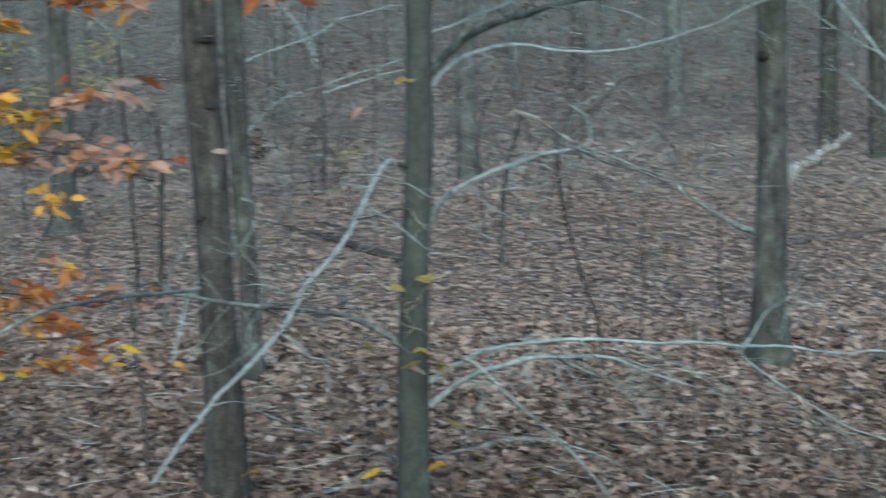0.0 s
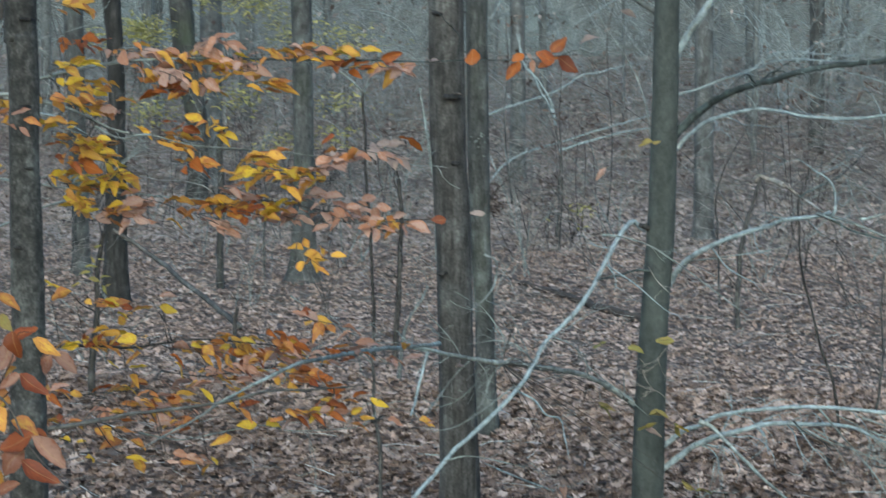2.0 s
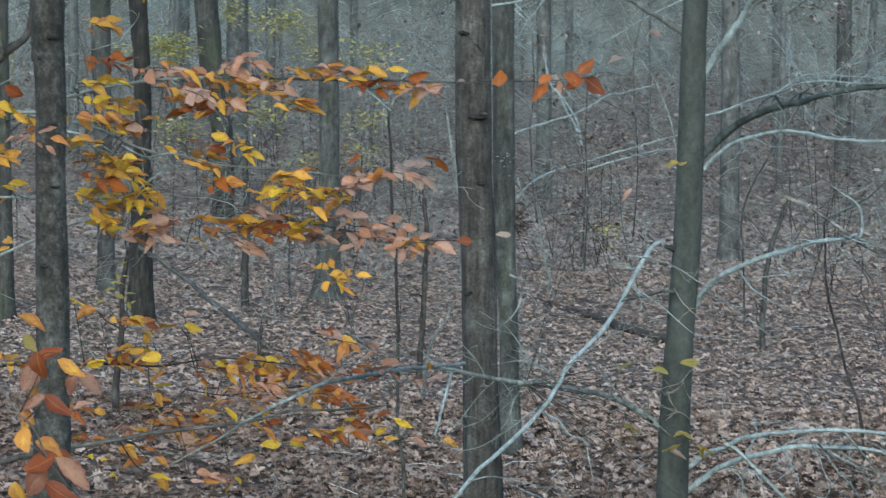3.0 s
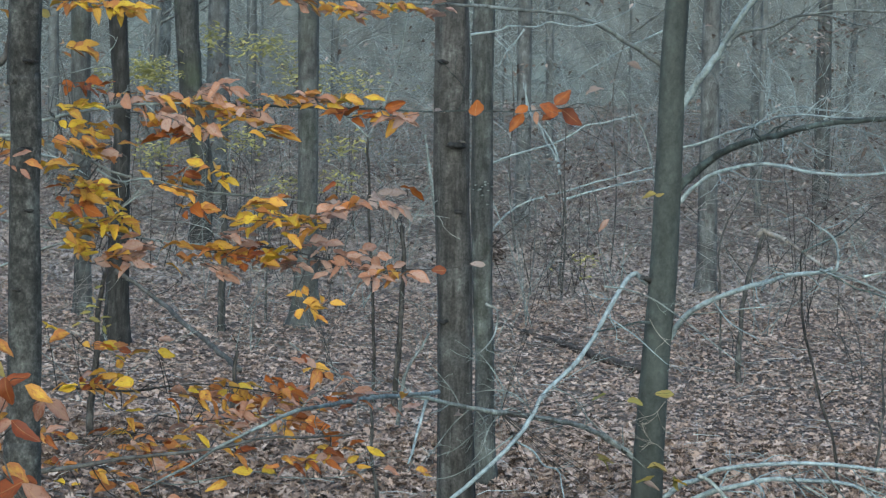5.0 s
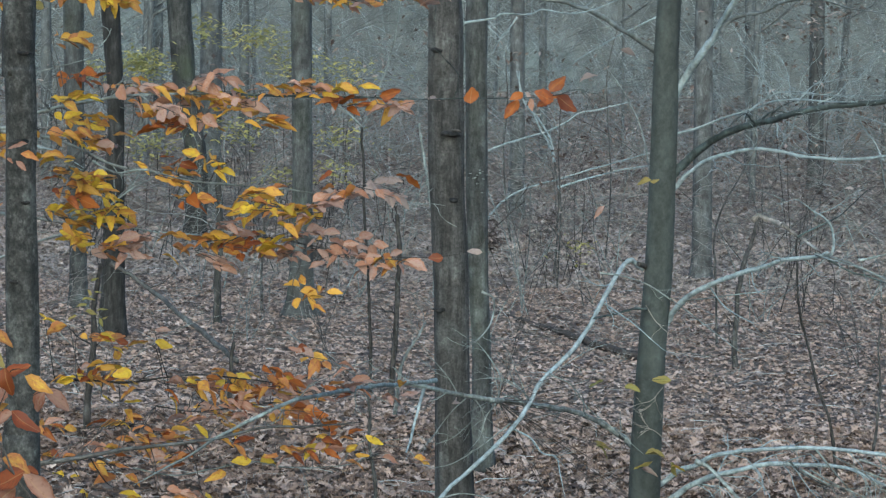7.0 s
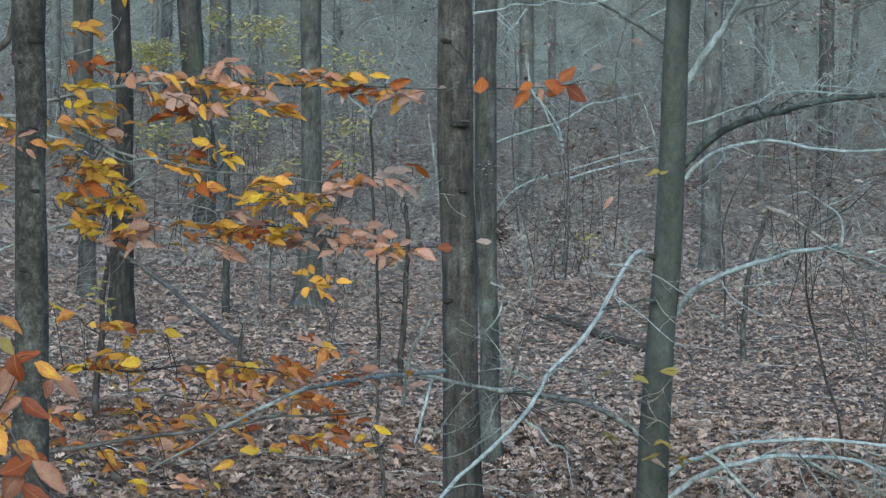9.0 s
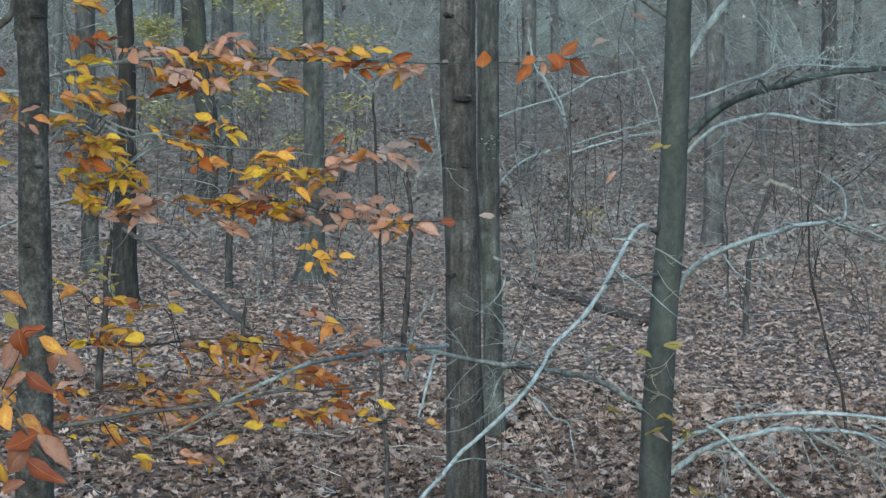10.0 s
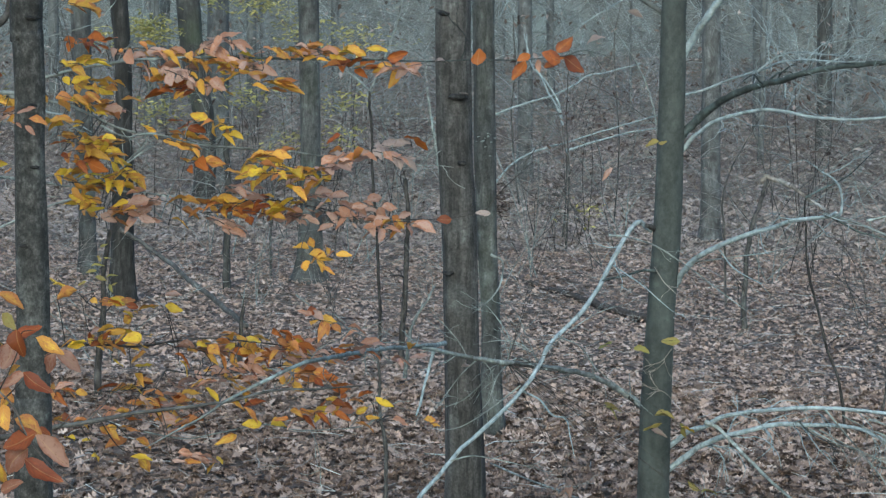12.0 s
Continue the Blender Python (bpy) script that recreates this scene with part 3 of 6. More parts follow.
# dark fork limb, the pale one under it and thin ones above
bough(beech, [(1.51, 14.3, 2.79), (1.6, 14.3, 2.9), (1.71, 14.23, 3.02), (1.82, 14.05, 3.12), (1.97, 13.88, 3.19), (2.08, 13.7, 3.23), (2.14, 13.53, 3.27), (2.42, 13.35, 3.34), (2.72, 13.18, 3.4), (2.951, 13.0, 3.469), (3.131, 12.9, 3.501), (3.339, 12.75, 3.553)], 0.0266, 0.0105, DARK_LIMB, seed=3.3, twigs=8, reach=0.6, label="thick dark limb")
bough(beech, [(1.44, 14.3, 2.64), (1.55, 14.3, 2.76), (1.62, 14.26, 2.85), (1.72, 14.15, 2.94), (1.84, 14.05, 3), (1.97, 13.94, 3.04), (2.13, 13.84, 3.04), (2.25, 13.73, 3.02), (2.44, 13.63, 3.01), (2.63, 13.52, 3.03), (2.81, 13.42, 3.08), (2.99, 13.31, 3.14), (3.16, 13.21, 3.21), (3.33, 13.1, 3.31), (3.56, 13, 3.38)], 0.017, 0.0064, BEECH_LIMB, seed=4.2, twigs=9, reach=0.5)
bough(beech, [(2.71, 13.6, 3.01), (2.75, 13.6, 2.84), (2.82, 13.57, 2.61), (2.89, 13.48, 2.46), (2.94, 13.4, 2.28)], 0.0055, 0.0036, GREY_LIMB, twigs=2)
bough(beech, [(2.72, 13.6, 3.02), (2.66, 13.6, 3.13), (2.57, 13.54, 3.23), (2.52, 13.4, 3.34)], 0.0052, 0.0035, BEECH_LIMB, twigs=2)
bough(beech, [(3, 13.5, 3.12), (3, 13.5, 3.2), (2.97, 13.44, 3.31), (2.93, 13.3, 3.43)], 0.0062, 0.0035, BEECH_LIMB, twigs=2)
bough(beech, [(2.81, 13.5, 3.09), (2.83, 13.5, 3.17), (2.73, 13.47, 3.22), (2.58, 13.38, 3.27), (2.44, 13.3, 3.3)], 0.0052, 0.0035, BEECH_LIMB, twigs=2)
bough(beech, [(1.53, 14.34, 3.09), (1.72, 14.34, 3.15), (1.84, 14.26, 3.21), (2.02, 14.04, 3.29), (2.09, 13.83, 3.34), (2.23, 13.62, 3.36), (2.36, 13.41, 3.36), (2.48, 13.2, 3.37)], 0.0094, 0.0052, BEECH_LIMB, twigs=12, reach=0.4)
bough(beech, [(1.96, 13.9, 3.28), (2.05, 13.9, 3.35), (2.15, 13.78, 3.4), (2.31, 13.49, 3.4), (2.48, 13.2, 3.39)], 0.0059, 0.0031, BEECH_LIMB, twigs=12, reach=0.35)
bough(beech, [(2.11, 13.9, 3.22), (2.13, 13.9, 3.19), (2.12, 13.84, 3.13), (2.12, 13.7, 3.12)], 0.0056, 0.0028, BEECH_LIMB, twigs=2, reach=0.15)
for q in ([(2.01, 13.7, 3.3), (1.99, 13.7, 3.4), (2, 13.7, 3.52), (1.99, 13.7, 3.64)], [(2.16, 13.6, 3.27), (2.12, 13.6, 3.31), (2.04, 13.6, 3.41), (1.98, 13.6, 3.49), (1.93, 13.6, 3.54)], [(2.17, 13.7, 3.38), (2.15, 13.7, 3.49), (2.12, 13.7, 3.57), (2.09, 13.7, 3.62)], [(2.18, 13.5, 3.35), (2.27, 13.5, 3.45), (2.37, 13.5, 3.48), (2.5, 13.5, 3.52)], [(2.29, 13.4, 3.35), (2.39, 13.4, 3.4), (2.45, 13.4, 3.47), (2.53, 13.4, 3.51)], [(2.13, 13.6, 3.23), (2.23, 13.6, 3.18), (2.34, 13.6, 3.13), (2.47, 13.6, 3.11)], [(2.46, 13.5, 3.35), (2.38, 13.5, 3.27), (2.42, 13.5, 3.17)]):
    bough(beech, q, 0.004, 0.0019, BEECH_LIMB, "twig", sides=5, twigs=4, reach=0.3)
for q in ([(2.3, 14.2, 3.79), (2.2, 14.2, 3.76), (2.13, 14.2, 3.72), (2.03, 14.2, 3.69), (1.87, 14.2, 3.66), (1.78, 14.2, 3.62), (1.72, 14.2, 3.57)], [(2.21, 14.2, 3.53), (2.07, 14.2, 3.51), (2.02, 14.2, 3.5), (1.9, 14.2, 3.49), (1.76, 14.2, 3.49)]):
    bough(beech, q, 0.0031, 0.0014, GREY_LIMB, "twig", sides=5, twigs=6, reach=0.3)
# middle limb that curls back at its tip
mid, mid_line = bough(beech, [(1.45, 14.3, 1.75), (1.54, 14.3, 1.89), (1.58, 14.24, 1.99), (1.69, 14.1, 2.13), (1.88, 13.96, 2.24), (2.07, 13.82, 2.33), (2.18, 13.68, 2.39), (2.34, 13.54, 2.43), (2.38, 13.4, 2.47)], 0.0234, 0.0113, BEECH_LIMB, seed=5.1, twigs=3, reach=0.3)
bough(beech, [(2.39, 13.45, 2.445), (2.41, 13.4, 2.467), (2.415, 13.39, 2.536), (2.393, 13.36, 2.612), (2.343, 13.32, 2.674), (2.269, 13.29, 2.714), (2.22, 13.26, 2.752), (2.145, 13.2, 2.794)], 0.0115, 0.0032, BEECH_LIMB, seed=5.2, twigs=4, reach=0.25)
bough(beech, [(2.02, 13.9, 2.62), (2.04, 13.9, 2.64), (2.09, 13.87, 2.62), (2.13, 13.78, 2.61), (2.17, 13.7, 2.6)], 0.0139, 0.0153, GREY_TWIG, twigs=0, label="broken dead limb end with peeling bark")
bough(beech, [(2.166, 13.7, 2.596), (2.234, 13.68, 2.542), (2.287, 13.62, 2.505), (2.34, 13.52, 2.473), (2.383, 13.45, 2.448)], 0.0095, 0.0068, DEADWOOD, twigs=1, reach=0.15, label="thin dead brown limb end")
bough(beech, [(2.245, 13.62, 2.541), (2.327, 13.6, 2.59), (2.41, 13.58, 2.636), (2.467, 13.5, 2.685), (2.519, 13.4, 2.763), (2.582, 13.3, 2.856)], 0.0052, 0.0028, DARK_LIMB, twigs=3, reach=0.2)
for q in ([(2.15, 13.7, 2.39), (2.13, 13.7, 2.42), (2.08, 13.7, 2.43), (2.01, 13.7, 2.38), (1.96, 13.7, 2.34)], [(2.09, 13.3, 2.78), (2.04, 13.3, 2.72), (2, 13.3, 2.71)], [(2.09, 13.3, 2.78), (2.02, 13.3, 2.81), (1.92, 13.3, 2.85), (1.83, 13.3, 2.92)]):
    bough(beech, q, 0.0042, 0.0017, GREY_LIMB, "twig", sides=5, twigs=2, reach=0.2)
bough(beech, [(2.35, 13.5, 2.445), (2.49, 13.5, 2.415), (2.66, 13.46, 2.35), (2.82, 13.35, 2.29), (2.95, 13.24, 2.25), (3.06, 13.13, 2.23), (3.21, 13.02, 2.23), (3.31, 12.91, 2.26), (3.49, 12.8, 2.28)], 0.0095, 0.002, GREY_LIMB, twigs=6, reach=0.3)
bough(beech, [(2.42, 13.5, 2.41), (2.54, 13.5, 2.35), (2.66, 13.46, 2.32), (2.78, 13.38, 2.28), (2.88, 13.29, 2.23), (2.91, 13.2, 2.17)], 0.0066, 0.0019, DARK_LIMB, twigs=5, reach=0.3)
bough(beech, [(2.58, 13.4, 2.43), (2.7, 13.4, 2.46), (2.78, 13.35, 2.5), (2.87, 13.24, 2.58), (2.93, 13.13, 2.68), (2.9, 13.01, 2.78), (2.87, 12.9, 2.91)], 0.007, 0.0028, TWIG, twigs=3, reach=0.3)
bough(beech, [(1.62, 14.2, 2.06), (1.78, 14.2, 2.08), (1.95, 14.17, 2.11), (2.11, 14.08, 2.15), (2.27, 14, 2.21)], 0.0052, 0.0028, TWIG, twigs=2)
bough(beech, [(1.78, 14, 2.16), (1.86, 14, 2.06), (1.96, 13.94, 2), (2.06, 13.8, 1.97)], 0.0049, 0.0028, BEECH_LIMB, twigs=2, reach=0.2)
for q in ([(2.29, 13.3, 2.7), (2.4, 13.3, 2.75), (2.5, 13.3, 2.83)], [(2.17, 13.6, 2.4), (2.08, 13.6, 2.41), (2.02, 13.6, 2.36), (1.93, 13.6, 2.34)], [(2.32, 13.3, 2.46), (2.42, 13.3, 2.43), (2.55, 13.3, 2.4)]):
    bough(beech, q, 0.0045, 0.0024, BEECH_LIMB, "twig", sides=5, twigs=3, reach=0.25)
# arched limb that drops away to the leafy side
bough(beech, [(1.47, 14.3, 2.09), (1.43, 14.3, 2.18), (1.39, 14.27, 2.25), (1.34, 14.2, 2.28)], 0.0184, 0.0156, BROWN, label="dark brown base of the arched limb")
bough(beech, [(1.36, 14.3, 2.26), (1.33, 14.3, 2.28), (1.3, 14.27, 2.3), (1.23, 14.19, 2.25), (1.15, 14.12, 2.1), (1.05, 14.04, 1.93), (0.94, 13.96, 1.78), (0.82, 13.89, 1.66), (0.73, 13.81, 1.58), (0.66, 13.73, 1.44), (0.56, 13.66, 1.31), (0.39, 13.58, 1.15), (0.22, 13.51, 1), (0.09, 13.43, 0.86), (-0.03, 13.35, 0.74), (-0.11, 13.28, 0.63), (-0.2, 13.2, 0.52)], 0.0163, 0.0132, BEECH_LIMB, seed=6.3, twigs=2, reach=0.3)
bough(beech, [(0.58, 13.7, 1.3), (0.68, 13.7, 1.25), (0.75, 13.66, 1.17), (0.83, 13.58, 1.16), (0.85, 13.49, 1.07), (0.88, 13.4, 0.95)], 0.0069, 0.0035, BEECH_LIMB, twigs=3, reach=0.2)
bough(beech, [(1.39, 14.2, 2), (1.32, 14.2, 2), (1.21, 14.11, 1.98), (1.05, 13.9, 1.97)], 0.0083, 0.0062, DARK_LIMB, twigs=1)
bough(beech, [(1.1, 14, 2.24), (1.22, 14, 2.23), (1.39, 13.95, 2.18), (1.56, 13.84, 2.08), (1.72, 13.72, 1.97), (1.95, 13.6, 1.81)], 0.0056, 0.0035, TWIG, twigs=3, reach=0.3)
bough(beech, [(1.12, 13.9, 2.06), (1.29, 13.9, 1.95), (1.4, 13.87, 1.86), (1.48, 13.8, 1.8)], 0.0049, 0.0028, BEECH_LIMB, twigs=1, reach=0.2)
bough(beech, [(0.79, 13.8, 1.63), (0.92, 13.8, 1.57), (1.02, 13.77, 1.44), (1.19, 13.68, 1.32), (1.36, 13.6, 1.19)], 0.0045, 0.0028, TWIG, twigs=2, reach=0.25)
# low limb to the leafy side
bough(beech, [(1.36, 14.36, 1.1), (1.29, 14.36, 1.16), (1.14, 14.28, 1.26), (0.94, 14.08, 1.35), (0.72, 13.89, 1.42), (0.43, 13.69, 1.48)], 0.0195, 0.0155, GREY_LIMB, seed=7.7, twigs=4, reach=0.3, label="dark grey limb")
low, low_line = bough(beech, [(0.45, 13.7, 1.477), (0.22, 13.49, 1.54), (0.02, 13.3, 1.62), (-0.11, 13.1, 1.67)], 0.0135, 0.0112, TWIG, seed=7.6, twigs=3, reach=0.3)
bough(beech, [(0.079, 13.3, 1.655), (-0.081, 12, 1.844), (-0.183, 10.4, 2.093), (-0.245, 9.2, 2.278), (-0.308, 8.2, 2.426), (-0.359, 7.7, 2.494), (-0.436, 7.45, 2.512), (-0.515, 7.3, 2.498), (-0.63, 7.15, 2.455), (-0.733, 7.05, 2.398), (-0.88, 6.95, 2.324)], 0.0112, 0.0034, TWIG, seed=7.8, twigs=5, reach=0.25)
bough(beech, [(1.45, 14.4, 1.03), (1.39, 14.4, 1.07), (1.33, 14.38, 1.12), (1.28, 14.32, 1.17)], 0.0225, 0.0141, BROWN, label="dark brown base of a low limb")
bough(beech, [(0.02, 13.6, 1.56), (-0.01, 13.6, 1.44), (-0.05, 13.57, 1.28), (-0.08, 13.5, 1.18)], 0.0115, 0.0067, BEECH_LIMB, twigs=2, reach=0.2, label="pale dead stub")
bough(beech, [(0.66, 13.8, 1.43), (0.54, 13.8, 1.49), (0.44, 13.78, 1.42), (0.39, 13.74, 1.33), (0.36, 13.7, 1.21)], 0.0052, 0.0035, TWIG, twigs=4, reach=0.25)
bough(beech, [(0.29, 13.7, 1.5), (0.19, 13.7, 1.4), (0.09, 13.64, 1.27), (0.03, 13.5, 1.2)], 0.0042, 0.0028, TWIG, twigs=3, reach=0.25)
bough(beech, [(0.37, 13.9, 2.11), (0.43, 13.9, 2.07), (0.42, 13.87, 1.94), (0.36, 13.78, 1.86), (0.25, 13.7, 1.78)], 0.0069, 0.0035, TWIG, twigs=3, reach=0.2)
for q in ([(0.39, 13.8, 1.42), (0.3, 13.8, 1.31), (0.2, 13.8, 1.22), (0.08, 13.8, 1.17)], [(0.23, 13.8, 1.49), (0.17, 13.8, 1.59), (0.08, 13.8, 1.69), (0.01, 13.8, 1.74)], [(0.47, 13.9, 1.43), (0.49, 13.9, 1.58), (0.41, 13.9, 1.72), (0.32, 13.9, 1.82)], [(0.33, 13.7, 1.48), (0.38, 13.7, 1.4), (0.37, 13.7, 1.26), (0.3, 13.7, 1.16)], [(0.54, 13.6, 1.35), (0.37, 13.6, 1.21), (0.2, 13.6, 1.1), (0.03, 13.6, 1.06)], [(0.71, 13.8, 1.43), (0.57, 13.8, 1.57), (0.43, 13.8, 1.6), (0.26, 13.8, 1.57)], [(0.14, 13.4, 0.93), (0.27, 13.4, 0.96), (0.47, 13.4, 0.93), (0.68, 13.4, 0.88)]):
    bough(beech, q, 0.0045, 0.0024, TWIG, "twig", sides=5, twigs=3, reach=0.28)
# low limbs that spread to the open side
bough(beech, [(1.48, 14.3, 0.83), (1.57, 14.3, 0.88), (1.66, 14.26, 0.96), (1.75, 14.15, 1.02), (1.83, 14.05, 1.1), (1.94, 13.95, 1.15), (2.14, 13.84, 1.2), (2.37, 13.74, 1.23), (2.59, 13.63, 1.24), (2.85, 13.53, 1.24), (3.18, 13.43, 1.25), (3.39, 13.32, 1.25), (3.57, 13.22, 1.26), (3.75, 13.11, 1.25), (3.91, 13.01, 1.25), (4.05, 12.9, 1.28), (4.25, 12.8, 1.27)], 0.0197, 0.0058, BEECH_LIMB, seed=8.2, twigs=14, reach=0.5, droop=0.3)
bough(beech, [(1.48, 14.38, 0.79), (1.55, 14.38, 0.84), (1.6, 14.35, 0.89), (1.63, 14.28, 0.93)], 0.0211, 0.0106, BROWN, label="dark brown base of a low limb")
bough(beech, [(3.33, 13.2, 1.27), (3.38, 13.2, 1.35), (3.45, 13.17, 1.48), (3.5, 13.08, 1.54), (3.54, 13, 1.6)], 0.0097, 0.0048, BEECH_LIMB, twigs=2, reach=0.3)
bough(beech, [(3.31, 13.3, 1.25), (3.38, 13.3, 1.16), (3.57, 13.26, 1.02), (3.75, 13.17, 0.9), (3.94, 13.08, 0.79), (4.15, 12.99, 0.73), (4.37, 12.9, 0.67)], 0.0071, 0.0045, BEECH_LIMB, twigs=6, reach=0.4, droop=0.4)
bough(beech, [(1.48, 14.3, 0.66), (1.56, 14.3, 0.72), (1.7, 14.26, 0.85), (1.83, 14.15, 0.95), (1.95, 14.04, 1.01), (2.15, 13.94, 1.08), (2.38, 13.83, 1.11), (2.54, 13.73, 1.13), (2.66, 13.62, 1.12), (2.78, 13.51, 1.07), (2.94, 13.41, 1.03), (3.05, 13.3, 1.01)], 0.0246, 0.0063, BEECH_LIMB, seed=9.9, twigs=14, reach=0.5, droop=0.3)
bough(beech, [(1.75, 14, 1.07), (1.81, 14, 1.04), (1.87, 13.95, 0.99), (2, 13.82, 0.87), (2.12, 13.7, 0.77), (2.25, 13.57, 0.66), (2.37, 13.45, 0.55), (2.45, 13.32, 0.45), (2.52, 13.2, 0.36)], 0.0125, 0.0086, TWIG, twigs=3, reach=0.3, droop=0.4)
bough(beech, [(2.41, 13.6, 1.24), (2.55, 13.6, 1.08), (2.66, 13.57, 0.96), (2.75, 13.48, 0.85), (2.84, 13.4, 0.69)], 0.0056, 0.0028, TWIG, twigs=5, reach=0.3, droop=0.4)
bough(beech, [(2.34, 13.7, 1.1), (2.5, 13.7, 1.02), (2.63, 13.64, 0.99), (2.82, 13.5, 0.92)], 0.0056, 0.0028, TWIG, twigs=4, reach=0.3, droop=0.4)
bough(beech, [(2.66, 13.5, 1.21), (2.82, 13.5, 1.16), (2.98, 13.45, 1.12), (3.16, 13.32, 1.02), (3.28, 13.2, 0.9)], 0.0056, 0.0028, TWIG, twigs=5, reach=0.35, droop=0.4)
bough(beech, [(2.28, 13.4, 0.65), (2.49, 13.4, 0.58), (2.66, 13.37, 0.5), (2.82, 13.28, 0.44), (3.01, 13.2, 0.33)], 0.0056, 0.0035, TWIG, twigs=2, reach=0.3)
for q in ([(2.24, 13.5, 1.18), (2.29, 13.5, 1.13), (2.43, 13.5, 1.06), (2.55, 13.5, 1.01)], [(3.58, 13.1, 1.02), (3.6, 13.1, 0.95), (3.74, 13.1, 0.84), (3.86, 13.1, 0.76)], [(2.71, 13.3, 0.96), (2.92, 13.3, 0.94), (3.09, 13.3, 0.96)]):
    bough(beech, q, 0.0053, 0.0027, DARK_LIMB, "twig", sides=5, twigs=4, reach=0.25, droop=0.3)
for q in ([(2.36, 13.5, 1.14), (2.55, 13.5, 1.04), (2.75, 13.5, 0.96), (2.92, 13.5, 0.86)], [(2.48, 13.4, 1.25), (2.66, 13.4, 1.15), (2.8, 13.4, 1.04), (2.94, 13.4, 0.94)], [(2.69, 13.4, 1.15), (2.9, 13.4, 1.08), (3.11, 13.4, 0.97), (3.36, 13.4, 0.91)], [(2.88, 13.3, 1.13), (3.09, 13.3, 1.08), (3.3, 13.3, 0.98), (3.47, 13.3, 0.89)], [(3.52, 13.1, 1.33), (3.55, 13.1, 1.46), (3.58, 13.1, 1.58), (3.66, 13.1, 1.7)], [(3.64, 13, 0.94), (3.74, 13, 0.86), (3.92, 13, 0.74), (4.06, 13, 0.65)], [(3.41, 13.2, 1.12), (3.52, 13.2, 1), (3.69, 13.2, 0.84), (3.91, 13.2, 0.71)]):
    bough(beech, q, 0.004, 0.0023, TWIG, "twig", sides=5, twigs=5, reach=0.4, droop=0.3)
# fine pale twigs that cross before the trunk
for q in ([(1.4, 14.2, 2.02), (1.46, 14.16, 1.93), (1.58, 14.1, 1.82), (1.7, 14.02, 1.66)], [(1.52, 14.2, 1.5), (1.45, 14.15, 1.43), (1.34, 14.1, 1.4), (1.2, 14.0, 1.31)], [(1.54, 14.2, 1.18), (1.47, 14.15, 1.24), (1.38, 14.1, 1.27), (1.25, 14.0, 1.36)]):
    bough(beech, q, 0.0026, 0.0013, GREY_TWIG, "twig", sides=5, twigs=3, reach=0.25)
# the few leaves that the beech still holds
for q, kind, wide, face in (
    (((1.387, 14.05, 2.822), (1.297, 14.05, 2.798)), "L", 1.1, 1.2),
    (((1.38, 14.05, 2.811), (1.436, 14.05, 2.827)), "L", 1.2, 1.1),
    (((1.095, 13.9, 2.668), (1.018, 13.9, 2.596)), "P", 0.9, 1.1)):
    set_leaf(top_left, *q, kind, wide, face)
for q, k in (((1.41, 14, 1.127), "L"), ((1.457, 14, 1.074), "L"), ((1.571, 13.9, 1.061), "Y"), ((1.255, 13.9, 1.567), "L"), ((1.115, 13.9, 1.588), "L"), ((1.076, 13.9, 1.198), "L"), ((1.55, 13.9, 1.61), "L"), ((1.39, 14, 1.001), "W"), ((1.562, 13.9, 1.079), "L"), ((2.094, 13.8, 0.326), "Y"), ((1.187, 13.6, 0.492), "L"), ((1.077, 13.8, 1.221), "L"), ((1.693, 13.8, 0.678), "L"), ((1.597, 13.8, 0.46), "Y"), ((1.809, 13.8, 0.477), "L"), ((1.699, 13.8, 0.682), "L"), ((0.862, 13.6, 0.726), "P"), ((0.444, 13.4, 0.534), "Y"), ((1.19, 13.8, 0.409), "Y"), ((0.209, 13.7, 1.478), "W"), ((1.142, 13.8, 3.63), "W"), ((1.013, 13.8, 3.471), "W")):
    spray(low, low_line, q, 1, 0.01, 0.01, k, 0.11)

# ---- other trees ----
brown = thing("brown_tree", "straight tree with brown furrowed bark and a dark branch scar", "tree")
_, line = trunk(brown, [(0.244, 0.55, 0.129), (0.219, 1.03, 0.122), (0.191, 1.59, 0.113), (0.178, 1.97, 0.113), (0.157, 2.33, 0.113), (0.132, 2.7, 0.109), (0.115, 3.07, 0.109), (0.1, 3.43, 0.111), (0.089, 3.79, 0.109)], 14.7, BROWN, 14.0, 1.35, 30, 0.13, 2.0)
crown(brown, line, 31, 9, 2.6, DARK_LIMB)
for k, (q, r, broad) in enumerate((((0.142, 14.556, 3.045), 0.0145, 3.2), ((0.177, 14.585, 2.62), 0.011, 2.3), ((0.109, 14.59, 1.904), 0.012, 2.3), ((0.043, 14.59, 3.574), 0.012, 2.3))):
    bm = bmesh.new()
    q = Vector(q)
    tube(bm, spline([q + Vector((0, 0.08, 0)), q, q + Vector((0.004, -0.014, 0.004))], 3), [r * 1.5, r * 1.4, r * 1.3, r * 1.2, r * 1.05, r * 0.8, r * 0.3], 12, k, 0.4)
    for v in bm.verts:
        v.co.x = q.x + (v.co.x - q.x) * (broad + 0.8 * noise.noise(v.co * 60))
        v.co.y += 3.6 * (v.co.x - q.x) ** 2
        v.co.z += 0.012 * noise.noise(v.co * 45)
    part("branch_scar", bm, BLACK, brown, "dark scar of a lost branch")
bough(brown, [(0.148, 14.63, 3.067), (0.166, 14.572, 3.071), (0.186, 14.56, 3.073), (0.206, 14.56, 3.067)], 0.0085, 0.0045, DEADWOOD, "broken_stub", "weathered broken stub of a branch", sides=8)

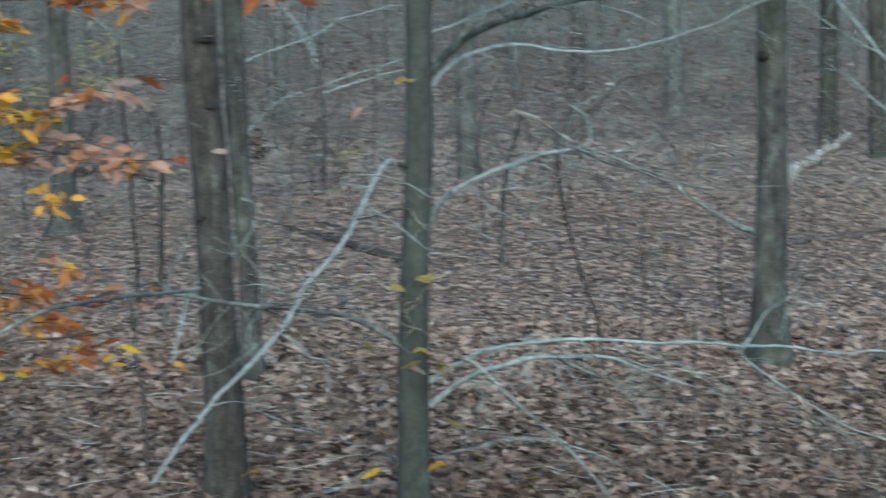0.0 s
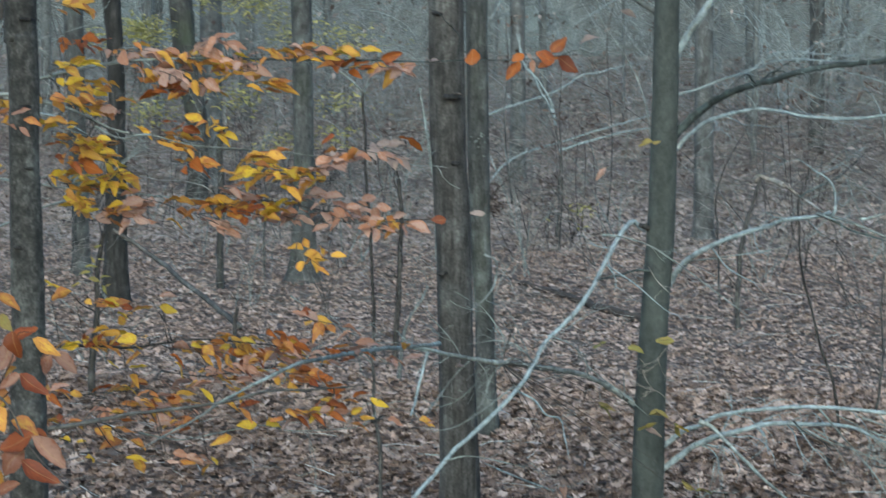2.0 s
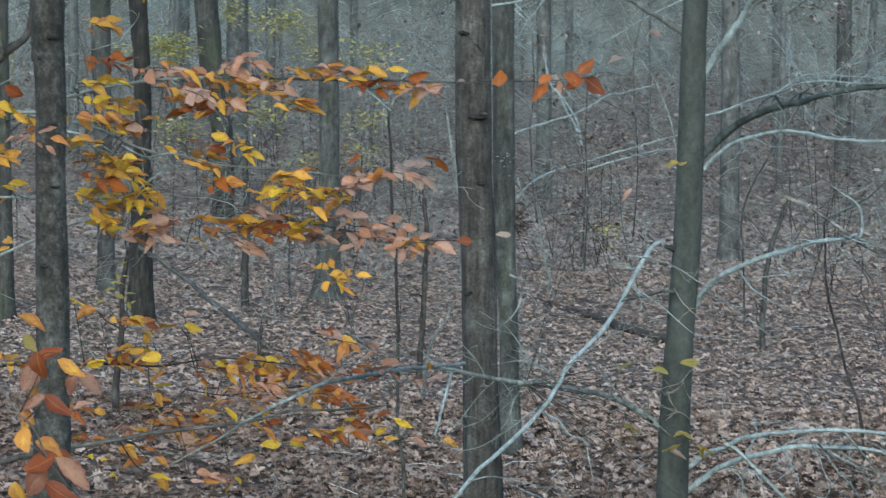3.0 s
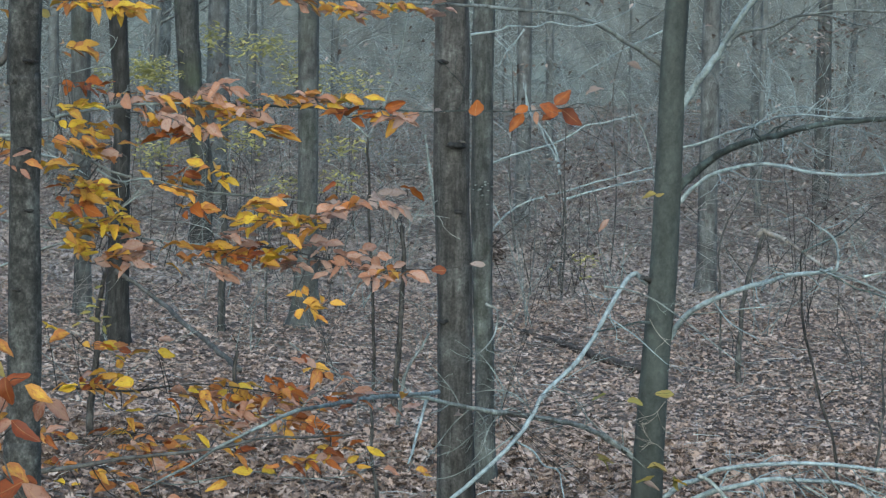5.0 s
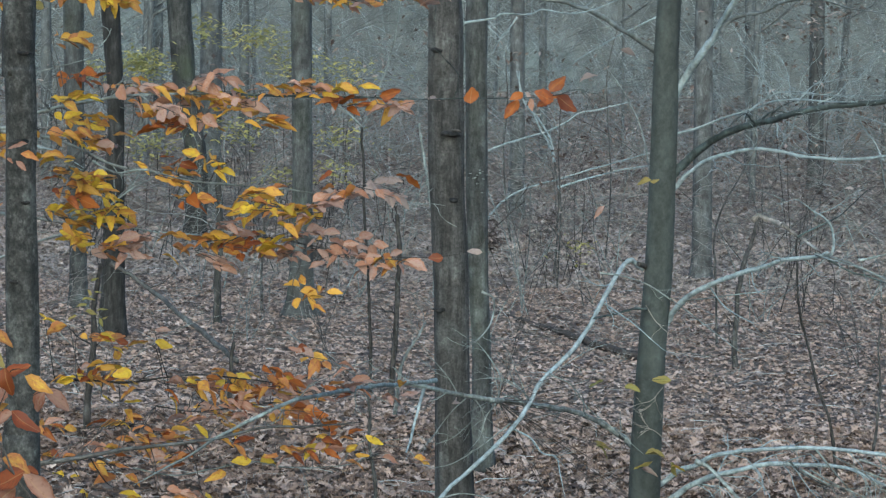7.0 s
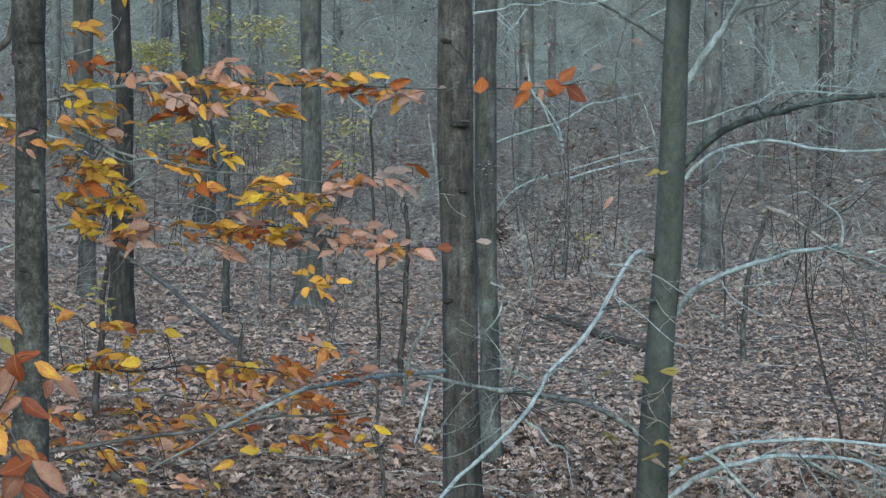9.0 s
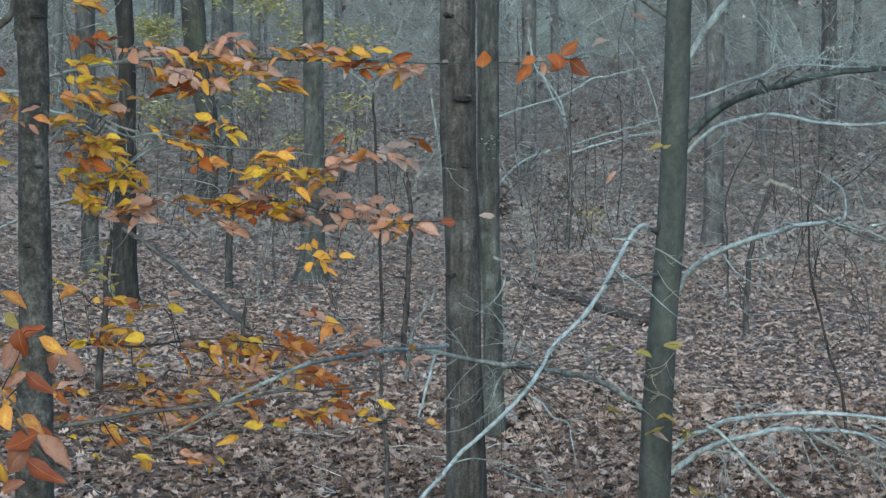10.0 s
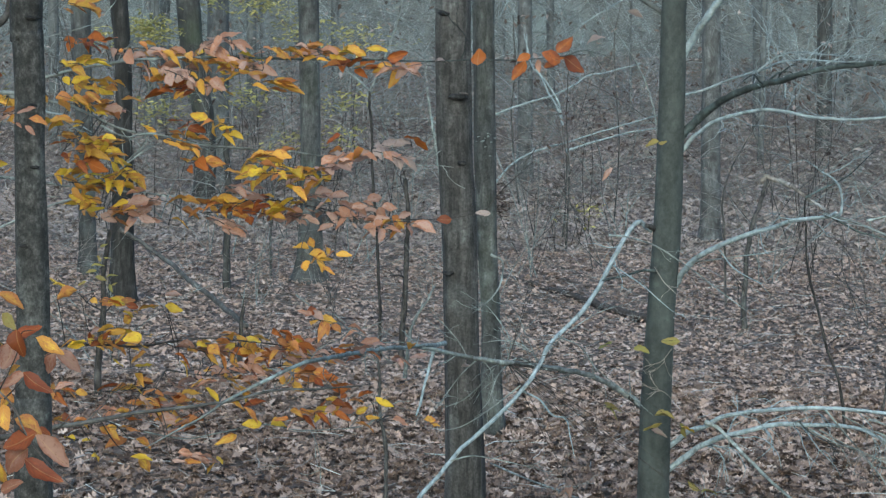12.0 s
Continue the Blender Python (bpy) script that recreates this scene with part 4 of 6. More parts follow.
grey = thing("grey_tree", "slim tree with grey lichen-flecked bark on leafy ground", "tree")
_, line = trunk(grey, [(0.51, 0.51, 0.089), (0.494, 0.99, 0.077), (0.462, 1.46, 0.077), (0.416, 2.4, 0.086), (0.372, 3.79, 0.091)], 18.8, LICHEN, 13.0, 1.5, 22, 0.12, 3.0)
crown(grey, line, 41, 8, 2.4, GREY)
rnd = random.Random(77)
for k in range(16):
    q = (0.405 + rnd.gauss(0, 0.035), 18.675 + rnd.uniform(0, 0.015), 2.48 + rnd.gauss(0, 0.055))
    bm = bmesh.new()
    bmesh.ops.create_icosphere(bm, subdivisions=1, radius=rnd.uniform(0.004, 0.009), matrix=Matrix.Translation(q) @ Matrix.Diagonal((1.6, 1, 0.6, 1)))
    part("bracket_fungus", bm, TWIG, grey, "small pale bracket fungus")

oak = thing("oak_tree", "grey tree with flared root base and dark knot", "tree")
_, line = trunk(oak, [(4.987, 0.22, 0.165), (4.984, 0.52, 0.153), (4.983, 1.01, 0.135), (4.984, 1.7, 0.13), (4.959, 2.66, 0.13), (4.956, 3.14, 0.127)], 19.04, LICHEN, 15.0, 1.55, 26, 0.12, 4.0)
crown(oak, line, 51, 9, 3.0, GREY)
bm = bmesh.new()
q = Vector((4.857, 18.9, 2.672))
tube(bm, spline([q + Vector((0, 0.08, 0)), q, q + Vector((-0.02, -0.05, 0.01))], 3), [0.05, 0.05, 0.048, 0.042, 0.036, 0.03, 0.018], 9, 1, 0.3)
part("knot", bm, BLACK, oak, "dark branch knot")

left = thing("scarred_tree", "slim mottled grey-brown tree with dark bark scars", "tree")
_, line = trunk(left, [(-1.13, 2.349, 0.0554), (-1.132, 2.565, 0.0509), (-1.131, 2.808, 0.0469), (-1.137, 3.065, 0.046), (-1.142, 3.291, 0.0419), (-1.141, 3.448, 0.0437), (-1.146, 3.606, 0.0437), (-1.15, 3.764, 0.0469)], 6.4, MOTTLED, 9.0, 1.5, 26, 0.1, 5.0)
crown(left, line, 61, 7, 1.4, MOTTLED)
for k, (q, r) in enumerate((((-1.128, 6.355, 3.663), 0.0054), ((-1.138, 6.353, 3.418), 0.0063), ((-1.149, 6.355, 3.023), 0.0054), ((-1.122, 6.355, 3.247), 0.0041))):
    bm = bmesh.new()
    q = Vector(q)
    tube(bm, spline([q + Vector((0, 0.036, 0)), q, q + Vector((0.002, -0.003, 0.002))], 3), [r * 1.5, r * 1.4, r * 1.3, r * 1.2, r * 1.05, r * 0.8, r * 0.3], 12, k, 0.5)
    for v in bm.verts:
        v.co.x = q.x + (v.co.x - q.x) * (2.6 + 0.8 * noise.noise(v.co * 130))
        v.co.z += 0.003 * noise.noise(v.co * 200)
    part("branch_scar", bm, BLACK, left, "dark scar of a lost branch")

dark = thing("dark_oak", "dark wet-barked oak on leafy ground", "tree")
_, line = trunk(dark, [(-3.566, 0.32, 0.148), (-3.565, 0.84, 0.129), (-3.565, 2.08, 0.103), (-3.562, 2.4, 0.097), (-3.582, 3.04, 0.097), (-3.634, 3.68, 0.103)], 26.0, BLACK, 15.0, 1.3, 20, 0.1, 6.0)
crown(dark, line, 71, 8, 3.0, DARK_LIMB)

behind = thing("grey_oak", "grey straight-stemmed oak deep in the wood", "tree")
_, line = trunk(behind, [(-4.331, 0.27, 0.113), (-4.343, 0.84, 0.106), (-4.391, 2.26, 0.113), (-4.432, 3.66, 0.127)], 28.4, SLATE, 15.0, 1.3, 18, 0.08, 7.0)
crown(behind, line, 72, 7, 3.0, GREY)

flared = thing("flared_tree", "grey straight tree with swollen root flare", "tree")
_, line = trunk(flared, [(-1.53, 0.37, 0.161), (-1.531, 0.94, 0.136), (-1.541, 1.64, 0.126), (-1.569, 2.69, 0.126), (-1.603, 3.73, 0.126)], 28.2, SLATE, 15.0, 1.7, 20, 0.07, 8.0)
crown(flared, line, 73, 8, 3.0, GREY)

rough = thing("old_oak", "thick old oak with deeply furrowed bark", "tree")
_, line = trunk(rough, [(-3.852, 1.29, 0.174), (-4.036, 2.22, 0.179), (-4.131, 3.15, 0.188), (-4.202, 4.09, 0.193)], 38.0, GREY, 17.0, 1.3, 24, 0.12, 9.0)
crown(rough, line, 74, 8, 3.5, GREY)

for k, (profile, y, r) in enumerate((
    ([(-3.905, -0.3, 0.203), (-3.915, 1.64, 0.203), (-3.936, 3.66, 0.193)], 41.0, HAZED_DULL),
    ([(4.14, 0.34, 0.151), (4.093, 2.2, 0.143), (4.036, 3.87, 0.134)], 33.9, HAZED_DULL),
    ([(1.716, 0.18, 0.149), (1.675, 1.89, 0.139), (1.612, 3.8, 0.133)], 43.0, HAZED_DULL),
    ([(8.875, 0.64, 0.18), (8.814, 2.43, 0.174), (8.765, 3.97, 0.168)], 52.0, SLATE),
    ([(7.928, 0.35, 0.132), (7.855, 2.29, 0.125), (7.787, 3.94, 0.125)], 56.0, HAZED_BARK),
    ([(2.961, -0.49, 0.101), (2.894, 1.67, 0.101), (2.812, 3.81, 0.101)], 58.0, HAZED_BARK),
    ([(-8.347, -0.42, 0.112), (-8.369, 1.69, 0.118), (-8.401, 3.53, 0.112)], 50.0, HAZED_BARK),
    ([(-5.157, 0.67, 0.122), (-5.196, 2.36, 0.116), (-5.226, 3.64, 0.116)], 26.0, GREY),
    ([(-6.501, -0.5, 0.123), (-6.527, 1.54, 0.123), (-6.553, 3.58, 0.123)], 55.0, HAZED_BARK),
    ([(-4.575, -0.6, 0.134), (-4.618, 1.52, 0.127), (-4.653, 3.62, 0.127)], 57.0, HAZED_BARK),
    ([(-2.607, -0.78, 0.097), (-2.662, 1.45, 0.104), (-2.708, 3.67, 0.104)], 60.0, HAZED_BARK),
    ([(1.798, 0.3, 0.111), (1.806, 1.12, 0.111), (1.824, 2.27, 0.105)], 47.0, HAZED_BARK),
    ([(9.638, 0.73, 0.19), (9.621, 1.52, 0.195), (9.609, 2.31, 0.195)], 45.0, HAZED_BARK),
    ([(11.949, 0.38, 0.146), (11.918, 1.65, 0.146), (11.9, 2.39, 0.146)], 42.0, HAZED_BARK),
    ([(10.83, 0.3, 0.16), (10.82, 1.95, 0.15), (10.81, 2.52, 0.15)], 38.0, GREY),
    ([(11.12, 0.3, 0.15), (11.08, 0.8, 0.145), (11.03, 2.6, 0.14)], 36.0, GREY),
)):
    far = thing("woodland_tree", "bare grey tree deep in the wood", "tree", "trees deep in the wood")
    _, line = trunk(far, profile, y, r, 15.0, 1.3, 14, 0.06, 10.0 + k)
    crown(far, line, 80 + k, 6, 3.0, HAZED_BARK)

side = thing("slim_beech", "slim grey beech with pale bare drooping limbs", "tree")
_, line = trunk(side, [(5.75, 0.5, 0.085), (5.72, 1.6, 0.08), (5.69, 2.6, 0.076), (5.66, 3.8, 0.07)], 15.5, BEECH, 11.0, 1.35, 20, 0.03, 14.0)
crown(side, line, 97, 7, 2.0, BEECH_LIMB, 4.8)
bough(side, [(5.68, 15.5, 2.05), (5.25, 15.5, 2.51), (5.0, 15.5, 2.74), (4.83, 15.5, 2.88), (4.71, 15.5, 3.02), (4.58, 15.5, 3.16), (4.48, 15.5, 3.3), (4.43, 15.5, 3.45)], 0.018, 0.007, BEECH_LIMB, twigs=6, reach=0.4)
bough(side, [(4.83, 15.5, 2.88), (4.71, 15.5, 2.94), (4.5, 15.5, 3.06), (4.32, 15.5, 3.18), (4.2, 15.5, 3.28)], 0.006, 0.003, BEECH_LIMB, twigs=6, reach=0.35)
bough(side, [(5.69, 15.5, 1.9), (5.25, 15.9, 2.26), (5.03, 16, 2.45), (4.91, 16, 2.55), (4.76, 16, 2.68), (4.57, 16, 2.8)], 0.012, 0.005, BEECH_LIMB, twigs=3, reach=0.3)

rnd = random.Random(5)
for k in range(20):
    y = rnd.uniform(48, 78)
    x = rnd.uniform(-0.25, 0.33) * y
    far = thing("far_tree", "slim bare tree on the far wooded slope", "tree", "trees on the far slope")
    z = ground_z(x, y)
    r = rnd.uniform(0.04, 0.13)
    lean = rnd.uniform(-0.12, 0.12)
    _, line = trunk(far, [(x, z + 0.3, r), (x + lean, z + 4, r * 0.9)], y, HAZED_BARK, z + 14.0, 1.3, 10, 0.05, 30.0 + k)
    crown(far, line, 130 + k, 9, 2.8, HAZED_BARK, z + 2.5)

# ---- saplings and sticks ----
def sapling(label, pts, r0, r1, material=STEM, twigs=6, reach=0.4, name="sapling", forks=(), stout=0.008, bare=TWIG):
    t = thing(name, label, "sapling")
    gx, gy, _ = pts[-1]
    pts = [(gx, gy, ground_z(gx, gy) - 0.04)] + list(reversed(pts))[1:]
    bough(t, pts, r0, r1, material, "stem", sides=8, seed=gx, twigs=twigs, reach=reach)
    for f in forks:
        bough(t, f, max(r1, stout), max(0.004, r1 * 0.4, 0.45 * stout), bare, "branch", sides=6, seed=gx + f[0][0], twigs=4, reach=reach)
    return t


sapling("forked grey sapling with thin bare stem", [(-0.66, 22.6, 2.68), (-0.64, 22.6, 2.31), (-0.6, 22.6, 1.64), (-0.56, 22.6, 1.24), (-0.53, 22.6, 0.73), (-0.5, 22.6, 0.26)], 0.0168, 0.0123, STEM, 4, 0.5, forks=(
    [(-0.66, 22.6, 2.68), (-0.85, 22.6, 2.84), (-1.05, 22.6, 2.92), (-1.21, 22.6, 2.97)], [(-0.66, 22.6, 2.68), (-0.57, 22.6, 2.85), (-0.46, 22.6, 3.16), (-0.38, 22.6, 3.44), (-0.33, 22.6, 3.77), (-0.3, 22.6, 4.1)]))
sapling("dark crooked bare sapling stem", [(-0.28, 22.4, 1.83), (-0.25, 22.4, 1.55), (-0.25, 22.4, 1.32), (-0.27, 22.4, 0.88), (-0.28, 22.4, 0.42), (-0.3, 22.4, 0.28)], 0.0305, 0.0194, STEM, 5, 0.5)
sapling("leaning grey bare sapling", [(0.02, 21.2, 0.93), (-0.06, 21.2, 0.77), (-0.15, 21.2, 0.61), (-0.21, 21.2, 0.39), (-0.24, 21.2, 0.31)], 0.0187, 0.0096, TWIG, 5, 0.5)
sapling("broken dark sapling stump in leaves", [(3.67, 25, 1.69), (3.59, 25, 1.39), (3.51, 25, 1.11), (3.47, 25, 0.63), (3.47, 25, 0.19), (3.49, 25, 0)], 0.0341, 0.0186, PALE_STEM, 5, 0.5)
sapling("thin dark leaning bare stem", [(3.12, 19, 2.04), (3.11, 19, 1.93), (3.13, 19, 1.78), (3.15, 19, 1.5), (3.25, 19, 1.12), (3.36, 19, 0.74), (3.47, 19, 0.45), (3.55, 19, 0.28)], 0.0132, 0.0075, STEM, 4, 0.4)
sapling("twiggy thin bare sapling", [(4.06, 20, 1.27), (4.05, 20, 0.96), (4.08, 20, 0.45), (4.03, 20, 0.08)], 0.0129, 0.006, PALE_STEM, 12, 0.5)
sapling("upright dark dead stick", [(3.69, 16.3, 1.04), (3.72, 16.3, 0.73), (3.72, 16.3, 0.39), (3.74, 16.3, -0.04)], 0.0097, 0.0048, PALE_STEM, 3, 0.3)
sapling("thin grey bare sapling", [(4.86, 20.6, 1.3), (4.91, 20.6, 0.87), (4.91, 20.6, 0.45), (4.97, 20.6, 0.03)], 0.0112, 0.0051, PALE_STEM, 5, 0.4)
sapling("dark slim sapling by fallen leaves", [(-0.37, 15.4, 1.28), (-0.35, 15.4, 1.08), (-0.34, 15.4, 0.85), (-0.3, 15.4, 0.57), (-0.28, 15.4, 0.32)], 0.0137, 0.0084, PALE_STEM, 7, 0.45)
shoot = sapling("dark sapling stem among orange leaves", [(-2.84, 19.9, 1.54), (-2.88, 19.9, 1.23), (-2.9, 19.9, 0.93), (-2.91, 19.9, 0.73), (-2.93, 19.9, 0.43), (-2.95, 19.9, 0.14)], 0.0321, 0.0197, STEM, 5, 0.5)
for stalk, end in (((-2.959, 19.6, 1.259), (-2.851, 19.6, 1.282)), ((-2.909, 19.6, 1.221), (-3.006, 19.6, 1.183)), ((-2.83, 19.6, 1.164), (-2.742, 19.6, 1.196)), ((-2.809, 19.6, 1.1), (-2.769, 19.6, 1.028)), ((-2.78, 19.6, 1.087), (-2.731, 19.6, 1.118)), ((-2.871, 19.6, 1.296), (-2.911, 19.6, 1.349)), ((-2.996, 19.6, 1.119), (-3.083, 19.6, 1.092)), ((-2.928, 19.6, 1.156), (-2.82, 19.6, 1.135)), ((-2.883, 19.6, 1.419), (-2.815, 19.6, 1.456)), ((-2.852, 19.6, 1.331), (-2.784, 19.6, 1.323))):
    set_leaf(shoot.children[0], stalk, end, "L", 0.8, 0.8)
sapling("short dark broken stick", [(-1.8, 21.6, 0.64), (-1.82, 21.6, 0.45), (-1.84, 21.6, 0.24)], 0.0241, 0.0161, STEM, 1)
sapling("slim grey bare sapling", [(-2.5, 27.4, 2.02), (-2.5, 27.4, 1.47), (-2.49, 27.4, 0.71), (-2.49, 27.4, 0.02)], 0.0476, 0.034, GREY, 3, 0.6)
sapling("slim grey bare sapling", [(-2.06, 28.6, 1.38), (-2.04, 28.6, 0.88), (-2.05, 28.6, 0.38), (-2.03, 28.6, 0.02)], 0.0184, 0.0085, PALE_STEM, 3, 0.5)
sapling("thin grey bare sapling", [(4.04, 26.6, 2.7), (3.49, 26.6, 1.69), (3.39, 26.6, 1.22), (3.42, 26.6, 0.95), (3.47, 26.6, 0.16)], 0.0132, 0.0086, PALE_STEM, 4, 0.6)
sapling("thin dark bare sapling", [(2.22, 31, 3.67), (2.35, 31, 3.22), (2.63, 31, 2.84), (2.87, 31, 2.39), (3.01, 31, 1.86), (3.12, 31, 0.93), (3.11, 31, 0.23)], 0.0123, 0.0077, TWIG, 3, 0.6)
sapling("thin pale bare sapling", [(-0.12, 30.5, 2.34), (-0.03, 30.5, 1.81), (0.02, 30.5, 1.51), (0.11, 30.5, 0.9), (0.15, 30.5, 0.21)], 0.0242, 0.0166, TWIG, 4, 0.5)
sapling("thin dark bare sapling", [(1.85, 32, 2.63), (1.84, 32, 1.84), (1.9, 32, 1.05), (1.88, 32, 0.24)], 0.0135, 0.0063, PALE_STEM, 7, 0.6)
sapling("thin grey bare sapling", [(1.25, 38, 3.23), (1.3, 38, 2.39), (1.27, 38, 1.35), (1.44, 38, 0.13)], 0.017, 0.0085, PALE_STEM, 7, 0.9)
sapling("thin dark sapling with pale slanting twigs", [(1.86, 33.5, 1.75), (1.95, 33.5, 1.08), (1.92, 33.5, 0.33)], 0.0133, 0.0108, PALE_STEM, 1, 0.4, forks=(
    [(1.86, 33.5, 1.73), (1.79, 33.5, 2.04), (1.61, 33.5, 2.32), (1.4, 33.5, 2.56), (1.27, 33.5, 3.02)],
    [(0.78, 33.5, 1.79), (0.92, 33.5, 1.84), (1.29, 33.5, 1.99), (1.66, 33.5, 2.11), (2.03, 33.5, 2.29), (2.23, 33.5, 2.42), (2.48, 33.5, 2.48), (2.76, 33.5, 2.55), (2.97, 33.5, 2.62)], [(1.84, 33.5, 1.81), (1.74, 33.5, 2.03), (1.66, 33.5, 2.13), (1.57, 33.5, 2.32), (1.45, 33.5, 2.52), (1.33, 33.5, 2.69), (1.31, 33.5, 3.02)], [(0.87, 33.5, 0.8), (1.15, 33.5, 1.1), (1.48, 33.5, 1.3), (2.13, 33.5, 1.5), (2.71, 33.5, 1.69), (3.29, 33.5, 1.87)], [(1.97, 33.5, 1.33), (2.39, 33.5, 1.47), (2.88, 33.5, 1.61), (3.29, 33.5, 1.68)]), stout=0.021, bare=BEECH_LIMB)
sapling("thin dark bare sapling", [(2.93, 36, 3.66), (2.85, 36, 3.31), (2.79, 36, 2.77), (2.91, 36, 1.17), (2.87, 36, 0.27)], 0.0107, 0.0089, PALE_STEM, 3, 0.6, forks=(
    [(3.68, 36, 3.93), (2.98, 36, 3.57), (2.58, 36, 3.32), (2.34, 36, 3.17), (2.13, 36, 3)], [(1.33, 36, 3.77), (1.2, 36, 3.57), (1.09, 36, 3.47), (0.95, 36, 3.15)], [(0.84, 36, 3.68), (0.96, 36, 3.58), (1.09, 36, 3.47)]), stout=0.016, bare=BEECH_LIMB)

# ---- bare shrubs with fine crooked twigs, mid-way into the wood ----
def bare_shrub(x, y, tall, stems, seed, material, wide=1.5):
    rnd = random.Random(seed)
    t = thing("bare_shrub", "bare twiggy shrub of thin crooked grey stems", "shrub", "bare shrubs in the wood")
    for k in range(stems):
        a = Vector((x + rnd.uniform(-0.25, 0.25), y + rnd.uniform(-0.25, 0.25), 0))
        a.z = ground_z(a.x, a.y) - 0.03
        h = tall * rnd.uniform(0.55, 1.0)
        lean = Vector((rnd.gauss(0, 0.55) * wide, rnd.gauss(0, 0.3), 0))
        pts = [a, a + lean * h * 0.25 + Vector((rnd.gauss(0, 0.05), 0, h * 0.4)), a + lean * h * 0.6 + Vector((rnd.gauss(0, 0.1), 0, h * 0.75)), a + lean * h * 1.15 + Vector((rnd.gauss(0, 0.12), 0, h * rnd.uniform(0.8, 1.0)))]
        r = 0.00022 * y * rnd.uniform(0.7, 1.2)
        bough(t, pts, r, r * 0.4, material, "stem", sides=5, seed=seed + 0.37 * k, twigs=9, reach=0.32 * tall)


for k, (x, y, tall, stems, material) in enumerate((
    (1.15, 29, 2.9, 5, TWIG), (1.7, 33, 2.6, 4, PALE_STEM), (0.7, 26, 2.2, 4, TWIG), (2.3, 30, 2.4, 4, PALE_STEM), (2.9, 34, 3.2, 5, TWIG), (4.4, 29, 2.8, 5, TWIG), (5.2, 34, 3.4, 5, PALE_STEM), (4.9, 25, 1.7, 4, PALE_STEM),
    (6.1, 31, 2.6, 5, TWIG), (7.4, 33, 2.8, 4, PALE_STEM), (8.6, 35, 3.0, 5, TWIG), (-0.9, 30, 3.2, 5, TWIG), (-0.3, 35, 3.4, 5, TWIG), (-1.9, 33, 3.0, 5, PALE_STEM), (-3.0, 31, 3.2, 5, TWIG), (-4.0, 35, 3.4, 4, TWIG),
    (-2.2, 26, 1.6, 4, TWIG), (-1.1, 24, 1.3, 4, PALE_STEM), (-3.3, 22, 1.5, 4, TWIG), (0.85, 21.5, 1.3, 5, TWIG), (6.6, 24, 1.2, 4, PALE_STEM))):
    bare_shrub(x, y, tall, stems, 500 + k, material)

# ---- dead wood on the ground ----
def fallen(label, pts, r0, r1, material, name="fallen_log", sides=12, twigs=0, reach=0.5):
    t = thing(name, label, "log")
    bough(t, pts, r0, r1, material, "stem", sides=sides, seed=pts[0][0], twigs=twigs, reach=reach)
    return t


fallen("rotten brown log half sunk in leaves", [(0.96, 28.87, 0.02), (1.19, 28.38, 0.02), (1.42, 27.9, 0.02), (1.76, 27.06, 0.02), (2.02, 26.4, 0.02), (2.34, 25.66, 0.02), (2.58, 25.1, 0.02)], 0.028, 0.055, ROTTEN, twigs=4, reach=0.3)
torn = fallen("pale broken log with torn forked end", [(8.62, 32.48, 0.09), (9.1, 33.68, 0.09), (9.58, 34.63, 0.09), (10.21, 36.18, 0.09), (10.71, 37.09, 0.12), (11.38, 38.56, 0.2)], 0.095, 0.06, PALEWOOD, twigs=2, reach=0.3)
bough(torn, [(10.47, 36.59, 0.14), (10.75, 37.77, 0.14), (10.73, 38.19, 0.14), (10.72, 38.62, 0.14)], 0.035, 0.016, PALEWOOD, "broken_fork", sides=8)
bough(torn, [(9.17, 33.71, 0), (9.76, 34.96, 0), (10.3, 36.15, 0)], 0.05, 0.04, ROTTEN, "bark_slab", "dark bark under the pale wood", sides=8)
fallen("lichen-pale dead limb propped on the ground", [(5.57, 25.5, 0.81), (5.73, 25.5, 0.66), (6.02, 25.57, 0.49), (6.29, 25.73, 0.34), (6.54, 25.9, 0.2)], 0.0161, 0.0387, TWIG, "fallen_limb")
fallen("dead stem leaning from dark oak to ground", [(-3.52, 25.7, 0.87), (-3.27, 25.7, 0.72), (-2.97, 25.41, 0.57), (-2.64, 24.67, 0.46), (-2.25, 23.94, 0.32), (-1.9, 23.2, 0.2)], 0.022, 0.028, PALE_STEM, "leaning_stem", twigs=2)
fallen("greenish dead branch on leaves", [(1.72, 15.59, 0.06), (1.86, 15.78, 0.06), (2.03, 15.85, 0.06), (2.21, 16.01, 0.06), (2.4, 16.12, 0.06), (2.65, 16, 0.06)], 0.015, 0.022, TWIG, "fallen_branch", 8, 3)
fallen("pale dead branch on leaves", [(0.61, 14.5, 0.05), (0.84, 14.69, 0.05), (1.07, 14.85, 0.05), (1.38, 14.95, 0.05)], 0.015, 0.016, BEECH_LIMB, "fallen_branch", 8, 2)
fallen("thin dead twig on leaves", [(-0.02, 17.7, 0.06), (0.37, 17.58, 0.06), (0.7, 16.94, 0.06), (0.94, 16.52, 0.06), (1.16, 16.13, 0.06), (1.38, 15.83, 0.06), (1.41, 15.52, 0.06)], 0.006, 0.01, TWIG, "fallen_branch", 6, 3)
fallen("thin dead twig on leaves", [(3.59, 17.42, 0.03), (3.77, 17.54, 0.03), (4.04, 17.53, 0.03), (4.35, 17.66, 0.03), (4.63, 17.5, 0.03)], 0.008, 0.012, STEM, "fallen_branch", 6, 2)
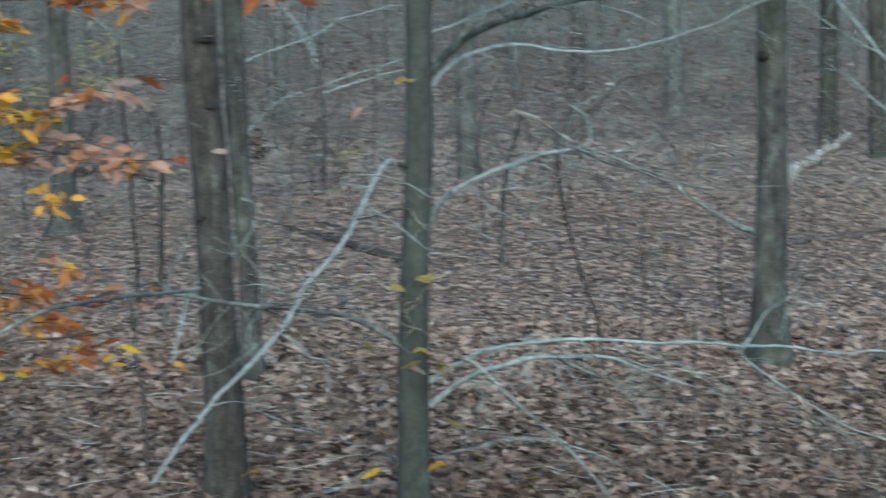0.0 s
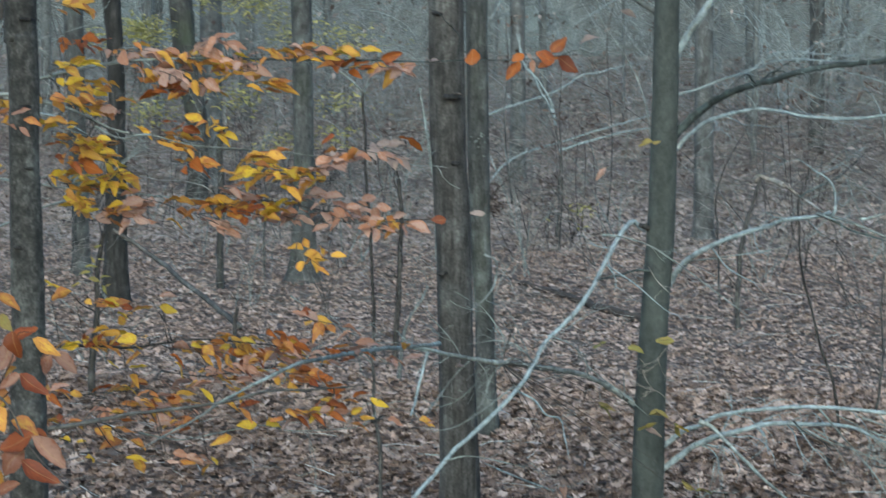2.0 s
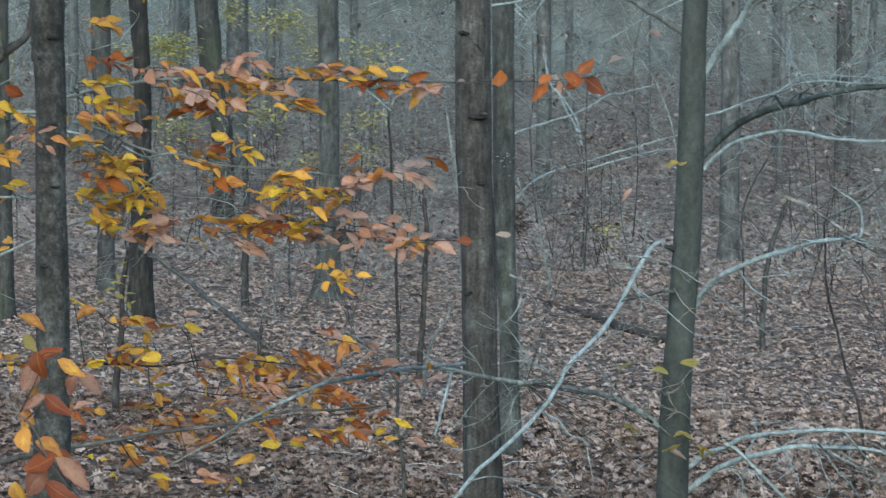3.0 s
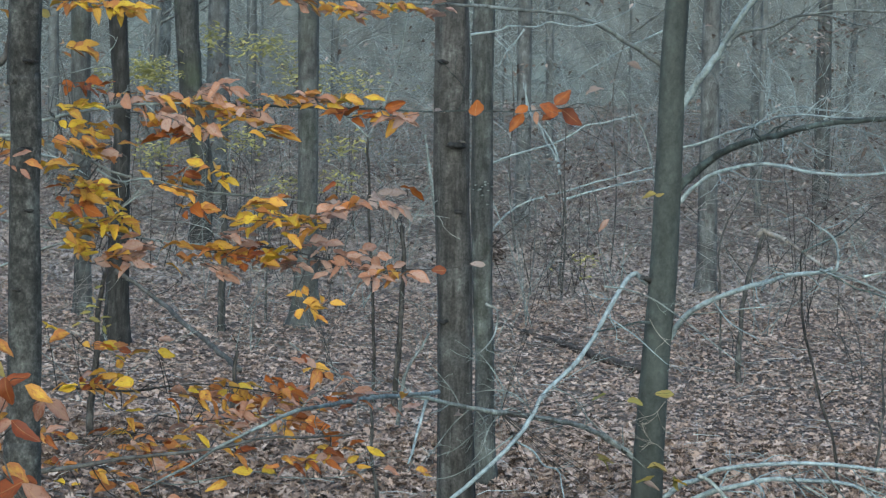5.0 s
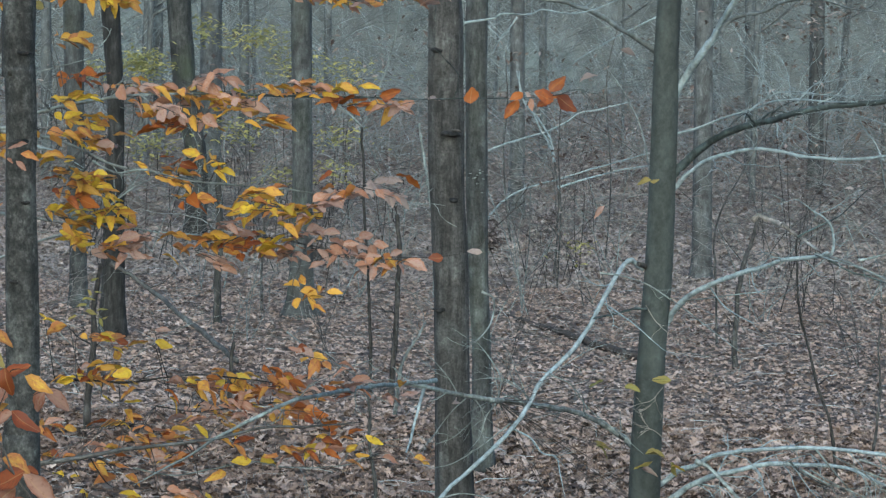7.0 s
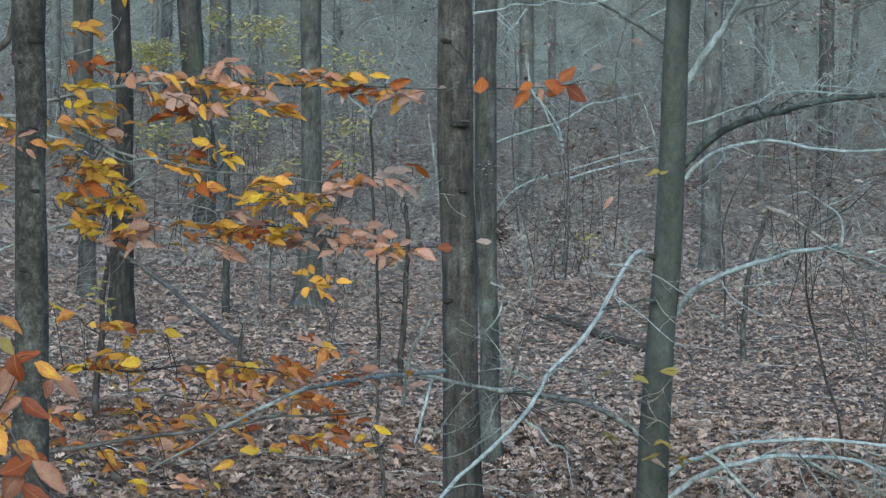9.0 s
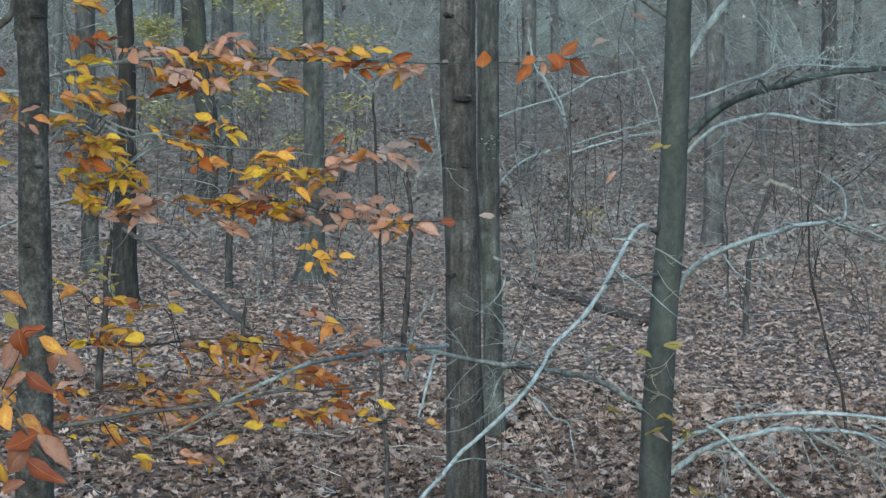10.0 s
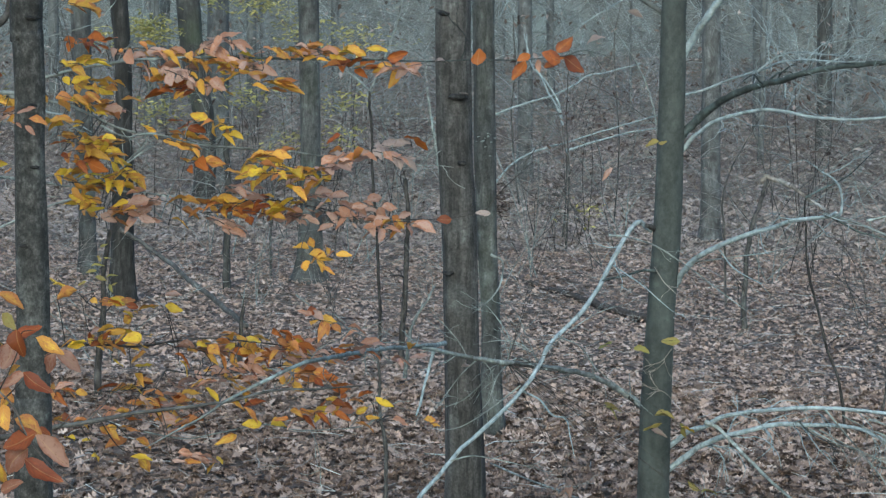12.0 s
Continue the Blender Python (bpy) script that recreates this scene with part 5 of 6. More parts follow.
fallen("thin dark branch on leaves", [(7.07, 26.16, 0.05), (7.4, 26.37, 0.05), (7.9, 26.67, 0.05), (8.57, 27.28, 0.05)], 0.03, 0.02, DEADWOOD, "fallen_branch", 8, 3)
fallen("thin dead branch on leaves", [(6.59, 26.71, 0.05), (7.01, 25.92, 0.05), (7.47, 25.64, 0.05), (7.96, 25.3, 0.05)], 0.02, 0.015, DEADWOOD, "fallen_branch", 8, 3)
fallen("dark rotten log in leaves", [(-1.73, 34.82, 0.05), (-1.31, 35.17, 0.05), (-0.86, 34.79, 0.05), (-0.58, 33.9, 0.05)], 0.08, 0.06, ROTTEN)

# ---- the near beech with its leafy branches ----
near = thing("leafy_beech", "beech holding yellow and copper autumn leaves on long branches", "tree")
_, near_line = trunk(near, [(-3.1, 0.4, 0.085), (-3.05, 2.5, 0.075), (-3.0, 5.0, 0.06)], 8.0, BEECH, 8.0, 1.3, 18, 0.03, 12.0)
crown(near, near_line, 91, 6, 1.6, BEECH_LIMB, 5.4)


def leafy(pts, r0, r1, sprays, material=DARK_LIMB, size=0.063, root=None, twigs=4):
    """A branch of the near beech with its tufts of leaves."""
    if root:
        pts = [root] + pts
    ob, line = bough(near, pts, r0, r1, material, sides=6, twigs=twigs, reach=0.25)
    for q, n, wide, high, kinds in sprays:
        spray(ob, line, q, n, wide, high, kinds, 0.075 if q[1] > 7.8 else size)
    return ob


M = 0.00174
leafy([(-1.404, 7, 3.421), (-1.248, 7, 3.454), (-1.109, 7, 3.492), (-0.971, 7, 3.522), (-0.849, 7, 3.537), (-0.711, 7, 3.542)], 0.0069, 0.0045, [
    ((-1.117, 7.1, 3.68), 3, 30*M, 8*M, "O"), ((-1.105, 7.2, 3.569), 3, 25*M, 10*M, "R"), ((-1.394, 7, 3.426), 4, 30*M, 18*M, "Y"), ((-1.403, 7, 3.504), 1, 10*M, 10*M, "R"),
    ((-1.108, 7, 3.509), 5, 25*M, 12*M, "Y"), ((-1.073, 7, 3.449), 4, 22*M, 12*M, "YO"), ((-1.098, 7, 3.399), 4, 28*M, 10*M, "YO"), ((-1.308, 7, 3.357), 4, 25*M, 12*M, "OP"),
    ((-0.91, 7, 3.549), 4, 40*M, 8*M, "PO"), ((-0.883, 7, 3.489), 3, 22*M, 12*M, "O"), ((-0.745, 7, 3.545), 5, 28*M, 10*M, "YO"), ((-0.805, 7, 3.5), 3, 20*M, 12*M, "P"),
    ((-0.787, 7, 3.457), 4, 28*M, 8*M, "OR"), ((-0.701, 7, 3.468), 4, 18*M, 14*M, "OP"), ((-0.72, 7, 3.592), 2, 14*M, 5*M, "W")], TWIG, root=(-3.0, 8.0, 3.5))
tip = leafy([(-0.714, 7, 3.542), (-0.538, 7.014, 3.541), (-0.365, 7.029, 3.541), (-0.191, 7.043, 3.544), (-0.017, 7.057, 3.541), (0.105, 7.071, 3.548), (0.263, 7.086, 3.552), (0.395, 7.1, 3.565)], 0.0042, 0.0016, [
    ((-0.659, 7, 3.57), 4, 38*M, 10*M, "P"), ((-0.606, 7, 3.522), 7, 38*M, 16*M, "PPY"), ((-0.501, 7, 3.482), 3, 16*M, 14*M, "O"), ((-0.485, 7, 3.56), 3, 20*M, 6*M, "O"),
    ((-0.381, 7, 3.563), 4, 20*M, 6*M, "PO"), ((-0.286, 7, 3.56), 4, 28*M, 6*M, "OY"), ((-0.242, 7, 3.532), 3, 18*M, 10*M, "RO"), ((-0.156, 7, 3.551), 2, 18*M, 5*M, "R"),
    ((-0.086, 7, 3.522), 4, 24*M, 10*M, "OP"), ((0, 7, 3.543), 1, 3*M, 3*M, "W")], DARK_LIMB, twigs=2)
for q, kind, wide, face in (
    (((0.131, 7, 3.535), (0.126, 7, 3.586)), "R", 1.7, 1.3), (((0.288, 7.05, 3.572), (0.25, 7.05, 3.546)), "R", 1.2, 1.1), (((0.271, 7, 3.552), (0.235, 7, 3.488)), "R", 0.9, 1.2), (((0.385, 7.05, 3.551), (0.323, 7.05, 3.573)), "R", 1.4, 1.0),
    (((0.372, 7, 3.575), (0.413, 7, 3.63)), "R", 1.1, 1.2), (((0.392, 7.1, 3.558), (0.464, 7.1, 3.52)), "R", 1.2, 1.1), (((0.368, 7.1, 3.547), (0.336, 7.1, 3.526)), "R", 1.3, 1.0), (((0.312, 7.1, 3.553), (0.324, 7.1, 3.512)), "P", 0.9, 1.1),
    (((0.315, 7.1, 3.555), (0.298, 7.1, 3.572)), "W", 1.2, 0.9), (((0.402, 7.15, 3.555), (0.358, 7.15, 3.564)), "R", 0.8, 0.6)):
    set_leaf(tip, *q, kind, wide, face, 2)
leafy([(-1.318, 7.1, 3.404), (-1.195, 7.1, 3.389), (-1.106, 7.1, 3.365), (-1, 7.1, 3.315), (-0.894, 7.1, 3.295), (-0.805, 7.1, 3.284), (-0.681, 7.1, 3.261)], 0.0054, 0.0036, [
    ((-1.428, 7, 3.295), 6, 30*M, 16*M, "Y"), ((-1.097, 7, 3.309), 5, 32*M, 12*M, "YO"), ((-1.071, 7, 3.249), 8, 28*M, 16*M, "ORY"), ((-1.029, 7, 3.268), 4, 28*M, 12*M, "YO"),
    ((-0.925, 7, 3.315), 2, 12*M, 6*M, "Y"), ((-0.83, 7, 3.352), 1, 6*M, 6*M, "R"), ((-0.76, 7, 3.345), 2, 12*M, 6*M, "R"), ((-0.794, 7, 3.28), 5, 38*M, 10*M, "O"), ((-0.664, 7, 3.33), 3, 14*M, 10*M, "OY"),
    ((-0.723, 7, 3.22), 3, 14*M, 8*M, "RO"), ((-1.041, 7.2, 3.374), 3, 20*M, 10*M, "PO"), ((-1.015, 7.2, 3.397), 2, 12*M, 8*M, "O")], TWIG)
leafy([(-0.685, 7.1, 3.261), (-0.54, 7.1, 3.251), (-0.433, 7.1, 3.246), (-0.327, 7.1, 3.235), (-0.186, 7.1, 3.244), (-0.072, 7.1, 3.271)], 0.0036, 0.0018, [
    ((-0.523, 7, 3.243), 3, 18*M, 6*M, "O"), ((-0.505, 7, 3.194), 5, 24*M, 10*M, "YO"), ((-0.427, 7, 3.214), 3, 18*M, 10*M, "Y"), ((-0.443, 7, 3.161), 2, 14*M, 8*M, "YO"),
    ((-0.374, 7, 3.18), 4, 18*M, 14*M, "PY"), ((-0.322, 7, 3.22), 3, 18*M, 6*M, "P"), ((-0.289, 7, 3.31), 1, 5*M, 5*M, "R"), ((-0.323, 7, 3.269), 1, 6*M, 6*M, "W"),
    ((-0.236, 7, 3.25), 3, 20*M, 8*M, "OP"), ((-0.132, 7, 3.269), 4, 24*M, 10*M, "PW"), ((-0.077, 7, 3.301), 2, 14*M, 6*M, "PR")], TWIG, twigs=2)
leafy([(-1.515, 7.2, 3.133), (-1.371, 7.2, 3.141), (-1.227, 7.2, 3.123), (-1.084, 7.2, 3.108), (-0.94, 7.2, 3.103), (-0.832, 7.2, 3.091), (-0.688, 7.2, 3.086), (-0.544, 7.2, 3.09)], 0.0045, 0.0024, [
    ((-1.016, 7.1, 3.164), 4, 24*M, 14*M, "Y"), ((-1.077, 7.1, 3.161), 7, 34*M, 14*M, "YOY"), ((-0.972, 7.1, 3.156), 2, 12*M, 8*M, "Y"), ((-1.393, 7.1, 3.179), 2, 14*M, 6*M, "Y"), ((-1.37, 7.1, 3.155), 2, 20*M, 10*M, "YO"),
    ((-1.068, 7.1, 3.088), 3, 18*M, 8*M, "Y"), ((-1.103, 7.1, 3.05), 2, 18*M, 6*M, "Y"), ((-0.935, 7.1, 3.073), 2, 14*M, 8*M, "Y"), ((-0.874, 7.1, 3.105), 3, 20*M, 10*M, "P"), ((-0.962, 7.1, 3.041), 3, 18*M, 10*M, "PO"),
    ((-0.917, 7.1, 3.029), 2, 12*M, 10*M, "P"), ((-0.811, 7.1, 3.045), 2, 12*M, 6*M, "O"), ((-0.794, 7.1, 3.095), 2, 18*M, 6*M, "Y"), ((-0.617, 7.1, 3.13), 3, 18*M, 10*M, "PY"), ((-0.661, 7.1, 3.072), 5, 28*M, 10*M, "O"), ((-1.369, 7.1, 2.994), 2, 22*M, 6*M, "Y")], TWIG, root=(-3.06, 8.0, 3.0))
mid_tip = leafy([(-0.548, 7.2, 3.09), (-0.436, 7.2, 3.075), (-0.274, 7.2, 3.048), (-0.112, 7.2, 3.034), (0.032, 7.2, 3.038), (0.184, 7.2, 3.06)], 0.0024, 0.0012, [
    ((-0.554, 7.1, 3.083), 5, 24*M, 10*M, "OR"), ((-0.66, 7.1, 3.018), 3, 22*M, 12*M, "P"), ((-0.466, 7.1, 3.093), 3, 18*M, 8*M, "YP"), ((-0.456, 7.1, 3.05), 4, 24*M, 10*M, "P"), ((-0.36, 7.1, 3.083), 5, 24*M, 14*M, "PPO"),
    ((-0.288, 7.1, 3.063), 4, 22*M, 10*M, "P"), ((-0.199, 7.1, 3.048), 4, 18*M, 12*M, "P"), ((-0.093, 7.1, 3.042), 3, 18*M, 10*M, "PO"), ((-0.18, 7.1, 2.995), 2, 8*M, 12*M, "P"), ((-0.371, 7.1, 2.936), 3, 18*M, 8*M, "O"),
    ((-0.312, 7.1, 2.933), 2, 16*M, 6*M, "RO")], STEM, twigs=2)
for q, kind, wide, face in (
    (((-1.088, 6.2, 3.422), (-1.143, 6.2, 3.411)), "D", 0.75, 0.8),
    (((-1.109, 6.2, 3.391), (-1.056, 6.2, 3.383)), "O", 0.7, 0.8),
    (((-1.062, 6.25, 3.386), (-1.0, 6.25, 3.4)), "O", 0.7, 0.7),
    (((-1.11, 6.15, 3.378), (-1.081, 6.15, 3.355)), "D", 0.9, 1.0),
    (((-1.146, 6.2, 3.38), (-1.127, 6.2, 3.369)), "D", 0.9, 0.9)):
    set_leaf(mid_tip, *q, kind, wide, face)
set_leaf(mid_tip, (0.058, 7.1, 3.049), (0.01, 7.1, 3.041), "R", 1.2, 1.2, 2)
set_leaf(mid_tip, (0.18, 7.1, 3.069), (0.13, 7.1, 3.067), "W", 0.8, 1.0, 2)
# lower branches, a little farther
N = 0.0021
leafy([(-1.743, 8.4, 2.376), (-1.553, 8.4, 2.391), (-1.258, 8.4, 2.41), (-1.089, 8.4, 2.408), (-0.962, 8.4, 2.428), (-0.836, 8.4, 2.442), (-0.688, 8.4, 2.435), (-0.54, 8.4, 2.418), (-0.412, 8.4, 2.368)], 0.0052, 0.0024, [
    ((-1.237, 8.4, 2.421), 4, 28*N, 12*N, "OY"), ((-1.153, 8.4, 2.483), 4, 18*N, 12*N, "Y"), ((-1.078, 8.4, 2.393), 2, 14*N, 8*N, "YO"), ((-1.185, 8.4, 2.571), 3, 28*N, 8*N, "OY"), ((-0.951, 8.4, 2.396), 2, 10*N, 8*N, "R"), ((-0.94, 8.4, 2.354), 1, 8*N, 6*N, "Y"),
    ((-1.194, 8.4, 2.347), 1, 6*N, 6*N, "Y"), ((-1.119, 8.4, 2.317), 2, 12*N, 8*N, "YP"), ((-0.793, 8.4, 2.415), 6, 26*N, 14*N, "Y"), ((-0.678, 8.4, 2.457), 2, 12*N, 6*N, "Y"), ((-0.561, 8.4, 2.439), 4, 28*N, 10*N, "OY"), ((-0.624, 8.4, 2.377), 6, 38*N, 12*N, "PO"), ((-0.751, 8.4, 2.444), 2, 14*N, 6*N, "O"),
    ((-1.638, 8.4, 2.41), 3, 25*N, 10*N, "Y"), ((-1.374, 8.2, 2.674), 2, 14*N, 5*N, "Y"), ((-1.281, 8.2, 2.643), 1, 5*N, 10*N, "O"), ((-0.973, 8.2, 2.637), 1, 5*N, 5*N, "P"), ((-0.982, 8.2, 2.58), 1, 5*N, 5*N, "Y")], STEM, root=(-3.08, 8.0, 2.1))
leafy([(-1.706, 8.127, 2.057), (-1.542, 8.127, 2.108), (-1.378, 8.127, 2.145), (-1.214, 8.127, 2.175), (-1.071, 8.127, 2.21), (-0.907, 8.127, 2.231), (-0.764, 8.127, 2.249), (-0.56, 8.127, 2.3), (-0.397, 8.127, 2.311), (-0.203, 8.127, 2.334)], 0.0118, 0.0034, [
    ((-1.377, 8.5, 2.108), 3, 24*N, 8*N, "O"), ((-1.333, 8.5, 2.022), 2, 18*N, 10*N, "Y"), ((-1.269, 8.5, 1.987), 1, 8*N, 6*N, "Y"), ((-1.195, 8.5, 2.091), 4, 18*N, 18*N, "Y"), ((-1.129, 8.5, 2.023), 2, 10*N, 8*N, "O"), ((-1.013, 8.5, 2.183), 5, 36*N, 10*N, "OP"),
    ((-1.055, 8.5, 2.106), 2, 14*N, 8*N, "O"), ((-0.927, 8.5, 2.131), 4, 18*N, 10*N, "O"), ((-0.875, 8.5, 2.209), 2, 12*N, 8*N, "Y"), ((-0.756, 8.5, 2.179), 2, 18*N, 8*N, "Y"), ((-0.747, 8.5, 2.245), 2, 8*N, 6*N, "Y"), ((-0.67, 8.5, 2.171), 2, 18*N, 8*N, "RO"),
    ((-0.882, 8.5, 1.991), 3, 18*N, 8*N, "Y"), ((-0.817, 8.5, 1.96), 2, 12*N, 6*N, "Y"), ((-0.501, 8.5, 2.284), 3, 22*N, 8*N, "YO"), ((-0.416, 8.5, 2.307), 3, 18*N, 10*N, "PR"), ((-0.34, 8.5, 2.244), 2, 16*N, 8*N, "R"), ((-1.118, 8.5, 1.974), 2, 14*N, 6*N, "Y")], PALE_STEM, root=(-3.09, 8.0, 1.7))
leafy([(-1.101, 8.7, 2.021), (-0.947, 8.7, 1.998), (-0.794, 8.7, 2.029), (-0.641, 8.7, 2.06), (-0.509, 8.7, 2.041), (-0.312, 8.7, 2.053), (-0.203, 8.7, 2.078)], 0.0035, 0.0019, [
    ((-0.742, 8.6, 2.046), 1, 8*N, 8*N, "Y"), ((-0.634, 8.6, 2.08), 2, 14*N, 8*N, "Y"), ((-0.504, 8.6, 2.123), 3, 18*N, 10*N, "O"), ((-0.375, 8.6, 2.144), 5, 26*N, 12*N, "OY"), ((-0.224, 8.6, 2.179), 2, 12*N, 10*N, "Y"), ((-0.266, 8.6, 2.114), 2, 14*N, 8*N, "O"),
    ((-0.114, 8.6, 2.122), 2, 18*N, 8*N, "PO"), ((-0.044, 8.6, 2.102), 2, 14*N, 10*N, "PO"), ((-0.386, 8.6, 2.181), 2, 14*N, 8*N, "R")], TWIG)
leafy([(-0.513, 8.6, 2.582), (-0.426, 8.6, 2.519), (-0.338, 8.6, 2.473), (-0.229, 8.6, 2.415), (-0.142, 8.6, 2.374)], 0.0028, 0.0017, [
    ((-0.399, 8.5, 2.517), 3, 20*N, 7*N, "OR"), ((-0.438, 8.5, 2.551), 1, 4*N, 4*N, "R"), ((-0.292, 8.5, 2.469), 2, 18*N, 8*N, "P"), ((-0.205, 8.5, 2.428), 2, 12*N, 6*N, "P"), ((-0.157, 8.5, 2.364), 2, 8*N, 12*N, "P"), ((-0.034, 8.5, 2.393), 2, 16*N, 8*N, "PO")], TWIG)
leafy([(-1.028, 8.8, 2.25), (-0.873, 8.8, 2.232), (-0.696, 8.8, 2.259), (-0.52, 8.8, 2.286), (-0.344, 8.8, 2.335)], 0.0028, 0.0017, [
    ((-1.005, 8.8, 2.183), 4, 30*N, 10*N, "PO"), ((-0.829, 8.8, 2.222), 4, 34*N, 10*N, "PO"), ((-0.696, 8.8, 2.259), 4, 30*N, 8*N, "P"), ((-0.52, 8.8, 2.313), 5, 34*N, 12*N, "P"), ((-0.344, 8.8, 2.358), 3, 24*N, 10*N, "P"), ((-0.455, 8.8, 2.377), 3, 24*N, 8*N, "PO")], STEM)
leafy([(-1.559, 8.8, 2.124), (-1.404, 8.8, 2.139), (-1.227, 8.8, 2.166), (-1.049, 8.8, 2.164)], 0.0028, 0.0017, [
    ((-1.471, 8.8, 2.167), 3, 26*N, 10*N, "PO"), ((-1.205, 8.8, 2.178), 3, 26*N, 10*N, "PY"), ((-1.071, 8.8, 2.132), 3, 22*N, 8*N, "OR")], STEM)
# the tuft of big leaves closest to the stand
tuft = leafy([(-2.1, 6.3, 3.12), (-1.4, 5.0, 3.26), (-1.0, 4.2, 3.3), (-0.84, 3.85, 3.262), (-0.777, 3.7, 3.207), (-0.729, 3.7, 3.124), (-0.689, 3.7, 3.078), (-0.667, 3.7, 3.031), (-0.634, 3.7, 2.987), (-0.576, 3.7, 2.93), (-0.548, 3.7, 2.902)], 0.003, 0.001, [], DEADWOOD, twigs=0, root=(-3.06, 8.0, 2.9))
for q, kind, wide, face in (
    (((-0.68, 3.7, 3.208), (-0.675, 3.7, 3.159)), "C", 1.15, 1.25),
    (((-0.692, 3.74, 3.194), (-0.646, 3.74, 3.205)), "C", 1.15, 0.8),
    (((-0.652, 3.7, 3.192), (-0.602, 3.7, 3.169)), "Y", 0.62, 0.9),
    (((-0.62, 3.72, 3.173), (-0.578, 3.72, 3.135)), "D", 0.9, 1.0),
    (((-0.697, 3.76, 3.179), (-0.721, 3.76, 3.129)), "D", 1.0, 1.2),
    (((-0.63, 3.78, 3.159), (-0.654, 3.78, 3.121)), "D", 1.05, 1.1),
    (((-0.691, 3.78, 3.132), (-0.716, 3.78, 3.122)), "Y", 0.9, 0.8),
    (((-0.671, 3.72, 3.13), (-0.721, 3.72, 3.111)), "D", 0.8, 0.8),
    (((-0.669, 3.68, 3.139), (-0.619, 3.68, 3.105)), "C", 0.9, 0.9),
    (((-0.725, 3.74, 3.098), (-0.692, 3.74, 3.082)), "O", 0.9, 0.8),
    (((-0.706, 3.7, 3.081), (-0.695, 3.7, 3.038)), "Y", 1.3, 1.2)):
    set_leaf(tuft, *q, kind, 1.35 * wide, face)
for q, kind, wide, face in (
    (((-0.69, 3.72, 3.053), (-0.641, 3.72, 3.027)), "O", 0.8, 0.8),
    (((-0.648, 3.7, 3.035), (-0.708, 3.7, 3.011)), "C", 1.0, 0.9),
    (((-0.647, 3.66, 3.037), (-0.585, 3.66, 2.991)), "D", 0.62, 1.0),
    (((-0.663, 3.7, 3.007), (-0.708, 3.7, 2.967)), "D", 1.0, 1.0),
    (((-0.66, 3.64, 3.003), (-0.595, 3.64, 2.965)), "C", 0.85, 0.9),
    (((-0.724, 3.74, 2.981), (-0.712, 3.74, 2.937)), "Y", 1.1, 1.1),
    (((-0.731, 3.82, 3.214), (-0.704, 3.82, 3.189)), "L", 0.8, 0.9),
    (((-0.731, 3.78, 3.253), (-0.683, 3.78, 3.237)), "O", 0.9, 0.8),
    (((-0.636, 3.76, 3.019), (-0.665, 3.76, 3.028)), "C", 0.8, 0.7),
    (((-0.697, 3.75, 3.082), (-0.723, 3.75, 3.053)), "Y", 0.9, 0.9),
    (((-0.71, 3.7, 2.936), (-0.673, 3.7, 2.952)), "D", 0.9, 0.9)):
    set_leaf(tuft, *q, kind, 1.35 * wide, face)
for a in ([(-0.714, 3.72, 3.102), (-0.687, 3.72, 3.16), (-0.678, 3.72, 3.198), (-0.65, 3.72, 3.202)], [(-0.705, 3.72, 3.088), (-0.658, 3.72, 3.137), (-0.635, 3.72, 3.162), (-0.603, 3.72, 3.168)], [(-0.667, 3.7, 3.031), (-0.691, 3.7, 3.049), (-0.738, 3.7, 3.071)]):
    bough(near, a, 0.0012, 0.0007, STEM, "twig", sides=5)
# the branch just above, with its lowest leaves
leafy([(-1.502, 7.3, 3.94), (-1.214, 7.3, 3.898), (-1.034, 7.3, 3.892), (-0.819, 7.3, 3.915), (-0.585, 7.3, 3.907), (-0.387, 7.3, 3.901), (-0.206, 7.3, 3.894), (-0.026, 7.3, 3.891)], 0.0054, 0.0022, [
    ((-1.143, 7.2, 3.839), 3, 14*M, 8*M, "YO"), ((-1.054, 7.2, 3.832), 3, 18*M, 10*M, "OY"), ((-0.991, 7.2, 3.821), 4, 20*M, 10*M, "Y"), ((-0.487, 7.2, 3.869), 2, 14*M, 4*M, "RO"), ((-0.407, 7.2, 3.856), 3, 24*M, 8*M, "OP"), ((-0.309, 7.2, 3.849), 3, 20*M, 7*M, "OY"),
    ((-0.229, 7.2, 3.853), 3, 18*M, 12*M, "OP"), ((-0.113, 7.2, 3.854), 4, 20*M, 10*M, "YO"), ((-0.033, 7.2, 3.857), 3, 20*M, 6*M, "P"), ((-1.216, 7.2, 3.79), 1, 5*M, 5*M, "L"), ((-1.364, 7.2, 3.811), 2, 8*M, 14*M, "O")], DARK_LIMB, root=(-3.0, 8.0, 4.1))
# bare grey twigs among the leaves
bough(near, [(-1.196, 7, 3.36), (-1.149, 6.98, 3.34), (-1.099, 6.96, 3.316), (-1.049, 6.95, 3.299)], 0.0022, 0.0013, TWIG, "twig", sides=5, twigs=2, reach=0.12)
bough(near, [(-0.946, 7, 3.219), (-0.919, 6.98, 3.242), (-0.884, 6.97, 3.263), (-0.841, 6.96, 3.275)], 0.0022, 0.0013, TWIG, "twig", sides=5, twigs=1, reach=0.1)
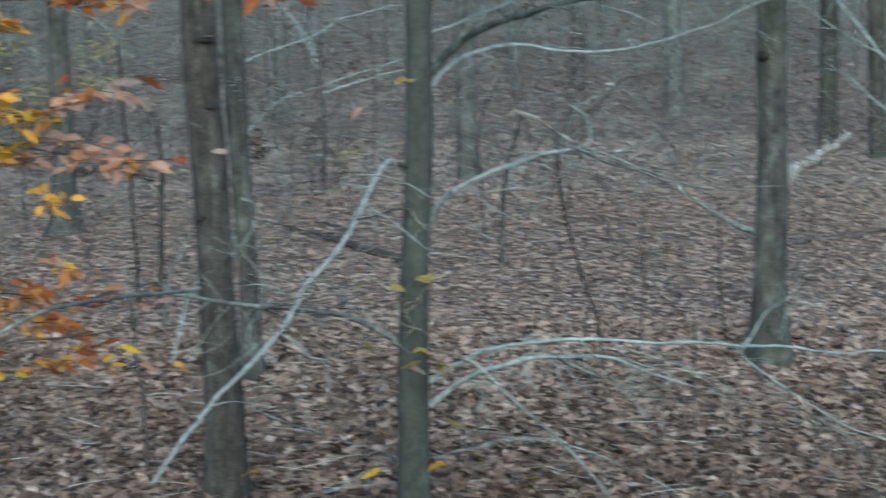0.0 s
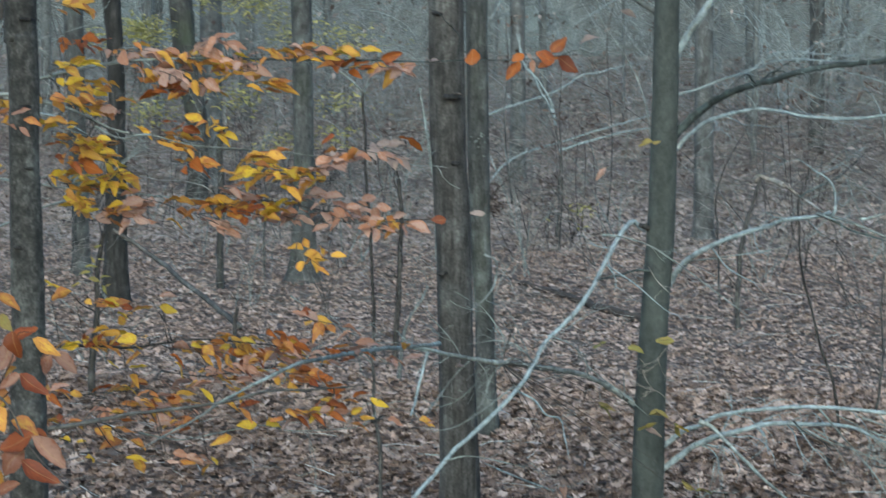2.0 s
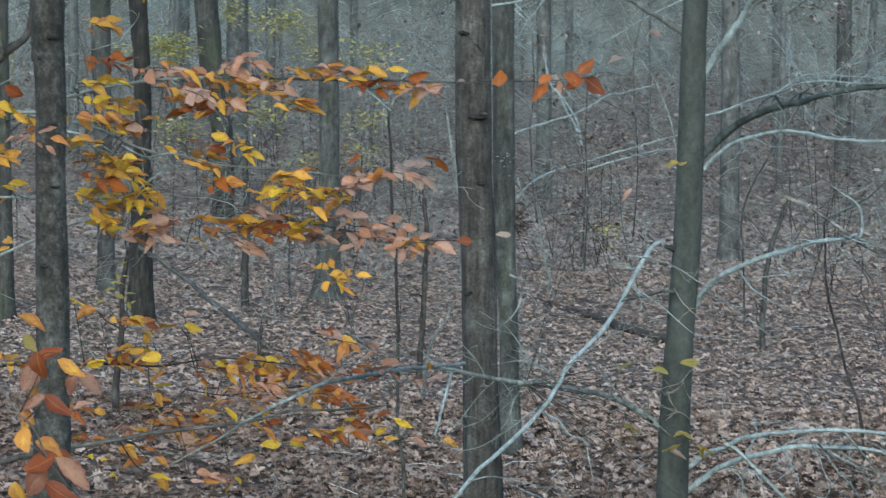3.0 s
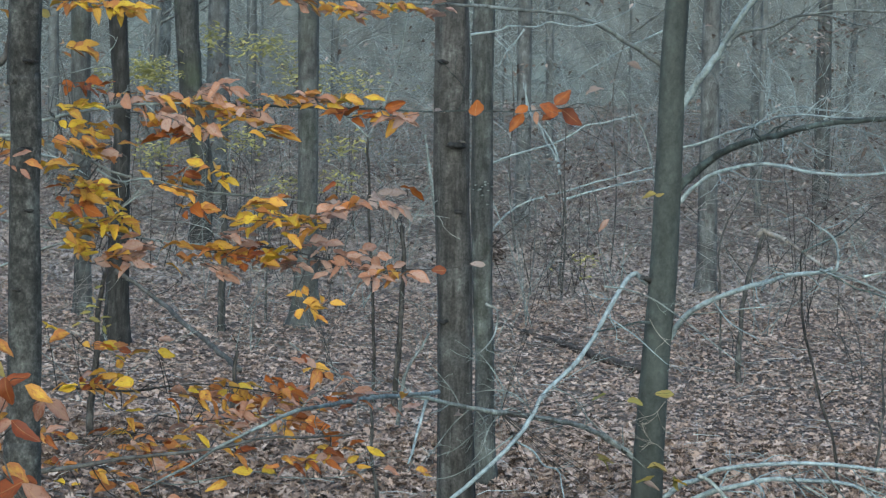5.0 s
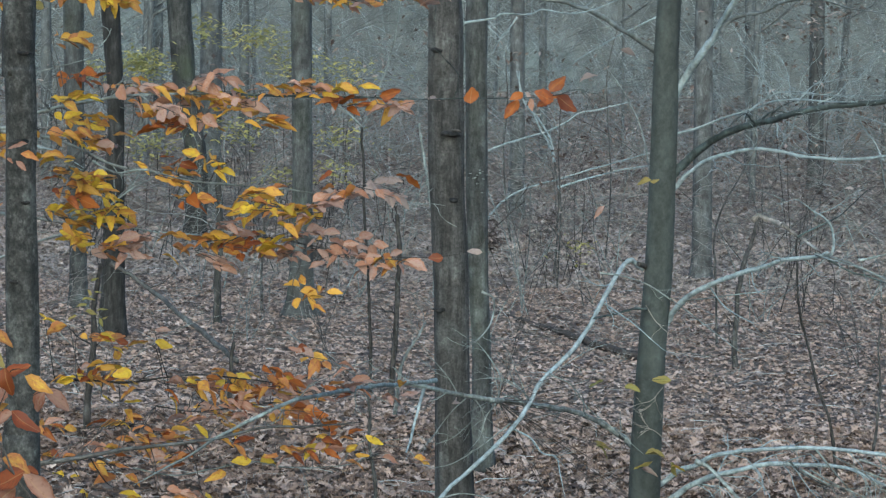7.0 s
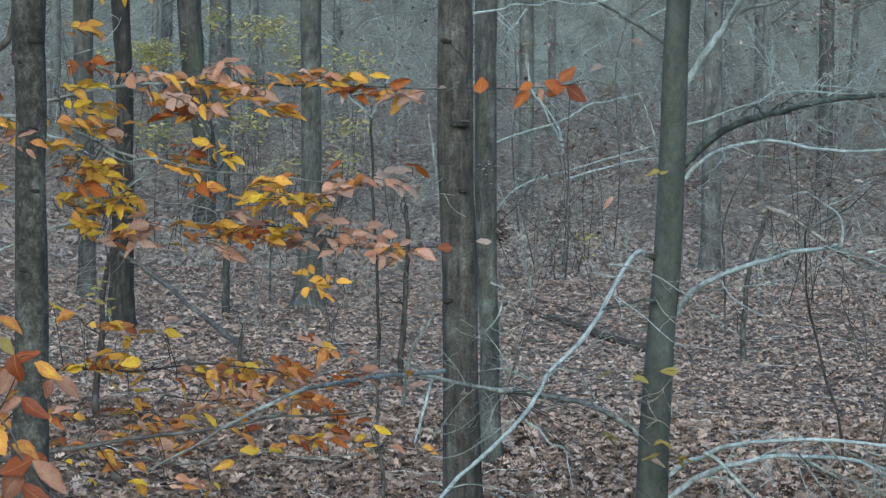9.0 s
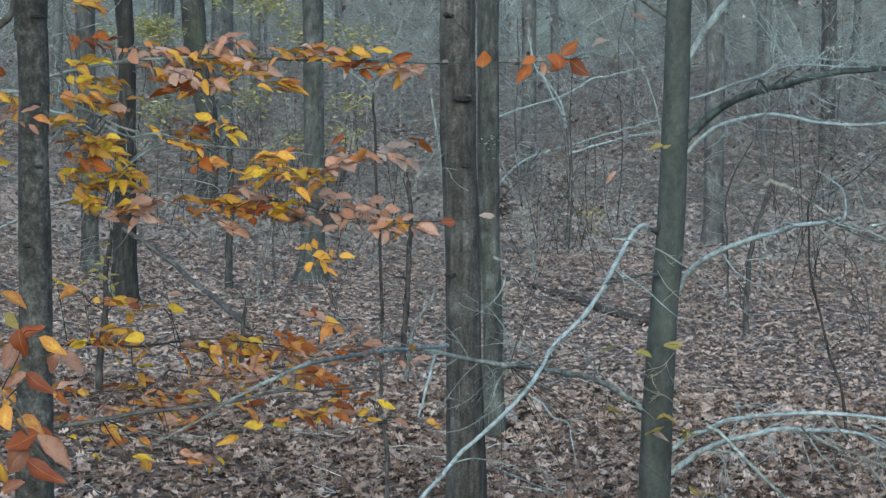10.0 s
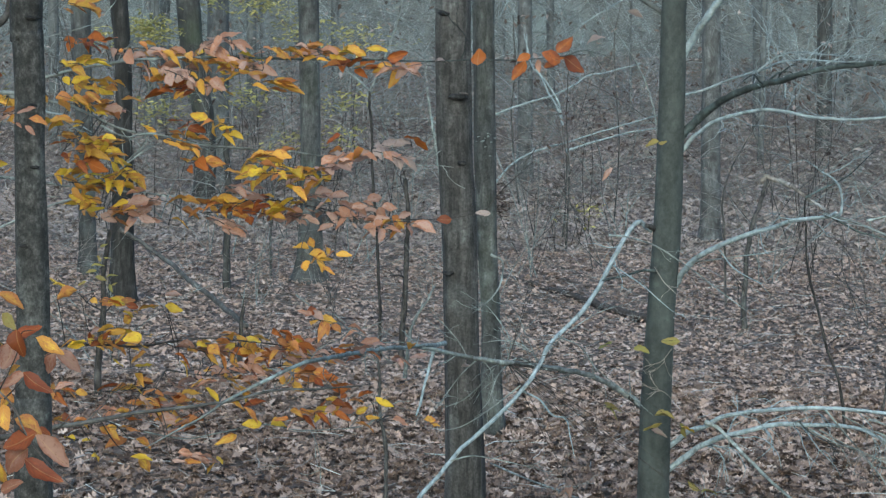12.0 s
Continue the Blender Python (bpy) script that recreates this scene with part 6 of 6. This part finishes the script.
bough(near, [(-1.023, 7, 3.322), (-0.976, 6.96, 3.303), (-0.937, 6.93, 3.296), (-0.899, 6.9, 3.305), (-0.858, 6.9, 3.31), (-0.813, 6.9, 3.3), (-0.757, 6.92, 3.285), (-0.687, 6.95, 3.272), (-0.609, 7, 3.265), (-0.539, 7.05, 3.257)], 0.0034, 0.0016, TWIG, sides=6, twigs=3, reach=0.12)
# bare pale limbs that slant behind the leaves
bough(near, [(-1.891, 9, 2.694), (-1.689, 9, 2.79), (-1.532, 9, 2.862), (-1.397, 9, 2.911), (-1.264, 9, 3.004), (-1.175, 9, 3.074), (-1.09, 9, 3.126)], 0.0051, 0.0029, TWIG, twigs=2, reach=0.2)
bough(near, [(-2.152, 10, 3.344), (-2.004, 10, 3.496), (-1.917, 10, 3.567), (-1.876, 10, 3.635), (-1.861, 10, 3.746), (-1.857, 10, 3.893)], 0.0198, 0.0124, STEM, twigs=2, reach=0.3)
bough(near, [(-1.998, 9.5, 3.345), (-1.833, 9.5, 3.431), (-1.692, 9.5, 3.498), (-1.528, 9.5, 3.545), (-1.387, 9.5, 3.59)], 0.0028, 0.0016, TWIG, twigs=2, reach=0.2)
bough(near, [(-1.369, 8, 3.302), (-1.305, 8, 3.288), (-1.245, 8, 3.254), (-1.205, 8, 3.231)], 0.0036, 0.002, BEECH_LIMB, twigs=0)

# ---- yellow-green shrubs deep in the wood ----
def shrub(label, x, y, z, wide, tall, n, seed, foliage=None):
    """Thin stems from the ground that carry a loose cloud of small leaves."""
    rnd = random.Random(seed)
    t = thing("leafy_shrub", label, "shrub", "shrubs deep in the wood")
    g = ground_z(x, y)
    tips = []
    for k in range(2 if foliage else 3):
        a = Vector((x + rnd.uniform(-0.3, 0.3), y + rnd.uniform(-0.3, 0.3), g - 0.03))
        b = Vector((x + rnd.uniform(-1, 1) * wide, y + rnd.uniform(-0.6, 0.6), z + rnd.uniform(-1, 1) * tall))
        ob, line = bough(t, [a, a.lerp(b, 0.5) + Vector((rnd.uniform(-0.2, 0.2), 0, 0.3)), b], 0.006, 0.003, STEM, "stem", sides=5, seed=seed + k, twigs=5, reach=0.6)
        tips += line[len(line) // 2:]
    bm = bmesh.new()
    for k in range(n):
        q = Vector((x + rnd.gauss(0, 0.5) * wide, y + rnd.uniform(-0.5, 0.5), z + rnd.gauss(0, 0.4) * tall + 0.12 * math.sin(k)))
        s = rnd.uniform(0.05, 0.1)
        m = Matrix.LocRotScale(q, Euler((rnd.uniform(-0.6, 0.6), rnd.uniform(-0.6, 0.6), rnd.uniform(0, 6.28))), (s, s * 0.6, s))
        vs = [bm.verts.new(m @ Vector(c)) for c in ((-0.7, 0, 0), (0, 0.5, 0.12), (0.8, 0, 0), (0, -0.5, 0.12))]
        bm.faces.new(vs)
    part("foliage", bm, foliage or SHRUB_LEAF, t, "small dead brown leaves" if foliage else "small yellow-green leaves", False)


for k, (q, w, h, n) in enumerate((((-4.522, 36, 2.897), 0.45, 0.2, 420), ((-2.901, 38, 3.314), 0.6, 0.25, 289), ((-2.33, 38, 2.908), 0.5, 0.3, 187), ((-1.561, 40, 2.785), 0.8, 0.3, 187), ((-4.088, 34, 1.732), 0.6, 0.2, 153), ((-2.908, 35, 1.921), 0.4, 0.2, 119), ((-1.471, 36, 1.817), 0.6, 0.15, 102), ((-1.379, 34, 1.421), 0.4, 0.1, 85), ((-2.222, 34, 1.315), 0.5, 0.15, 102), ((-3.945, 40, 3.413), 0.3, 0.3, 102), ((2.22, 33, 0.47), 0.3, 0.15, 36), ((-5.069, 34, 2.801), 0.25, 0.08, 51), ((-5.884, 30, 2.513), 0.2, 0.6, 68))):
    shrub("shrub with sparse yellow-green autumn leaves", *q, w, h, n, 200 + k)


for k, (q, w, h, n) in enumerate((((5.447, 34, 3.731), 0.55, 0.14, 120), ((6.283, 36, 4.058), 0.55, 0.16, 110), ((0.938, 31, 0.783), 0.14, 0.2, 150), ((1.732, 32, 0.761), 0.13, 0.2, 130), ((5.195, 30, 1.567), 0.25, 0.06, 10), ((4.93, 30, 1.673), 0.2, 0.08, 10), ((2.365, 34, 1.855), 0.2, 0.15, 14), ((-0.624, 34, 1.652), 0.15, 0.1, 14))):
    shrub("bare shrub with a few dead brown leaves", *q, w, h, n, 300 + k, DEAD_LEAF)

# ---- uncountable stuff: fallen leaves and grey brush ----
LOBED = (((-0.55, 0, 0.0), (-0.38, 0.13, 0.04), (-0.27, 0.30, 0.12), (-0.15, 0.12, 0.03), (-0.02, 0.36, 0.14), (0.12, 0.13, 0.03), (0.28, 0.28, 0.12), (0.36, 0.11, 0.04), (0.58, 0, 0.06),
          (0.36, -0.11, 0.04), (0.28, -0.28, 0.12), (0.12, -0.13, 0.03), (-0.02, -0.36, 0.14), (-0.15, -0.12, 0.03), (-0.27, -0.30, 0.12), (-0.38, -0.13, 0.04)),
         ((0, 1, 15), (1, 2, 3), (1, 3, 15), (3, 13, 15), (15, 13, 14), (3, 4, 5), (3, 5, 13), (5, 11, 13), (13, 11, 12), (5, 6, 7), (5, 7, 11), (7, 9, 11), (11, 9, 10), (7, 8, 9)))
PLAIN = (((-0.5, 0, 0.0), (-0.22, 0.26, 0.10), (0.05, 0.17, 0.02), (0.28, 0.24, 0.12), (0.55, 0, 0.05), (0.26, -0.25, 0.12), (0.02, -0.16, 0.03), (-0.25, -0.24, 0.08)),
         ((0, 1, 7), (1, 2, 6), (1, 6, 7), (2, 3, 5), (2, 5, 6), (3, 4, 5)))

SMALL = (((-0.5, 0, 0.0), (0.02, 0.24, 0.1), (0.55, 0, 0.05), (0.0, -0.24, 0.1)), ((0, 1, 3), (1, 2, 3)))


def scatter_leaves(name, label, rng, px, py, sizes, material, lift, tilt, outline=PLAIN):
    """Fallen leaves, each a small crumpled blade, joined as one sheet of litter."""
    n = len(px)
    shape, tri = np.array(outline[0]), np.array(outline[1])
    w = len(shape)
    v = np.repeat(shape[None], n, 0)
    v = v * (1 + rng.uniform(-0.25, 0.25, (n, w, 1)))
    v[:, :, 2] *= rng.uniform(0.4, 2.4, (n, 1))
    v[:, :, 2] += rng.normal(0, 0.05, (n, w))
    v[:, :, 1] *= rng.uniform(0.8, 1.4, (n, 1))
    v *= sizes[:, None, None]
    yaw, pit, rol = rng.uniform(0, 6.283, n), rng.normal(0, tilt, n), rng.normal(0, tilt, n)
    c, s = np.cos(pit)[:, None], np.sin(pit)[:, None]
    x, z = v[:, :, 0] * c + v[:, :, 2] * s, -v[:, :, 0] * s + v[:, :, 2] * c
    c, s = np.cos(rol)[:, None], np.sin(rol)[:, None]
    y, z = v[:, :, 1] * c - z * s, v[:, :, 1] * s + z * c
    c, s = np.cos(yaw)[:, None], np.sin(yaw)[:, None]
    gz = np.array([ground_z(a, b) for a, b in zip(px, py)])
    out = np.stack([x * c - y * s + px[:, None], x * s + y * c + py[:, None], z + (gz + rng.uniform(0.0, lift, n))[:, None]], 2).reshape(-1, 3)
    faces = (tri[None] + (np.arange(n) * w)[:, None, None]).reshape(-1, 3)
    me = bpy.data.meshes.new(name)
    me.from_pydata(out, [], faces)
    me.materials.append(material)
    return tagged(new(name, me), label, "leaves", kind="stuff")


def litter_field():
    rng = np.random.default_rng(11)
    px, py = [], []
    for y0, y1, per in ((12, 14.4, 60), (14.4, 18, 430), (18, 22, 400), (22, 32, 270), (32, 40, 170), (40, 62, 62), (62, 84, 26)):
        left, right = -0.24 * y1 - 1.2, 0.34 * y1 + 1.2
        m = int((y1 - y0) * (right - left) * per)
        px.append(rng.uniform(left, right, m))
        py.append(rng.uniform(y0, y1, m))
    px.append(rng.uniform(-8, 9, 9000))
    py.append(rng.uniform(-5, 12, 9000))
    px, py = np.concatenate(px), np.concatenate(py)
    patch = np.array([noise.noise((a * 0.45, b * 0.3, 7.7)) + 0.35 * noise.noise((a * 1.6, b * 1.2, 2.2)) for a, b in zip(px, py)])
    thin = np.clip((-0.3 - px) * 0.2, 0, 0.3) * (py < 18.5) + np.clip((px - 2.0) * 0.2, 0, 0.2) * (py < 18.5) + np.clip(patch * 0.6, 0, 0.28)
    keep = rng.uniform(0, 1, len(px)) > thin
    px, py = px[keep], py[keep]
    sizes = rng.uniform(0.05, 0.108, len(px)) * (1 + np.clip(py - 30, 0, 30) * 0.012)
    close = (py < 21) & (py > 14.4)
    words = "brown and grey-pink fallen oak leaves over the ground"
    # leaves this side of a ragged line take the darker copy
    tawny = rng.uniform(15.8, 20.8, len(py)) + np.clip((-0.4 - px) * 1.9, 0, 5) < py
    for sort, text, material in ((close & tawny, words, LITTER), (close & ~tawny, "dark brown fallen oak leaves over the ground", DARK_LITTER)):
        scatter_leaves("leaf_litter", text, rng, px[sort], py[sort], 1.15 * sizes[sort], material, 0.06, 0.28, LOBED)
    mid = ~close & (py < 32)
    scatter_leaves("leaf_litter", words, rng, px[mid], py[mid], 0.9 * sizes[mid], LITTER, 0.03, 0.21)
    # leaves beyond 32 m take the copy with haze painted in
    hazed = "hazed grey-brown fallen leaves on the far slope"
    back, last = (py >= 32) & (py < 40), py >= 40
    scatter_leaves("leaf_litter", hazed, rng, px[back], py[back], 1.1 * sizes[back], FAR_LITTER, 0.03, 0.3)
    scatter_leaves("leaf_litter", hazed, rng, px[last], py[last], 1.25 * sizes[last], FAR_LITTER, 0.04, 0.35, SMALL)


litter_field()


def single_leaves():
    """The nearest whole leaves on top of the litter, one by one."""
    rng = np.random.default_rng(43)
    forms = []
    for k in range(10):
        shape = np.array(LOBED[0]) * (1 + rng.uniform(-0.22, 0.22, (16, 1)))
        shape[:, 2] = shape[:, 2] * rng.uniform(0.6, 2.2) + rng.normal(0, 0.05, 16)
        shape[:, 1] *= rng.uniform(0.9, 1.4)
        me = bpy.data.meshes.new("fallen_leaf")
        me.from_pydata([tuple(v) for v in shape], [], LOBED[1])
        me.materials.append(DARK_LITTER if k % 3 else LITTER)
        forms.append(me)
    heap = next(o for o in scene.objects if o.name.startswith("leaf_litter"))
    for k in range(300):
        y = rng.uniform(14.8, 18.6)
        x = rng.uniform(-0.21, 0.33) * y
        size = rng.uniform(0.085, 0.135)
        ob = new("fallen_leaf", forms[k % 10])
        ob.parent = heap
        ob.matrix_local = Matrix.LocRotScale((x, y, ground_z(x, y) + rng.uniform(0.045, 0.075)), Euler((rng.normal(0, 0.25), rng.normal(0, 0.25), rng.uniform(0, 6.283))), (size, size, size))


single_leaves()


def crumb_field():
    """Torn bits of leaf between the whole ones."""
    rng = np.random.default_rng(17)
    py = 12.5 + 17.5 * rng.uniform(0, 1, 20000) ** 1.3
    px = rng.uniform(-0.24, 0.34, len(py)) * py + rng.uniform(-1, 1, len(py))
    scatter_leaves("leaf_crumbs", "small torn bits of brown fallen leaves", rng, px, py, rng.uniform(0.02, 0.05, len(py)), DARK_LITTER, 0.06, 0.7, SMALL)


def hanging_leaves():
    """Dead leaves caught in the brush, in loose clumps."""
    rng = random.Random(23)
    verts, faces = [], []
    for _ in range(1300):
        y = rng.uniform(30, 72)
        x = rng.uniform(-0.25, 0.34) * y
        z = ground_z(x, y) + rng.choice((0.2, 0.3, 0.5, 0.8, 1.0, 1.3, 1.6, 2.0, 2.6, 3.2, 4.2)) * rng.uniform(0.6, 1.3)
        for _ in range(rng.choice((1, 2, 3, 6, 9))):
            q = Vector((x + rng.gauss(0, 0.16), y + rng.gauss(0, 0.16), z + rng.gauss(0, 0.1)))
            s = rng.uniform(0.045, 0.1)
            m = Matrix.LocRotScale(q, Euler((rng.uniform(-1, 1), rng.uniform(-1, 1), rng.uniform(0, 6.28))), (s, s * 0.7, s))
            at = len(verts)
            verts.extend(m @ Vector(c) for c in ((-0.7, 0, 0), (-0.1, 0.5, 0.2), (0.8, 0, 0), (0, -0.5, 0.15)))
            faces.append((at, at + 1, at + 2, at + 3))
    me = bpy.data.meshes.new("hanging_leaves")
    me.from_pydata(verts, [], faces)
    me.materials.append(DEAD_LEAF)
    tagged(new("hanging_leaves", me), "dead tan leaves caught in bare brush", "leaves", kind="stuff")


crumb_field()
hanging_leaves()


def brush(name, label, seed, count, area, tall, r, arch=0.2, spread=0.9, material=None, sides=(-0.25, 0.35), height=0.0):
    """Bare canes that lean, arch over and fork into level twigs, joined into one tangle. height: how far up some of them begin, caught on others."""
    rnd = random.Random(seed)
    verts, faces = [], []

    def stick(q, d, length, r0, n, bend, jitter):
        start_at = len(verts)
        for k in range(n + 1):
            rr = r0 * (1 - 0.7 * k / n)
            for a in (0.5, 2.6, 4.7):
                verts.append((q.x + 0.6 * rr * math.cos(a), q.y + rr * math.cos(a + 1.0), q.z + rr * math.sin(a)))
            d = (d + Vector((rnd.uniform(-1, 1), rnd.uniform(-1, 1), rnd.uniform(-1, 1))) * jitter + Vector((0, 0, -bend))).normalized()
            if k < n:
                q = q + d * (length / n)
                if k > 0 and rnd.random() < 0.75:
                    twigs.append((q.copy(), (d + Vector((rnd.uniform(-1.6, 1.6), rnd.uniform(-1.6, 1.6), rnd.uniform(-0.5, 0.6)))).normalized(), length * rnd.uniform(0.12, 0.42), r0 * 0.55))
        for k in range(n):
            for a in range(3):
                i, j = start_at + 3 * k + a, start_at + 3 * k + (a + 1) % 3
                faces.append((i, j, j + 3, i + 3))

    for _ in range(count):
        y = rnd.uniform(area[0], area[1])
        x = rnd.uniform(sides[0] * y - 1.0, sides[1] * y + 1.0)
        if noise.noise((x * 0.35, y * 0.2, seed * 3.1)) < rnd.uniform(-0.8, 0.1):
            continue
        twigs = []
        way = Vector((rnd.gauss(0, spread), rnd.gauss(0, 0.7 * spread), 1)).normalized()
        lift = -0.02 if rnd.random() > 0.4 else rnd.uniform(0, 1) * height
        stick(Vector((x, y, ground_z(x, y) + lift)), way, rnd.uniform(*tall), r * rnd.uniform(0.5, 1.2), 6, arch * rnd.uniform(0.4, 1.5), 0.26)
        for tq, td, tl, tr in list(twigs):
            stick(tq, td, tl, tr, 3 if y < 40 else 2, 0.5 * arch, 0.4)
    me = bpy.data.meshes.new(name)
    me.from_pydata(verts, [], faces)
    me.materials.append(material or BRUSH)
    return tagged(new(name, me), label, "brush", kind="stuff")


brush("undergrowth", "thin grey bare twigs standing out of leaves", 3, 1500, (18, 36), (0.2, 0.9), 0.0028, 0.2, 1.3)
brush("low_brush", "low brown-grey tangle of twigs over leaves", 6, 3000, (26, 50), (0.5, 1.8), 0.0042, 0.28, 1.5, HAZED_BROWN_BRUSH, height=0.7)
brush("pale_brush", "pale grey arching canes in mid wood", 12, 680, (25, 44), (1.0, 3.0), 0.0048, 0.2, 1.3, BRUSH, height=1.4)
brush("briers", "dense low brown briers behind the open leafy floor", 14, 5600, (39, 60), (0.5, 1.6), 0.007, 0.3, 1.5, RUSSET_BRUSH, sides=(-0.2, 0.34), height=0.9)
brush("thicket", "dense brown-grey bare brush at the back of the wood", 4, 3900, (38, 72), (0.8, 2.6), 0.0085, 0.26, 1.3, HAZED_BROWN_BRUSH, height=1.6)
brush("tall_thicket", "tall grey bare stems and twigs in the far wood", 8, 1500, (48, 80), (3.0, 8.0), 0.010, 0.1, 0.55, HAZED_BRUSH, height=3.0)
brush("far_thicket", "grey-brown bare brush on the far slope", 5, 4200, (54, 82), (1.2, 4.0), 0.0125, 0.24, 1.1, HAZED_BRUSH, height=3.5)


def fallen_twigs():
    """Thin dead twigs strewn on the litter, each bent and lying nearly flat."""
    rng = random.Random(29)
    verts, faces = [], []
    for _ in range(2600):
        y = 13.0 + 19.0 * rng.random() ** 1.3
        x = rng.uniform(-0.24, 0.34) * y
        yaw, long, r = rng.uniform(0, 6.283), rng.uniform(0.08, 0.45), rng.uniform(0.0016, 0.004)
        q = Vector((x, y, ground_z(x, y) + rng.uniform(0.03, 0.08)))
        d = Vector((math.cos(yaw), math.sin(yaw), rng.uniform(-0.1, 0.25)))
        at = len(verts)
        for k in range(5):
            rr = r * (1 - 0.15 * k)
            verts.extend(((q.x, q.y, q.z + rr), (q.x + rr * math.sin(yaw), q.y - rr * math.cos(yaw), q.z - 0.6 * rr), (q.x - rr * math.sin(yaw), q.y + rr * math.cos(yaw), q.z - 0.6 * rr)))
            d = d + Vector((rng.uniform(-0.35, 0.35), rng.uniform(-0.35, 0.35), rng.uniform(-0.15, 0.1)))
            q = q + d.normalized() * long / 4
        for k in range(4):
            for a in range(3):
                i, j = at + 3 * k + a, at + 3 * k + (a + 1) % 3
                faces.append((i, j, j + 3, i + 3))
    me = bpy.data.meshes.new("fallen_twigs")
    me.from_pydata(verts, [], faces)
    me.materials.append(BRUSH)
    tagged(new("fallen_twigs", me), "thin grey dead twigs strewn over leaves", "twigs", kind="stuff")


fallen_twigs()
